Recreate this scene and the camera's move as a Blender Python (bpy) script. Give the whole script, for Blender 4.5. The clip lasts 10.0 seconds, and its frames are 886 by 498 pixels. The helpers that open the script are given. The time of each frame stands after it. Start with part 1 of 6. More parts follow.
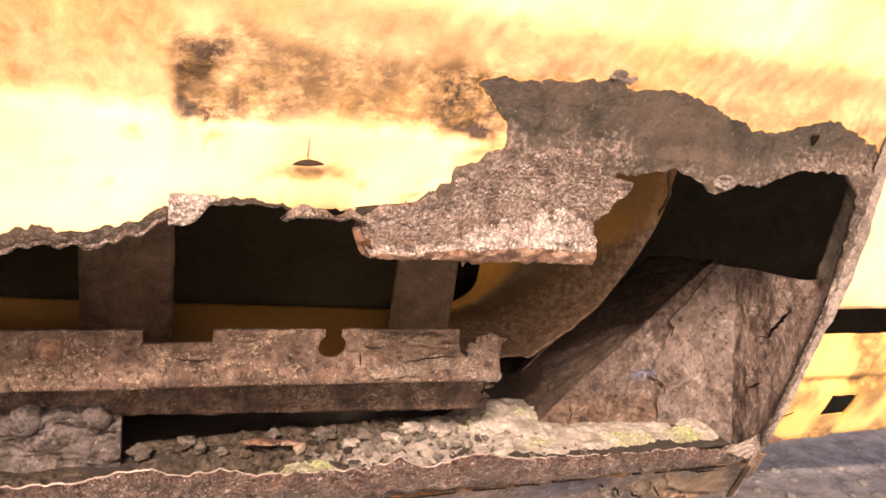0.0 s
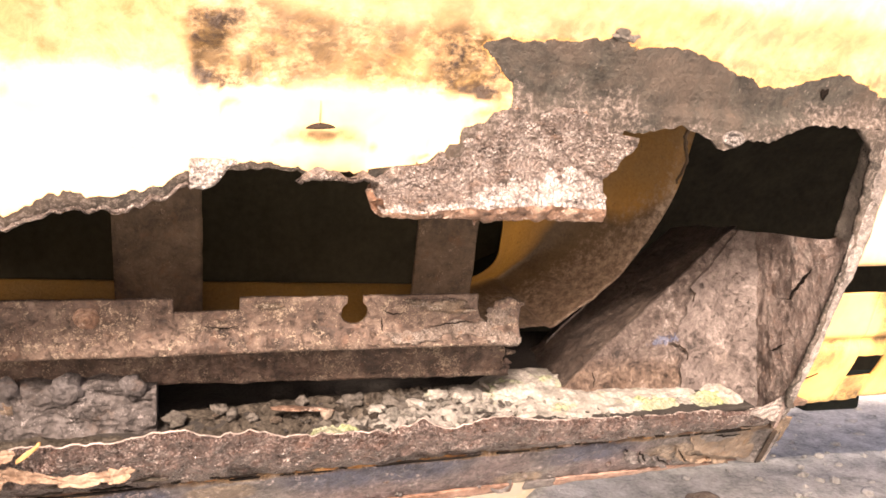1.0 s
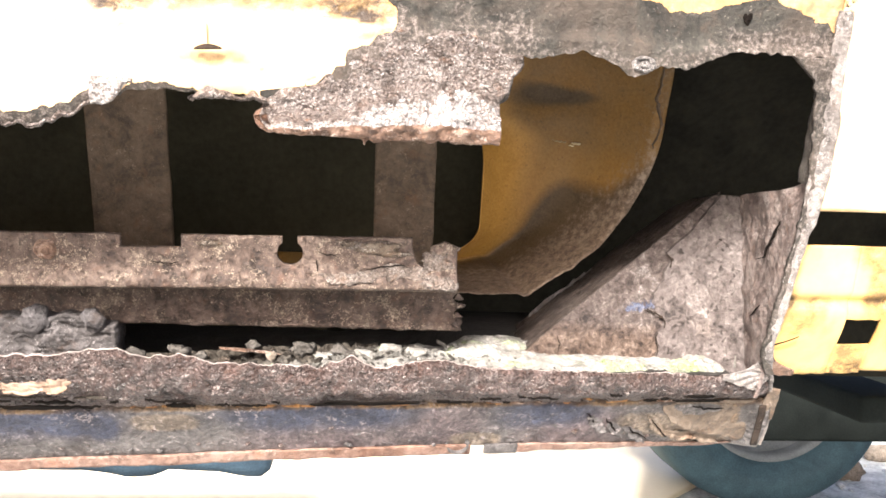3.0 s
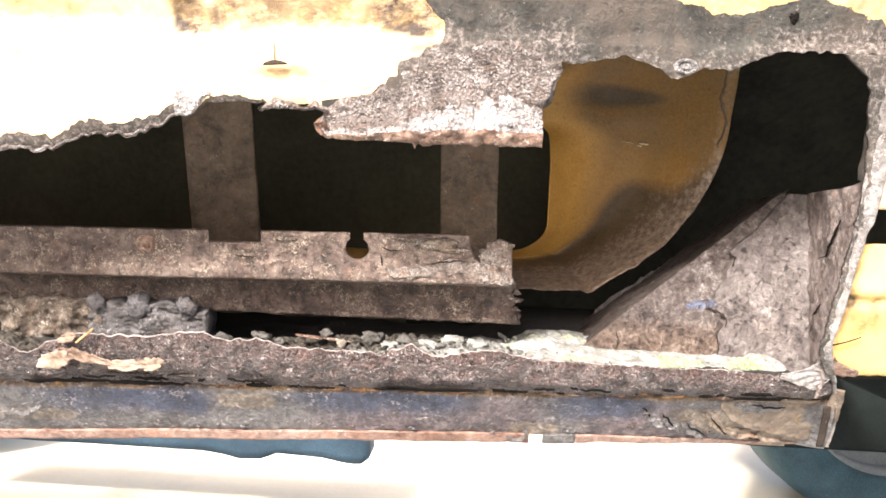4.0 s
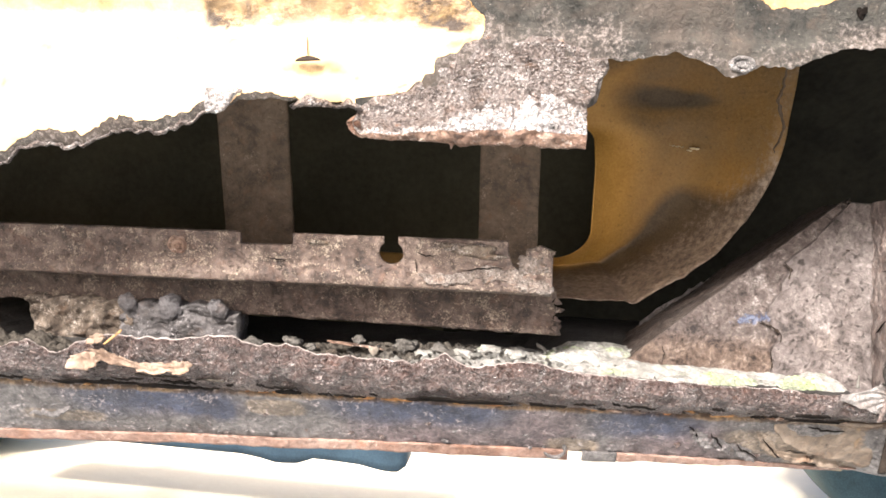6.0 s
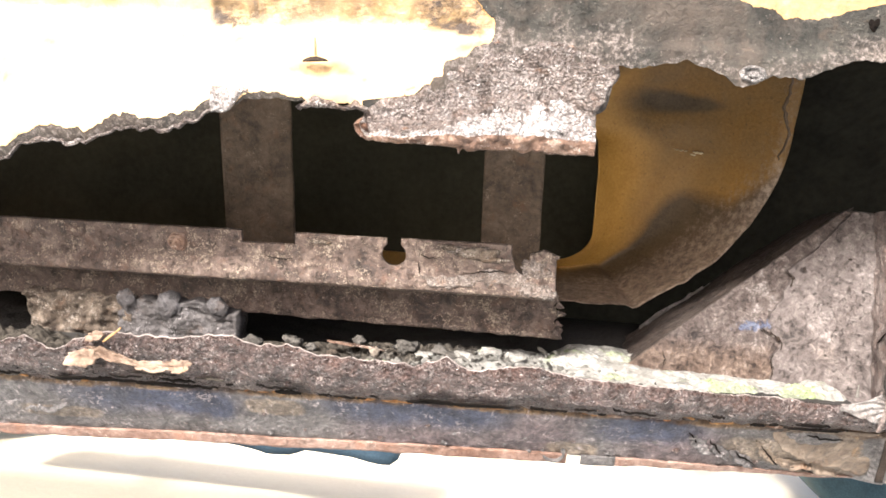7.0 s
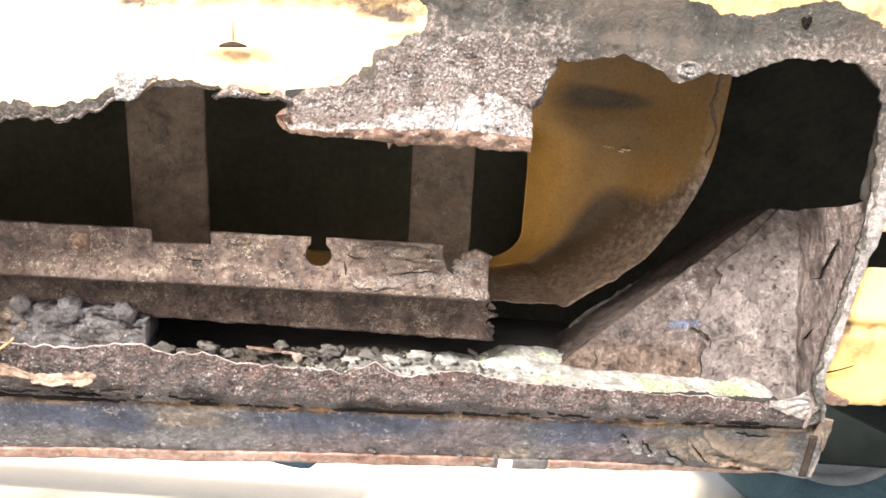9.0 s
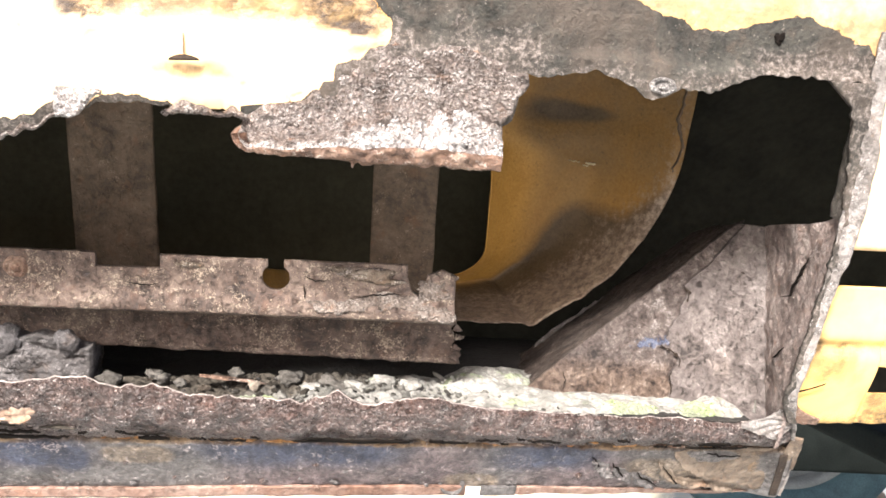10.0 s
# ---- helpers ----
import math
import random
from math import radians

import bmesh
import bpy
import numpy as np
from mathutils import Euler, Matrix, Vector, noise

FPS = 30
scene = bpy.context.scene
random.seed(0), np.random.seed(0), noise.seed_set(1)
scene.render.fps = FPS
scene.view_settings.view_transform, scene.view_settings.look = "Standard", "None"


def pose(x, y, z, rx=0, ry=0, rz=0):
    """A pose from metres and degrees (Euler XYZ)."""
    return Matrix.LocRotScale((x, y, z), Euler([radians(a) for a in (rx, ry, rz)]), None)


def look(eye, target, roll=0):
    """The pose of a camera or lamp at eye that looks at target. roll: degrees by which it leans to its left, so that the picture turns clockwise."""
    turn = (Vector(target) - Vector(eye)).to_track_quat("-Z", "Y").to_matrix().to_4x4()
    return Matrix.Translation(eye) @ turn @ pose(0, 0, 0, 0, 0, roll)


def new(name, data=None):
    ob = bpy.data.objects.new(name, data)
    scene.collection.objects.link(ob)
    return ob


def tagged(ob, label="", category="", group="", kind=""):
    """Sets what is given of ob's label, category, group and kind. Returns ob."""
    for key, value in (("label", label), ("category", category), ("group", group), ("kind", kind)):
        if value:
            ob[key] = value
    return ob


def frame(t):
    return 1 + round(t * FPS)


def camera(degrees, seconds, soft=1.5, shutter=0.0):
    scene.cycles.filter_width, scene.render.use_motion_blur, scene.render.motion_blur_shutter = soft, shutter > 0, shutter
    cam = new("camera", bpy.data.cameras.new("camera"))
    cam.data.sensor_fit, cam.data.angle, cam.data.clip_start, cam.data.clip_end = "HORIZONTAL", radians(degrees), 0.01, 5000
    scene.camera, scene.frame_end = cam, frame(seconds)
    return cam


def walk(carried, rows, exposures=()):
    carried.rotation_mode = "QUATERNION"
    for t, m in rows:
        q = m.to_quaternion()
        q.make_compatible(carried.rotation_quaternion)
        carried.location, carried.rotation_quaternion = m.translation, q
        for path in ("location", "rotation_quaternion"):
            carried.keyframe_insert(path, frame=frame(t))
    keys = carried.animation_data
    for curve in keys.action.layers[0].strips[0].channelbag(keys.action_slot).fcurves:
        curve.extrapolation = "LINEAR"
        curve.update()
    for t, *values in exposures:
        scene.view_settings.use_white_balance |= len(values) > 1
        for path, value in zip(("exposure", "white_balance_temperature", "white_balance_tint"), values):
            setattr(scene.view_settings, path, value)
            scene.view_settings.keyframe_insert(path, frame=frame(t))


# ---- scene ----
cam = camera(59.0, 10.0, soft=1.6)
# The sill is laid out square in a frame of its own, which leans out at the top.
SILL = Matrix.Translation((0, 0.43, 0.46)) @ Matrix.Rotation(radians(12), 4, 'X') @ Matrix.Translation((0, -0.43, -0.43))
# Its parts, drawn a little too deep, are sheared and shortened to fit the camera's view:
STRETCH = Matrix(((1.0037, -0.0186, -0.0169, 0.0187), (-0.0157, 0.8967, -0.0599, 0.0829), (-0.0022, 0.0008, 1.0079, -0.0024), (0, 0, 0, 1)))
BODY = SILL @ STRETCH
PATH = [
    (0, (-0.0162, 0.0568, 0.7497), (0.6489, 1.8373, 0.1273), 9.44),
    (0.5, (-0.0205, 0.0353, 0.7337), (0.5866, 1.8404, 0.123), 7.71),
    (1, (-0.0072, 0.0335, 0.7348), (0.5671, 1.8423, 0.1037), 6.77),
    (1.5, (0.0166, 0.0417, 0.721), (0.5808, 1.8669, 0.129), 5.86),
    (2, (0.0553, 0.0345, 0.6955), (0.5259, 1.9094, 0.1825), 3.4),
    (2.5, (0.0968, 0.0072, 0.6737), (0.4074, 1.9252, 0.1998), 3.52),
    (2.7, (0.1071, -0.0066, 0.6644), (0.3815, 1.916, 0.1863), 3.62),
    (3.8, (0.1722, -0.0679, 0.6798), (0.1495, 1.8679, 0.1777), 2.26),
    (4, (0.169, -0.0603, 0.6761), (0.0807, 1.8747, 0.1782), 1.73),
    (4.5, (0.1684, -0.0397, 0.6644), (-0.0289, 1.8917, 0.184), 0.72),
    (5, (0.174, -0.0373, 0.6656), (-0.0449, 1.8917, 0.1848), 0.56),
    (5.5, (0.1739, -0.0391, 0.6683), (-0.0324, 1.8914, 0.1879), 1.31),
    (7, (0.1637, -0.0343, 0.6777), (-0.0139, 1.8913, 0.1674), 3.07),
    (7.5, (0.1597, -0.0312, 0.6825), (0.062, 1.898, 0.1639), 3.65),
    (8, (0.1624, -0.0274, 0.6806), (0.1164, 1.905, 0.1669), 3.92),
    (8.5, (0.1614, -0.0191, 0.6789), (0.155, 1.9135, 0.1643), 3.98),
    (9, (0.1536, -0.0109, 0.674), (0.1908, 1.9228, 0.1646), 4.39),
    (9.5, (0.1491, 0.0019, 0.6733), (0.2568, 1.9331, 0.1644), 4.82),
    (10, (0.1454, 0.0123, 0.6777), (0.3045, 1.9455, 0.1903), 4.83),
]
walk(cam, [(t, SILL @ look(eye, target, roll)) for t, eye, target, roll in PATH],
     exposures=[(0.0, 1.56, 9400, 38), (1.0, 2.12, 8150, 28), (2.2, 2.40, 6800, 16), (4.5, 2.34, 6350, 13), (10.0, 2.26, 6300, 12)])

# ---- world and light ----
SUN_EL, SUN_AZ = 38, 202         # a veiled sun stands high on the near side of the vehicle
world = bpy.data.worlds.new("world")
scene.world = world
world.use_nodes = True
wn = world.node_tree.nodes
sky = wn.new("ShaderNodeTexSky")
sky.sky_type, sky.sun_disc = "NISHITA", False
sky.sun_elevation, sky.sun_rotation = radians(SUN_EL), radians(SUN_AZ)
sky.dust_density, sky.air_density = 6.0, 0.7
world.node_tree.links.new(sky.outputs[0], wn["Background"].inputs[0])
wn["Background"].inputs[1].default_value = 0.08
sun = new("sun", bpy.data.lights.new("sun", "SUN"))
sun.data.energy, sun.data.angle, sun.data.color = 3.0, radians(9), (1.0, 0.95, 0.87)
se, sa = radians(SUN_EL), radians(SUN_AZ)
sun.matrix_world = look((4 * math.sin(sa) * math.cos(se), 4 * math.cos(sa) * math.cos(se), 4 * math.sin(se)), (0, 0, 0))


# ---- numeric noise for relief ----
def vnoise(p, scale, seed=0):
    """Smooth value noise in -1..1 at points p (n x 3)."""
    q = np.asarray(p, float) * scale + 17.3 * seed + 500
    i = np.floor(q).astype(np.int64)
    f = q - i
    f = f * f * (3 - 2 * f)
    out = 0
    for dx in (0, 1):
        for dy in (0, 1):
            for dz in (0, 1):
                h = (i[:, 0] + dx) * 374761393 + (i[:, 1] + dy) * 668265263 + (i[:, 2] + dz) * 2147483647 + seed * 974711
                h = (h ^ (h >> 13)) * 1274126177
                h = (h ^ (h >> 16)) & 0xFFFF
                w = (f[:, 0] if dx else 1 - f[:, 0]) * (f[:, 1] if dy else 1 - f[:, 1]) * (f[:, 2] if dz else 1 - f[:, 2])
                out = out + w * (h / 32767.5 - 1)
    return out


def fbm(p, scale, octaves=3, seed=0):
    return sum(vnoise(p, scale * 2 ** k, seed + k) / 2 ** k for k in range(octaves))


def jag(x, scale, amp, seed=0):
    """Ragged edge: noise along one coordinate."""
    x = np.atleast_1d(np.asarray(x, float))
    return amp * fbm(np.stack([x, 0 * x, 0 * x + seed], 1), scale, 3, seed)


def step(a, b, x):
    f = np.clip((np.asarray(x, float) - a) / (b - a), 0, 1)
    return f * f * (3 - 2 * f)


# ---- materials ----
def material(name):
    m = bpy.data.materials.new(name)
    m.use_nodes = True
    return m, m.node_tree.nodes, m.node_tree.links, m.node_tree.nodes["Principled BSDF"]


def place(n, l):
    return n.new("ShaderNodeTexCoord").outputs["Object"]


def noise_tex(n, l, co, scale, detail=4.0, rough=0.6, distort=0.0):
    t = n.new("ShaderNodeTexNoise")
    t.inputs["Scale"].default_value, t.inputs["Detail"].default_value = scale, detail
    t.inputs["Roughness"].default_value, t.inputs["Distortion"].default_value = rough, distort
    l.new(co, t.inputs["Vector"])
    return t.outputs["Fac"]


def ramp(n, l, fac, *stops):
    r = n.new("ShaderNodeValToRGB")
    e = r.color_ramp.elements
    while len(e) < len(stops):
        e.new(0.5)
    for el, (pos, col) in zip(e, stops):
        el.position = pos
        el.color = (*col, 1) if isinstance(col, tuple) else (col, col, col, 1)
    l.new(fac, r.inputs[0])
    return r.outputs[0]


def mix(n, l, fac, a, b):
    m = n.new("ShaderNodeMix")
    m.data_type = "RGBA"
    for sock, v in ((m.inputs[0], fac), (m.inputs[6], a), (m.inputs[7], b)):
        if isinstance(v, (int, float)):
            sock.default_value = v
        elif isinstance(v, tuple):
            sock.default_value = (*v, 1)
        else:
            l.new(v, sock)
    return m.outputs[2]


def calc(n, l, op, a, b=0.0):
    m = n.new("ShaderNodeMath")
    m.operation = op
    m.use_clamp = op in ("ADD", "MULTIPLY_ADD")
    for sock, v in zip(m.inputs, (a, b)):
        if isinstance(v, (int, float)):
            sock.default_value = v
        else:
            l.new(v, sock)
    return m.outputs[0]


def bump(n, l, bsdf, height, strength, distance):
    b = n.new("ShaderNodeBump")
    b.inputs["Strength"].default_value, b.inputs["Distance"].default_value = strength, distance
    l.new(height, b.inputs["Height"])
    l.new(b.outputs[0], bsdf.inputs["Normal"])


def rust(name, dark, mid, light, fleck, fleck_at=0.64, rough=0.75, scale=1.0, relief=0.003, spec=0.4, pits=0.6, cells=0.0, metal=0.0, gaps=0.6):
    """Corroded steel: blotches, grain, pits darkened in the colour, pale flecks and scaly relief."""
    m, n, l, b = material(name)
    co = place(n, l)
    blot = noise_tex(n, l, co, 30 * scale, 6, 0.7, 0.6)
    grain = noise_tex(n, l, co, 240 * scale, 5, 0.75, 0.3)
    mid_n = noise_tex(n, l, co, 95 * scale, 6, 0.75, 0.5)
    both = calc(n, l, "ADD", calc(n, l, "MULTIPLY", blot, 0.45), calc(n, l, "ADD", calc(n, l, "MULTIPLY", grain, 0.25), calc(n, l, "MULTIPLY", mid_n, 0.3)))
    col = ramp(n, l, both, (0.41, dark), (0.5, mid), (0.59, light))
    # pits carry painted crevice shade beside their bump
    pit = ramp(n, l, noise_tex(n, l, co, 150 * scale, 6, 0.8, 0.8), (0.36, 1.0), (0.46, 0.0))
    col = mix(n, l, calc(n, l, "MULTIPLY", pit, pits), col, tuple(0.35 * q for q in dark))
    orange = ramp(n, l, noise_tex(n, l, co, 55 * scale, 6, 0.7, 0.4), (0.56, 0.0), (0.68, 0.55))
    col = mix(n, l, orange, col, (mid[0] * 1.25, mid[1] * 0.92, mid[2] * 0.7))
    # pale flecks, which also paint in sparkle on lip and scale
    flecks = ramp(n, l, calc(n, l, "ADD", calc(n, l, "MULTIPLY", noise_tex(n, l, co, 420 * scale, 4, 0.7, 1.2), 0.6),
                             calc(n, l, "MULTIPLY", noise_tex(n, l, co, 60 * scale, 4, 0.7), 0.4)), (fleck_at - 0.08, 0.0), (fleck_at - 0.02, 0.9))
    col = mix(n, l, flecks, col, fleck)
    grains = None
    if cells:
        # separate grains of scale with dark gaps between them
        warp = n.new("ShaderNodeVectorMath")
        warp.operation = "MULTIPLY_ADD"
        nz = n.new("ShaderNodeTexNoise")
        nz.inputs["Scale"].default_value, nz.inputs["Detail"].default_value = cells * 0.5, 3
        l.new(co, nz.inputs["Vector"])
        l.new(nz.outputs["Color"], warp.inputs[0])
        warp.inputs[1].default_value = (1.6 / cells,) * 3
        l.new(co, warp.inputs[2])
        vo = n.new("ShaderNodeTexVoronoi")
        vo.inputs["Scale"].default_value = cells
        l.new(warp.outputs[0], vo.inputs["Vector"])
        grains = ramp(n, l, calc(n, l, "ADD", calc(n, l, "MULTIPLY", vo.outputs["Distance"], 0.7), calc(n, l, "MULTIPLY", mid_n, 0.35)), (0.3, 1.0), (0.72, 0.0))
        col = mix(n, l, calc(n, l, "MULTIPLY", calc(n, l, "SUBTRACT", 1.0, grains), gaps), col, tuple(0.5 * q for q in dark))
    b.inputs["Metallic"].default_value = metal
    l.new(col, b.inputs["Base Color"])
    b.inputs["Specular IOR Level"].default_value = spec
    l.new(ramp(n, l, grain, (0.35, max(0.15, rough - 0.25)), (0.65, min(1.0, rough + 0.15))), b.inputs["Roughness"])
    h = calc(n, l, "ADD", calc(n, l, "MULTIPLY", grain, 0.4), calc(n, l, "ADD", calc(n, l, "MULTIPLY", mid_n, 0.4), calc(n, l, "MULTIPLY", flecks, 0.08)))
    h = calc(n, l, "SUBTRACT", h, calc(n, l, "MULTIPLY", pit, 0.15))
    if grains is not None:
        h = calc(n, l, "ADD", calc(n, l, "MULTIPLY", h, 1 - 0.6 * gaps), calc(n, l, "MULTIPLY", grains, 0.6 * gaps))
    bump(n, l, b, h, 1.0, relief)
    return m


def painted(name, paint, ochre, bare_dark, bare_light, relief=0.003):
    """Old paint with stains, rust spots and places where it has come off (point attributes 'bare' and 'stain')."""
    m, n, l, b = material(name)
    co = place(n, l)

    def attr(key):
        a = n.new("ShaderNodeAttribute")
        a.attribute_name = key
        return a.outputs["Fac"]

    grain = noise_tex(n, l, co, 300, 4, 0.7)
    blot = noise_tex(n, l, co, 32, 5, 0.65, 0.5)
    spots = ramp(n, l, noise_tex(n, l, co, 46, 6, 0.72), (0.69, 0.0), (0.76, 0.8))
    col = mix(n, l, ramp(n, l, noise_tex(n, l, co, 11, 5, 0.65, 0.4), (0.38, 0.0), (0.68, 0.55)), paint, ochre)
    col = mix(n, l, spots, col, ochre)
    vm = n.new("ShaderNodeVectorMath")
    vm.operation = "MULTIPLY"
    vm.inputs[1].default_value = (0.85, 1.0, 1.2)
    l.new(co, vm.inputs[0])
    streak = vm.outputs[0]
    smear = noise_tex(n, l, streak, 40, 6, 0.68, 0.7)
    wash = ramp(n, l, calc(n, l, "ADD", attr("tint"), calc(n, l, "MULTIPLY", calc(n, l, "SUBTRACT", noise_tex(n, l, co, 90, 6, 0.7, 0.5), 0.5), 0.9)), (0.15, 0.0), (0.85, 0.92))
    col = mix(n, l, wash, col, ramp(n, l, blot, (0.38, (0.155, 0.090, 0.032)), (0.5, (0.235, 0.150, 0.068)), (0.62, (0.34, 0.24, 0.13))))
    st = calc(n, l, "MULTIPLY", attr("stain"), ramp(n, l, noise_tex(n, l, streak, 70, 6, 0.7), (0.30, 0.3), (0.52, 1.0)))
    brown = ramp(n, l, smear, (0.42, (0.026, 0.015, 0.008)), (0.51, (0.085, 0.050, 0.018)), (0.59, (0.18, 0.115, 0.045)), (0.69, (0.36, 0.25, 0.11)))
    col = mix(n, l, st, col, brown)
    edge = calc(n, l, "ADD", attr("bare"), calc(n, l, "MULTIPLY", calc(n, l, "SUBTRACT", noise_tex(n, l, co, 120, 6, 0.75), 0.5), 0.9))
    off = ramp(n, l, edge, (0.47, 0.0), (0.53, 1.0))
    halo = ramp(n, l, edge, (0.3, 0.0), (0.47, 1.0))
    col = mix(n, l, calc(n, l, "MULTIPLY", halo, 0.4), col, ochre)
    both = calc(n, l, "ADD", calc(n, l, "MULTIPLY", blot, 0.55), calc(n, l, "MULTIPLY", grain, 0.45))
    steel = ramp(n, l, both, (0.42, bare_dark), (0.58, bare_light))
    steel = mix(n, l, ramp(n, l, noise_tex(n, l, co, 370, 3, 0.6), (0.655, 0.0), (0.7, 0.6)), steel, (0.2, 0.17, 0.15))
    steel = mix(n, l, ramp(n, l, noise_tex(n, l, co, 90, 5, 0.7), (0.56, 0.0), (0.68, 0.7)), steel, (0.062, 0.046, 0.035))
    steel = mix(n, l, ramp(n, l, noise_tex(n, l, co, 17, 5, 0.7, 0.4), (0.44, 0.0), (0.6, 0.6)), steel, (0.072, 0.054, 0.042))
    grit = noise_tex(n, l, co, 360, 5, 0.75, 0.3)
    cr = calc(n, l, "ADD", calc(n, l, "MULTIPLY", attr("crust"), 0.62), calc(n, l, "SUBTRACT", grit, 0.5))
    steel = mix(n, l, ramp(n, l, cr, (0.2, 0.0), (0.5, 0.9)), steel, ramp(n, l, grit, (0.38, (0.022, 0.016, 0.013)), (0.5, (0.085, 0.067, 0.057)), (0.62, (0.19, 0.165, 0.15))))
    col = mix(n, l, off, col, steel)
    l.new(col, b.inputs["Base Color"])
    l.new(ramp(n, l, off, (0.0, 0.38), (1.0, 0.7)), b.inputs["Roughness"])
    b.inputs["Specular IOR Level"].default_value = 0.35
    h = calc(n, l, "ADD", calc(n, l, "MULTIPLY", calc(n, l, "SUBTRACT", 1.0, off), 0.45),
             calc(n, l, "MULTIPLY", calc(n, l, "ADD", calc(n, l, "MULTIPLY", grain, 0.5), calc(n, l, "MULTIPLY", grit, 0.5)), calc(n, l, "ADD", calc(n, l, "MULTIPLY", off, 0.7), calc(n, l, "ADD", calc(n, l, "MULTIPLY", st, 0.5), 0.05))))
    bump(n, l, b, h, 1.0, relief)
    return m


def plain(name, a, c, scale=40.0, rough=0.7, relief=0.0006, fine=300.0, spec=0.4):
    m, n, l, b = material(name)
    co = place(n, l)
    f = noise_tex(n, l, co, scale, 6, 0.65, 0.3)
    g = noise_tex(n, l, co, fine, 3, 0.6)
    both = calc(n, l, "ADD", calc(n, l, "MULTIPLY", f, 0.65), calc(n, l, "MULTIPLY", g, 0.35))
    l.new(ramp(n, l, both, (0.36, a), (0.64, c)), b.inputs["Base Color"])
    l.new(ramp(n, l, f, (0.3, max(0.05, rough - 0.12)), (0.7, min(1.0, rough + 0.1))), b.inputs["Roughness"])
    b.inputs["Specular IOR Level"].default_value = spec
    bump(n, l, b, g, 0.5, relief)
    return m


SKIN = painted("yellow_paint", (0.84, 0.60, 0.36), (0.68, 0.36, 0.09), (0.014, 0.0135, 0.011), (0.044, 0.041, 0.034))
SKIN_LOW = painted("deep_yellow_paint", (0.7, 0.47, 0.18), (0.6, 0.3, 0.05), (0.03, 0.026, 0.02), (0.1, 0.09, 0.07))
SCALE = rust("rust_scale", (0.10, 0.082, 0.074), (0.38, 0.345, 0.328), (0.60, 0.56, 0.54), (0.78, 0.75, 0.73), 0.585, 0.34, 1.6, 0.0055, 1.0, 0.2, 440, 0.2, 0.6)
FLAKY = rust("flaking_scale", (0.05, 0.037, 0.029), (0.15, 0.118, 0.098), (0.27, 0.226, 0.195), (0.46, 0.41, 0.37), 0.61, 0.5, 1.6, 0.005, 0.5, 0.5, 480, 0.0, 0.35)
SCALE_DIM = rust("rust_scale_dim", (0.06, 0.044, 0.036), (0.18, 0.142, 0.124), (0.33, 0.282, 0.258), (0.58, 0.53, 0.5), 0.60, 0.45, 1.7, 0.008, 0.7, 0.5, 520, 0.15, 0.45)
CRUST = rust("pale_crust", (0.085, 0.072, 0.064), (0.18, 0.161, 0.149), (0.295, 0.273, 0.257), (0.45, 0.425, 0.405), 0.61, 0.6, 1.8, 0.004, 0.5, 0.5)
EDGE = rust("rust_edge", (0.055, 0.03, 0.02), (0.15, 0.088, 0.06), (0.3, 0.21, 0.16), (0.46, 0.38, 0.33), 0.62, 0.7, 0.9, 0.005)
RAIL = rust("rust_rail", (0.020, 0.0115, 0.0085), (0.080, 0.0525, 0.040), (0.156, 0.116, 0.092), (0.34, 0.275, 0.21), 0.62, 0.6, 1.2, 0.004, 0.5, 0.6)
STRAP = rust("rust_strap", (0.045, 0.030, 0.020), (0.092, 0.064, 0.042), (0.135, 0.098, 0.068), (0.22, 0.17, 0.125), 0.655, 0.75, 1.2, 0.0016, 0.3, 0.08)
SHADE = rust("near_black_brown", (0.012, 0.008, 0.006), (0.026, 0.018, 0.013), (0.05, 0.037, 0.028), (0.14, 0.11, 0.09), 0.67, 0.85, 1.2, 0.003, 0.2)
LEDGE = rust("shaded_ledge_rust", (0.014, 0.009, 0.007), (0.036, 0.026, 0.021), (0.070, 0.054, 0.045), (0.16, 0.13, 0.11), 0.64, 0.75, 1.2, 0.004, 0.35)
PLATE = rust("rust_plate", (0.065, 0.045, 0.039), (0.17, 0.130, 0.115), (0.29, 0.245, 0.222), (0.38, 0.33, 0.305), 0.615, 0.6, 1.2, 0.006, 0.45, 0.5, 420, 0.0, 0.2)
RUSTY = rust("bright_rust", (0.12, 0.05, 0.02), (0.28, 0.14, 0.05), (0.42, 0.25, 0.11), (0.5, 0.36, 0.2), 0.66, 0.85, 1.2, 0.004)
TANCRUST = rust("tan_scale", (0.038, 0.027, 0.020), (0.105, 0.080, 0.059), (0.20, 0.166, 0.133), (0.40, 0.35, 0.30), 0.62, 0.8, 1.3, 0.004, 0.3)
LIP = rust("rust_lip", (0.018, 0.010, 0.008), (0.056, 0.033, 0.027), (0.126, 0.084, 0.073), (0.42, 0.36, 0.335), 0.622, 0.40, 1.15, 0.007, 0.7, 0.6, 420, 0.0, 0.35)

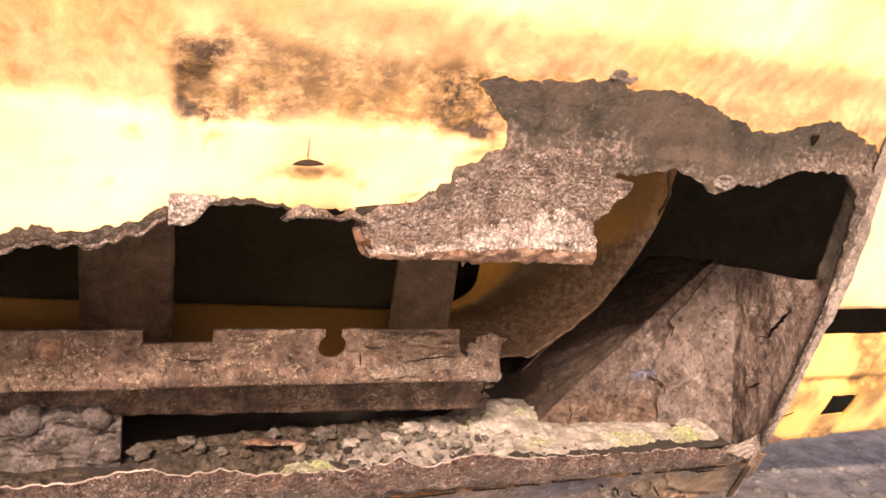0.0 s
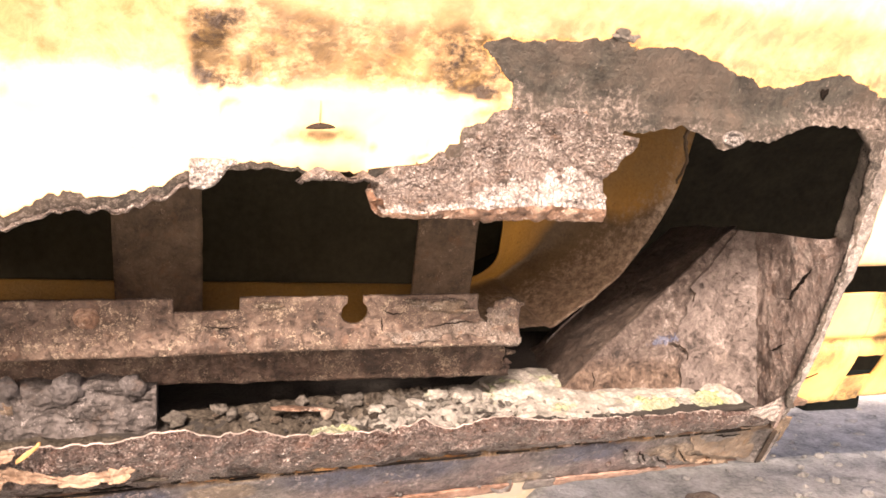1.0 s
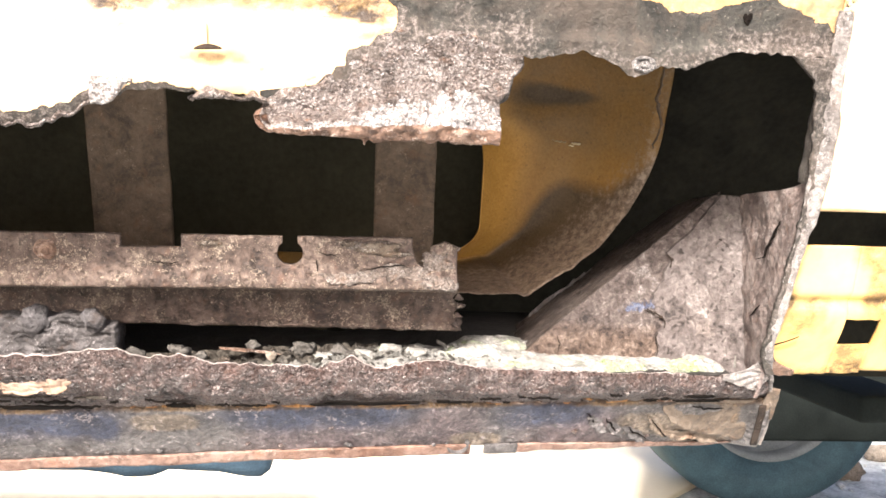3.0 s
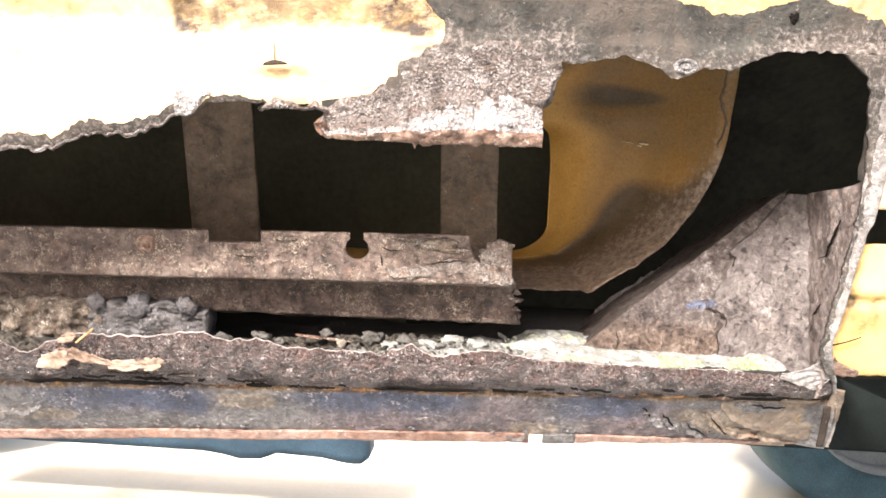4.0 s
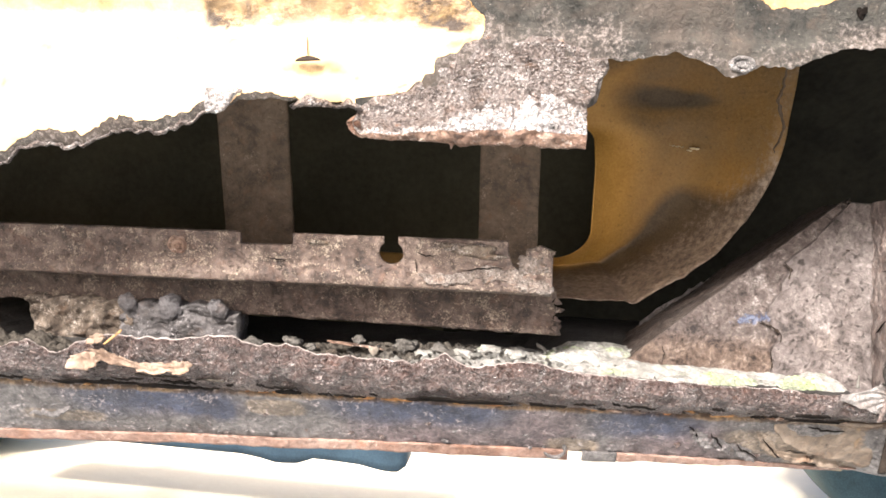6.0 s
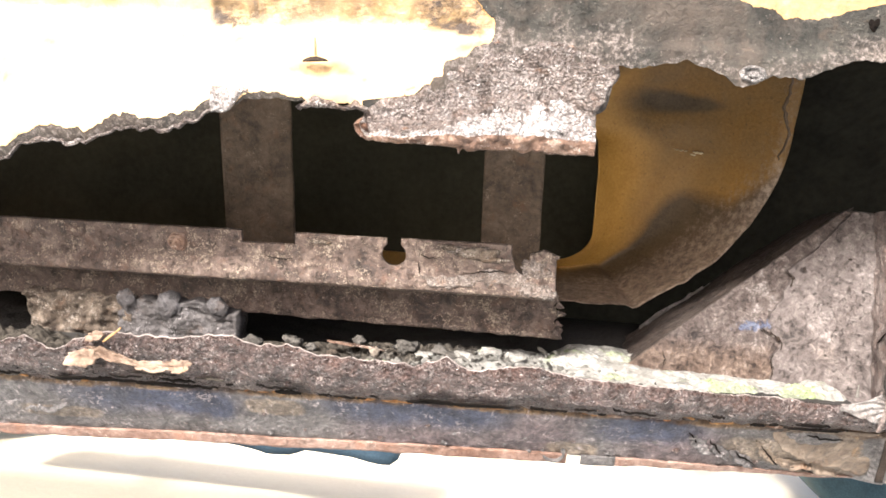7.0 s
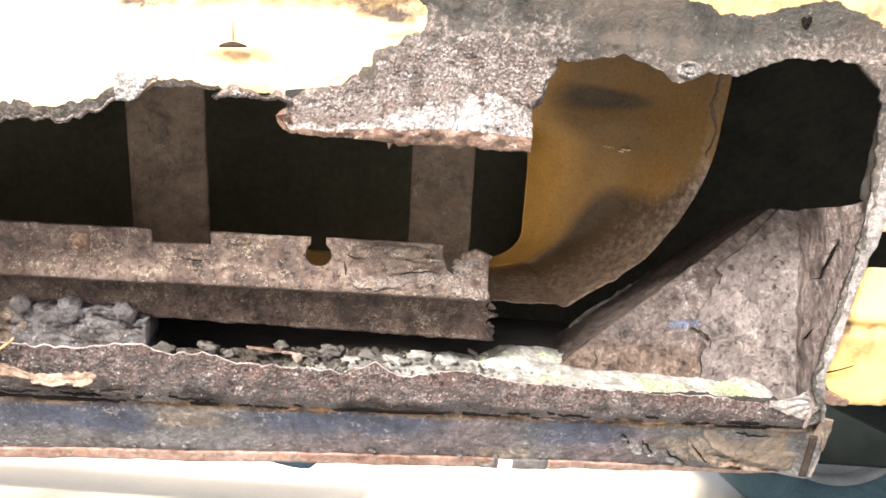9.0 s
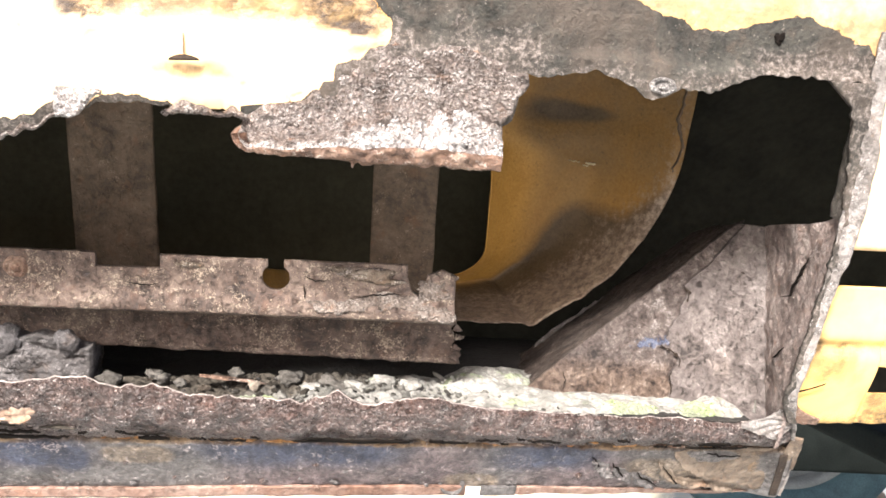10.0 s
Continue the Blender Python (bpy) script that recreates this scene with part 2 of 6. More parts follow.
def gusset_material():
    """Two layers of scale: a rough brown one, and a smoother grey one over it; traces of blue paint."""
    m, n, l, b = material("gusset_scale")
    co = place(n, l)

    def attr(key):
        a = n.new("ShaderNodeAttribute")
        a.attribute_name = key
        return a.outputs["Fac"]

    big = noise_tex(n, l, co, 38, 6, 0.7, 0.5)
    mid_n = noise_tex(n, l, co, 120, 6, 0.75, 0.6)
    grain = noise_tex(n, l, co, 330, 5, 0.75, 0.4)
    both = calc(n, l, "ADD", calc(n, l, "MULTIPLY", big, 0.35), calc(n, l, "ADD", calc(n, l, "MULTIPLY", mid_n, 0.35), calc(n, l, "MULTIPLY", grain, 0.3)))
    rough_c = ramp(n, l, both, (0.41, (0.013, 0.009, 0.008)), (0.47, (0.075, 0.056, 0.049)), (0.54, (0.150, 0.122, 0.110)), (0.62, (0.40, 0.36, 0.34)))
    warm_c = ramp(n, l, both, (0.41, (0.020, 0.012, 0.008)), (0.47, (0.088, 0.056, 0.039)), (0.54, (0.165, 0.116, 0.087)), (0.63, (0.38, 0.31, 0.26)))
    col = mix(n, l, ramp(n, l, calc(n, l, "ADD", attr("warm"), calc(n, l, "SUBTRACT", mid_n, 0.5)), (0.35, 0.0), (0.75, 0.85)), rough_c, warm_c)
    smooth_c = ramp(n, l, both, (0.40, (0.020, 0.015, 0.013)), (0.48, (0.086, 0.069, 0.063)), (0.56, (0.160, 0.136, 0.127)), (0.64, (0.32, 0.285, 0.27)))
    smooth_c = mix(n, l, ramp(n, l, calc(n, l, "ADD", attr("warm"), calc(n, l, "SUBTRACT", mid_n, 0.5)), (0.35, 0.0), (0.75, 0.8)), smooth_c, ramp(n, l, both, (0.38, (0.085, 0.06, 0.05)), (0.6, (0.29, 0.24, 0.21))))
    smooth_c = mix(n, l, ramp(n, l, noise_tex(n, l, co, 26, 5, 0.7, 0.4), (0.5, 0.0), (0.62, 0.6)), smooth_c, (0.070, 0.056, 0.052))
    col = mix(n, l, attr("layer"), col, smooth_c)
    blue = ramp(n, l, calc(n, l, "ADD", attr("blue"), calc(n, l, "MULTIPLY", calc(n, l, "SUBTRACT", noise_tex(n, l, co, 170, 6, 0.75), 0.5), 2.2)), (0.55, 0.0), (0.8, 0.85))
    col = mix(n, l, blue, col, ramp(n, l, grain, (0.4, (0.03, 0.045, 0.10)), (0.62, (0.16, 0.19, 0.27))))
    pit = ramp(n, l, noise_tex(n, l, co, 190, 6, 0.8, 0.8), (0.34, 1.0), (0.42, 0.0))
    col = mix(n, l, calc(n, l, "MULTIPLY", pit, 0.6), col, (0.035, 0.026, 0.023))
    l.new(col, b.inputs["Base Color"])
    l.new(ramp(n, l, grain, (0.35, 0.4), (0.65, 0.75)), b.inputs["Roughness"])
    b.inputs["Specular IOR Level"].default_value = 0.5
    coarse = calc(n, l, "SUBTRACT", 1.0, calc(n, l, "MULTIPLY", attr("layer"), 0.55))
    h = calc(n, l, "MULTIPLY", calc(n, l, "ADD", calc(n, l, "MULTIPLY", mid_n, 0.5), calc(n, l, "MULTIPLY", grain, 0.4)), coarse)
    bump(n, l, b, calc(n, l, "SUBTRACT", h, calc(n, l, "MULTIPLY", pit, 0.2)), 1.0, 0.010)
    return m


GUSSET = gusset_material()


def flange_material():
    """Old primer over steel: tan and grey, with purple patches, blisters, and blue-black patches that paint in sky
    sheen.
    """
    m, n, l, b = material("flange_primer")
    co = place(n, l)
    vm = n.new("ShaderNodeVectorMath")
    vm.operation = "MULTIPLY"
    vm.inputs[1].default_value = (1.3, 1.0, 1.0)
    l.new(co, vm.inputs[0])
    lon = vm.outputs[0]
    def attr(key):
        a = n.new("ShaderNodeAttribute")
        a.attribute_name = key
        return a.outputs["Fac"]

    grain = noise_tex(n, l, co, 300, 4, 0.7)
    base = calc(n, l, "ADD", calc(n, l, "MULTIPLY", noise_tex(n, l, lon, 40, 6, 0.7), 0.4), calc(n, l, "ADD", calc(n, l, "MULTIPLY", noise_tex(n, l, lon, 125, 5, 0.75, 0.4), 0.22), calc(n, l, "MULTIPLY", grain, 0.3)))
    col = ramp(n, l, base, (0.38, (0.034, 0.030, 0.029)), (0.48, (0.092, 0.084, 0.081)), (0.57, (0.175, 0.165, 0.160)))
    rag = calc(n, l, "MULTIPLY", calc(n, l, "SUBTRACT", noise_tex(n, l, co, 34, 7, 0.75), 0.5), 1.1)
    purple = ramp(n, l, calc(n, l, "ADD", attr("purple"), rag), (0.08, 0.0), (0.85, 0.95))
    col = mix(n, l, purple, col, ramp(n, l, base, (0.40, (0.032, 0.021, 0.024)), (0.58, (0.190, 0.140, 0.140))))
    blue = ramp(n, l, calc(n, l, "ADD", calc(n, l, "MULTIPLY", attr("blue"), 1.0), rag), (0.12, 0.0), (0.8, 0.95))
    col = mix(n, l, blue, col, ramp(n, l, base, (0.41, (0.009, 0.012, 0.028)), (0.60, (0.060, 0.074, 0.125))))
    tan = ramp(n, l, calc(n, l, "ADD", attr("tan"), rag), (0.3, 0.0), (0.6, 0.9))
    col = mix(n, l, tan, col, ramp(n, l, base, (0.42, (0.085, 0.064, 0.046)), (0.57, (0.34, 0.272, 0.205))))
    rusty = ramp(n, l, calc(n, l, "ADD", attr("rusty"), rag), (0.35, 0.0), (0.65, 0.85))
    col = mix(n, l, rusty, col, ramp(n, l, base, (0.42, (0.065, 0.036, 0.016)), (0.58, (0.27, 0.17, 0.075))))
    pit = ramp(n, l, noise_tex(n, l, co, 130, 6, 0.8, 0.8), (0.36, 1.0), (0.46, 0.0))
    col = mix(n, l, calc(n, l, "MULTIPLY", pit, 0.4), col, (0.03, 0.022, 0.022))
    # pale specks that paint in small specular glints
    fl = ramp(n, l, calc(n, l, "ADD", calc(n, l, "MULTIPLY", noise_tex(n, l, co, 300, 4, 0.7, 1.0), 0.65), calc(n, l, "MULTIPLY", noise_tex(n, l, co, 45, 4, 0.7), 0.35)), (0.575, 0.0), (0.62, 0.7))
    col = mix(n, l, fl, col, (0.34, 0.29, 0.285))
    l.new(col, b.inputs["Base Color"])
    l.new(ramp(n, l, noise_tex(n, l, co, 60, 5, 0.7), (0.35, 0.3), (0.65, 0.65)), b.inputs["Roughness"])
    dots = n.new("ShaderNodeTexVoronoi")
    dots.inputs["Scale"].default_value = 210
    l.new(co, dots.inputs["Vector"])
    blis = calc(n, l, "MULTIPLY", ramp(n, l, dots.outputs["Distance"], (0.1, 1.0), (0.5, 0.0)), ramp(n, l, noise_tex(n, l, co, 42, 4, 0.7), (0.46, 0.0), (0.6, 1.0)))
    h = calc(n, l, "ADD", calc(n, l, "MULTIPLY", grain, 0.3), calc(n, l, "ADD", calc(n, l, "MULTIPLY", noise_tex(n, l, co, 75, 6, 0.75), 0.5), calc(n, l, "MULTIPLY", blis, 0.25)))
    bump(n, l, b, h, 1.0, 0.006)
    return m


FLANGE = flange_material()
ORANGE = rust("orange_rust", (0.1, 0.05, 0.032), (0.21, 0.13, 0.1), (0.3, 0.215, 0.175), (0.38, 0.3, 0.25), 0.66, 0.8, 0.8, 0.003, 0.4, 0.5)
PEEL = rust("peeling_paint", (0.042, 0.029, 0.021), (0.115, 0.086, 0.062), (0.19, 0.15, 0.114), (0.27, 0.22, 0.175), 0.66, 0.6, 0.8, 0.003, 0.4, 0.35)
AMBER = rust("amber_flake", (0.16, 0.08, 0.03), (0.34, 0.19, 0.075), (0.46, 0.29, 0.13), (0.55, 0.4, 0.22), 0.66, 0.7, 0.8, 0.002, 0.3, 0.2)
FLAKE = rust("paint_flake", (0.095, 0.058, 0.038), (0.215, 0.150, 0.108), (0.31, 0.235, 0.18), (0.42, 0.34, 0.28), 0.66, 0.7, 0.8, 0.003, 0.3, 0.2)
PALE_EDGE = plain("bare_sheet_edge", (0.16, 0.135, 0.12), (0.34, 0.3, 0.275), 160, 0.6)
GLINT_BEAD = plain("torn_edge_glint", (0.13, 0.10, 0.09), (0.40, 0.355, 0.33), 130, 0.45, 0.001)
BLACK = plain("gap_black", (0.003, 0.0025, 0.002), (0.009, 0.007, 0.006), 90, 0.95, 0.001, 200, 0.05)
SHADE_BLACK = plain("painted_shade_black", (0.009, 0.0085, 0.0065), (0.020, 0.019, 0.0145), 30, 0.95, 0.001, 160, 0.05)
PAN = plain("underfloor_paint", (0.1, 0.085, 0.06), (0.22, 0.19, 0.13), 15, 0.8, 0.001, 150)
# blue of sky light and flare is put into this chassis colour
BEAM = plain("chassis_paint", (0.026, 0.052, 0.078), (0.062, 0.112, 0.158), 12, 0.7, 0.001)
BAR = plain("black_chassis_paint", (0.005, 0.0065, 0.006), (0.013, 0.016, 0.015), 12, 0.9, 0.001, 300, 0.05)
PUTTY = rust("grey_sealant", (0.027, 0.024, 0.023), (0.075, 0.068, 0.066), (0.142, 0.132, 0.131), (0.28, 0.262, 0.26), 0.64, 0.85, 1.0, 0.006, 0.3, 0.6)
BLOB = rust("sealant_blob", (0.028, 0.025, 0.025), (0.078, 0.072, 0.072), (0.14, 0.131, 0.133), (0.21, 0.198, 0.20), 0.64, 0.85, 1.0, 0.006, 0.3, 0.5)

def dust_material(name, a, c, green, chalk=None):
    """Chalky dust: grey and pale clots with a green bloom here and there; chalk: a paler dust laid over it by the attribute 'pale'."""
    m, n, l, b = material(name)
    co = place(n, l)
    f = noise_tex(n, l, co, 85, 7, 0.75, 0.5)
    g = noise_tex(n, l, co, 330, 4, 0.7)
    both = calc(n, l, "ADD", calc(n, l, "MULTIPLY", f, 0.6), calc(n, l, "MULTIPLY", g, 0.4))
    col = ramp(n, l, both, (0.4, a), (0.5, tuple(0.62 * q for q in c)), (0.6, c))
    col = mix(n, l, ramp(n, l, noise_tex(n, l, co, 38, 5, 0.7, 0.4), (0.52 - green, 0.0), (0.62 - green, 0.8)), col,
              ramp(n, l, g, (0.38, (0.110, 0.138, 0.058)), (0.62, (0.25, 0.300, 0.165))))
    dirt = ramp(n, l, noise_tex(n, l, co, 60, 5, 0.75), (0.36, 0.7), (0.44, 0.0))
    col = mix(n, l, dirt, col, tuple(0.3 * q for q in c))
    if chalk:
        at = n.new("ShaderNodeAttribute")
        at.attribute_name = "pale"
        over = ramp(n, l, calc(n, l, "ADD", at.outputs["Fac"], calc(n, l, "MULTIPLY", calc(n, l, "SUBTRACT", noise_tex(n, l, co, 55, 6, 0.75, 0.4), 0.5), 0.8)), (0.2, 0.0), (0.75, 0.95))
        col = mix(n, l, over, col, ramp(n, l, both, (0.38, tuple(0.35 * q for q in chalk)), (0.48, tuple(0.75 * q for q in chalk)), (0.6, chalk)))
    l.new(col, b.inputs["Base Color"])
    b.inputs["Roughness"].default_value = 0.95
    b.inputs["Specular IOR Level"].default_value = 0.1
    bump(n, l, b, both, 1.0, 0.0026)
    return m


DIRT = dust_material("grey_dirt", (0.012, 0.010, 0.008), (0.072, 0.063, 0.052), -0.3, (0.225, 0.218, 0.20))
CLOD = dust_material("dried_clod", (0.035, 0.031, 0.027), (0.115, 0.107, 0.096), -0.3)
DUST = dust_material("pale_dust", (0.16, 0.152, 0.135), (0.32, 0.312, 0.285), -0.06)
MOSS = dust_material("moss", (0.13, 0.14, 0.09), (0.28, 0.295, 0.225), 0.06)
STONE = plain("pale_stone", (0.085, 0.068, 0.052), (0.26, 0.222, 0.18), 90, 0.9, 0.001)
INSIDE = plain("cavity_dark", (0.033, 0.030, 0.020), (0.062, 0.056, 0.037), 9, 0.9, 0.001, 160, 0.1)
# blue haze over the far tyres is put into the rubber's colour
RUBBER = plain("tyre_rubber", (0.018, 0.042, 0.056), (0.06, 0.115, 0.14), 14, 0.75, 0.001)
RIM = plain("wheel_steel", (0.1, 0.115, 0.12), (0.22, 0.24, 0.25), 14, 0.6)
GROUND = plain("grey_gravel", (0.22, 0.235, 0.225), (0.66, 0.68, 0.66), 14, 0.95, 0.012, 120)
GLARE_SLAB = plain("sunlit_glare_slab", (0.88, 0.76, 0.55), (0.94, 0.83, 0.62), 5, 0.9, 0.002, 80)
TWIG = plain("dry_twig", (0.16, 0.12, 0.08), (0.34, 0.27, 0.19), 60, 0.9)
BARE = rust("grey_primer", (0.045, 0.04, 0.034), (0.095, 0.086, 0.074), (0.17, 0.15, 0.132), (0.34, 0.3, 0.27), 0.64, 0.5, 1.0, 0.004, 0.6)
SLOT_DARK = plain("dark_slot_floor", (0.007, 0.006, 0.005), (0.028, 0.025, 0.022), 60, 0.95, 0.003)
WASHER = rust("bright_zinc", (0.04, 0.036, 0.033), (0.13, 0.12, 0.113), (0.27, 0.255, 0.245), (0.6, 0.57, 0.55), 0.6, 0.5, 2.4, 0.004, 0.5, 0.4)

# ---- building helpers ----
BASE = Vector((0.15, 1.15, 0.0))


def add_mesh(name, verts, faces, mats, parent=None, label="", smooth=True, attrs=None, face_mat=None, local=True):
    me = bpy.data.meshes.new(name)
    v = np.asarray(verts, float)
    if local:
        m = np.array(BODY)
        v = v @ m[:3, :3].T + m[:3, 3]
    me.from_pydata(v.tolist(), [], faces)
    for mt in (mats if isinstance(mats, (list, tuple)) else [mats]):
        me.materials.append(mt)
    if face_mat is not None:
        me.polygons.foreach_set("material_index", np.asarray(face_mat, np.int32))
    me.polygons.foreach_set("use_smooth", np.full(len(me.polygons), smooth))
    for key, val in (attrs or {}).items():
        me.attributes.new(key, "FLOAT", "POINT").data.foreach_set("value", np.asarray(val, np.float32))
    me.update()
    ob = new(name, me)
    if parent is not None:
        ob.parent = parent
        if parent.type == "EMPTY":
            ob.matrix_parent_inverse = Matrix.Translation(-BASE)
    if label:
        tagged(ob, label)
    return ob


def slab(P, thick, back=None):
    """A sheet of metal from a grid of points (nu x nv x 3): front, back and rims. thick may vary over the grid."""
    nu, nv, _ = P.shape
    du, dv = np.gradient(P, axis=0), np.gradient(P, axis=1)
    nrm = np.cross(du, dv)
    nrm /= np.linalg.norm(nrm, axis=2, keepdims=True) + 1e-12
    if back is not None:
        nrm = np.broadcast_to(np.array(back, float), P.shape)
    Q = P + nrm * (np.asarray(thick)[..., None] if np.ndim(thick) else thick)
    verts = np.concatenate([P.reshape(-1, 3), Q.reshape(-1, 3)])
    idx = np.arange(nu * nv).reshape(nu, nv)
    o = nu * nv
    a, b, c, d = idx[:-1, :-1].ravel(), idx[1:, :-1].ravel(), idx[1:, 1:].ravel(), idx[:-1, 1:].ravel()
    faces = np.concatenate([np.stack([a, d, c, b], 1), np.stack([a, b, c, d], 1) + o])
    rim = np.concatenate([idx[:, 0], idx[-1, 1:], idx[-2::-1, -1], idx[0, -2:0:-1]])
    nxt = np.roll(rim, -1)
    faces = np.concatenate([faces, np.stack([rim, nxt, nxt + o, rim + o], 1)])
    return verts, faces, nu * nv


def join(*parts):
    """Several (verts, faces) as one."""
    vs, fs, at = [], [], 0
    for v, f in parts:
        vs.append(np.asarray(v, float))
        fs += [tuple(int(i) + at for i in q) for q in f]
        at += len(v)
    return np.concatenate(vs), fs


def box(lo, hi, bev=0.0):
    (x0, y0, z0), (x1, y1, z1) = lo, hi
    bm = bmesh.new()
    bmesh.ops.create_cube(bm, size=1)
    bmesh.ops.scale(bm, vec=(x1 - x0, y1 - y0, z1 - z0), verts=bm.verts)
    bmesh.ops.translate(bm, vec=((x0 + x1) / 2, (y0 + y1) / 2, (z0 + z1) / 2), verts=bm.verts)
    if bev:
        bmesh.ops.bevel(bm, geom=bm.edges[:], offset=bev, segments=3, affect="EDGES", profile=0.5)
    bm.verts.index_update()
    out = np.array([v.co[:] for v in bm.verts]), [tuple(v.index for v in f.verts) for f in bm.faces]
    bm.free()
    return out


def lump(centre, size, seed, rough=0.35, sub=2, squash=(1, 1, 1)):
    """A stone or crumb: an uneven, flattened ball."""
    bm = bmesh.new()
    bmesh.ops.create_icosphere(bm, subdivisions=sub, radius=1)
    bm.verts.index_update()
    v = np.array([q.co[:] for q in bm.verts])
    f = [tuple(q.index for q in p.verts) for p in bm.faces]
    bm.free()
    v = v * (1 + rough * fbm(v, 1.1, 3, seed))[:, None]
    return v * np.array(squash) * size + np.array(centre), f


def lathe(rings, axis_at, n=48):
    """Rings (radius, along) turned about an axis along y."""
    t = np.linspace(0, 2 * np.pi, n, endpoint=False)
    v = np.concatenate([np.stack([axis_at[0] + r * np.cos(t), axis_at[1] + a + 0 * t, axis_at[2] + r * np.sin(t)], 1) for r, a in rings])
    f = [(k * n + i, k * n + (i + 1) % n, (k + 1) * n + (i + 1) % n, (k + 1) * n + i) for k in range(len(rings) - 1) for i in range(n)]
    return v, f


def face_y(x):
    """Depth of the outer skin."""
    return 0.4105 + 0.09 * np.asarray(x, float)


def rim_x(z):
    """Where the crusted end rim of the sill runs."""
    return np.interp(-np.asarray(z, float), (-0.705, -0.66, -0.61, -0.594, -0.58, -0.5625, -0.537, -0.511, -0.4864, -0.475, -0.4635, -0.4493, -0.4378, -0.4127, -0.39),
                     (0.4145, 0.4150, 0.4160, 0.4153, 0.4143, 0.4130, 0.4100, 0.4072, 0.4056, 0.4095, 0.4157, 0.4254, 0.4300, 0.4368, 0.4385))


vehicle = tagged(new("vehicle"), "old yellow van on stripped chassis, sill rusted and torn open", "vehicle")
vehicle.location = BASE

# ---- outer skin of the sill ----
EDGE_X = (-0.75, -0.30, -0.144, -0.1365, -0.12, -0.096, -0.075, -0.045, -0.028, -0.018, -0.0165, -0.006, 0.0, 0.0156, 0.032, 0.04, 0.048, 0.061, 0.070, 0.0735,
          0.086, 0.10, 0.134, 0.157, 0.2035, 0.2045, 0.2098, 0.2144, 0.2295, 0.242, 0.2517, 0.2647, 0.2764, 0.2815, 0.291, 0.2987, 0.3195, 0.3296, 0.342, 0.361, 0.3832, 0.4135)
EDGE_Z = (0.585, 0.588, 0.594, 0.6025, 0.6054, 0.6064, 0.615, 0.617, 0.6215, 0.6295, 0.629, 0.632, 0.6362, 0.6376, 0.6376, 0.6350, 0.6345, 0.638, 0.6335, 0.6325,
          0.6390, 0.6455, 0.648, 0.648, 0.648, 0.640, 0.643, 0.6667, 0.667, 0.6702, 0.6718, 0.669, 0.6635, 0.6600, 0.6608, 0.666, 0.6657, 0.6712, 0.677, 0.6775, 0.6775, 0.6775)


def skin_edge(x):
    return np.interp(x, EDGE_X, EDGE_Z) + jag(x, 260, 0.0012, 3)


# upper limit of the bare strip
BAND_X = (0.124, 0.154, 0.196, 0.202, 0.2146, 0.26, 0.2788, 0.2962, 0.3037, 0.3148, 0.3327, 0.3504, 0.3668, 0.381, 0.405, 0.4135)
BAND_Z = (0.706, 0.709, 0.7150, 0.7180, 0.7127, 0.711, 0.7053, 0.7027, 0.6955, 0.6950, 0.7002, 0.7074, 0.706, 0.7015, 0.6977, 0.690)


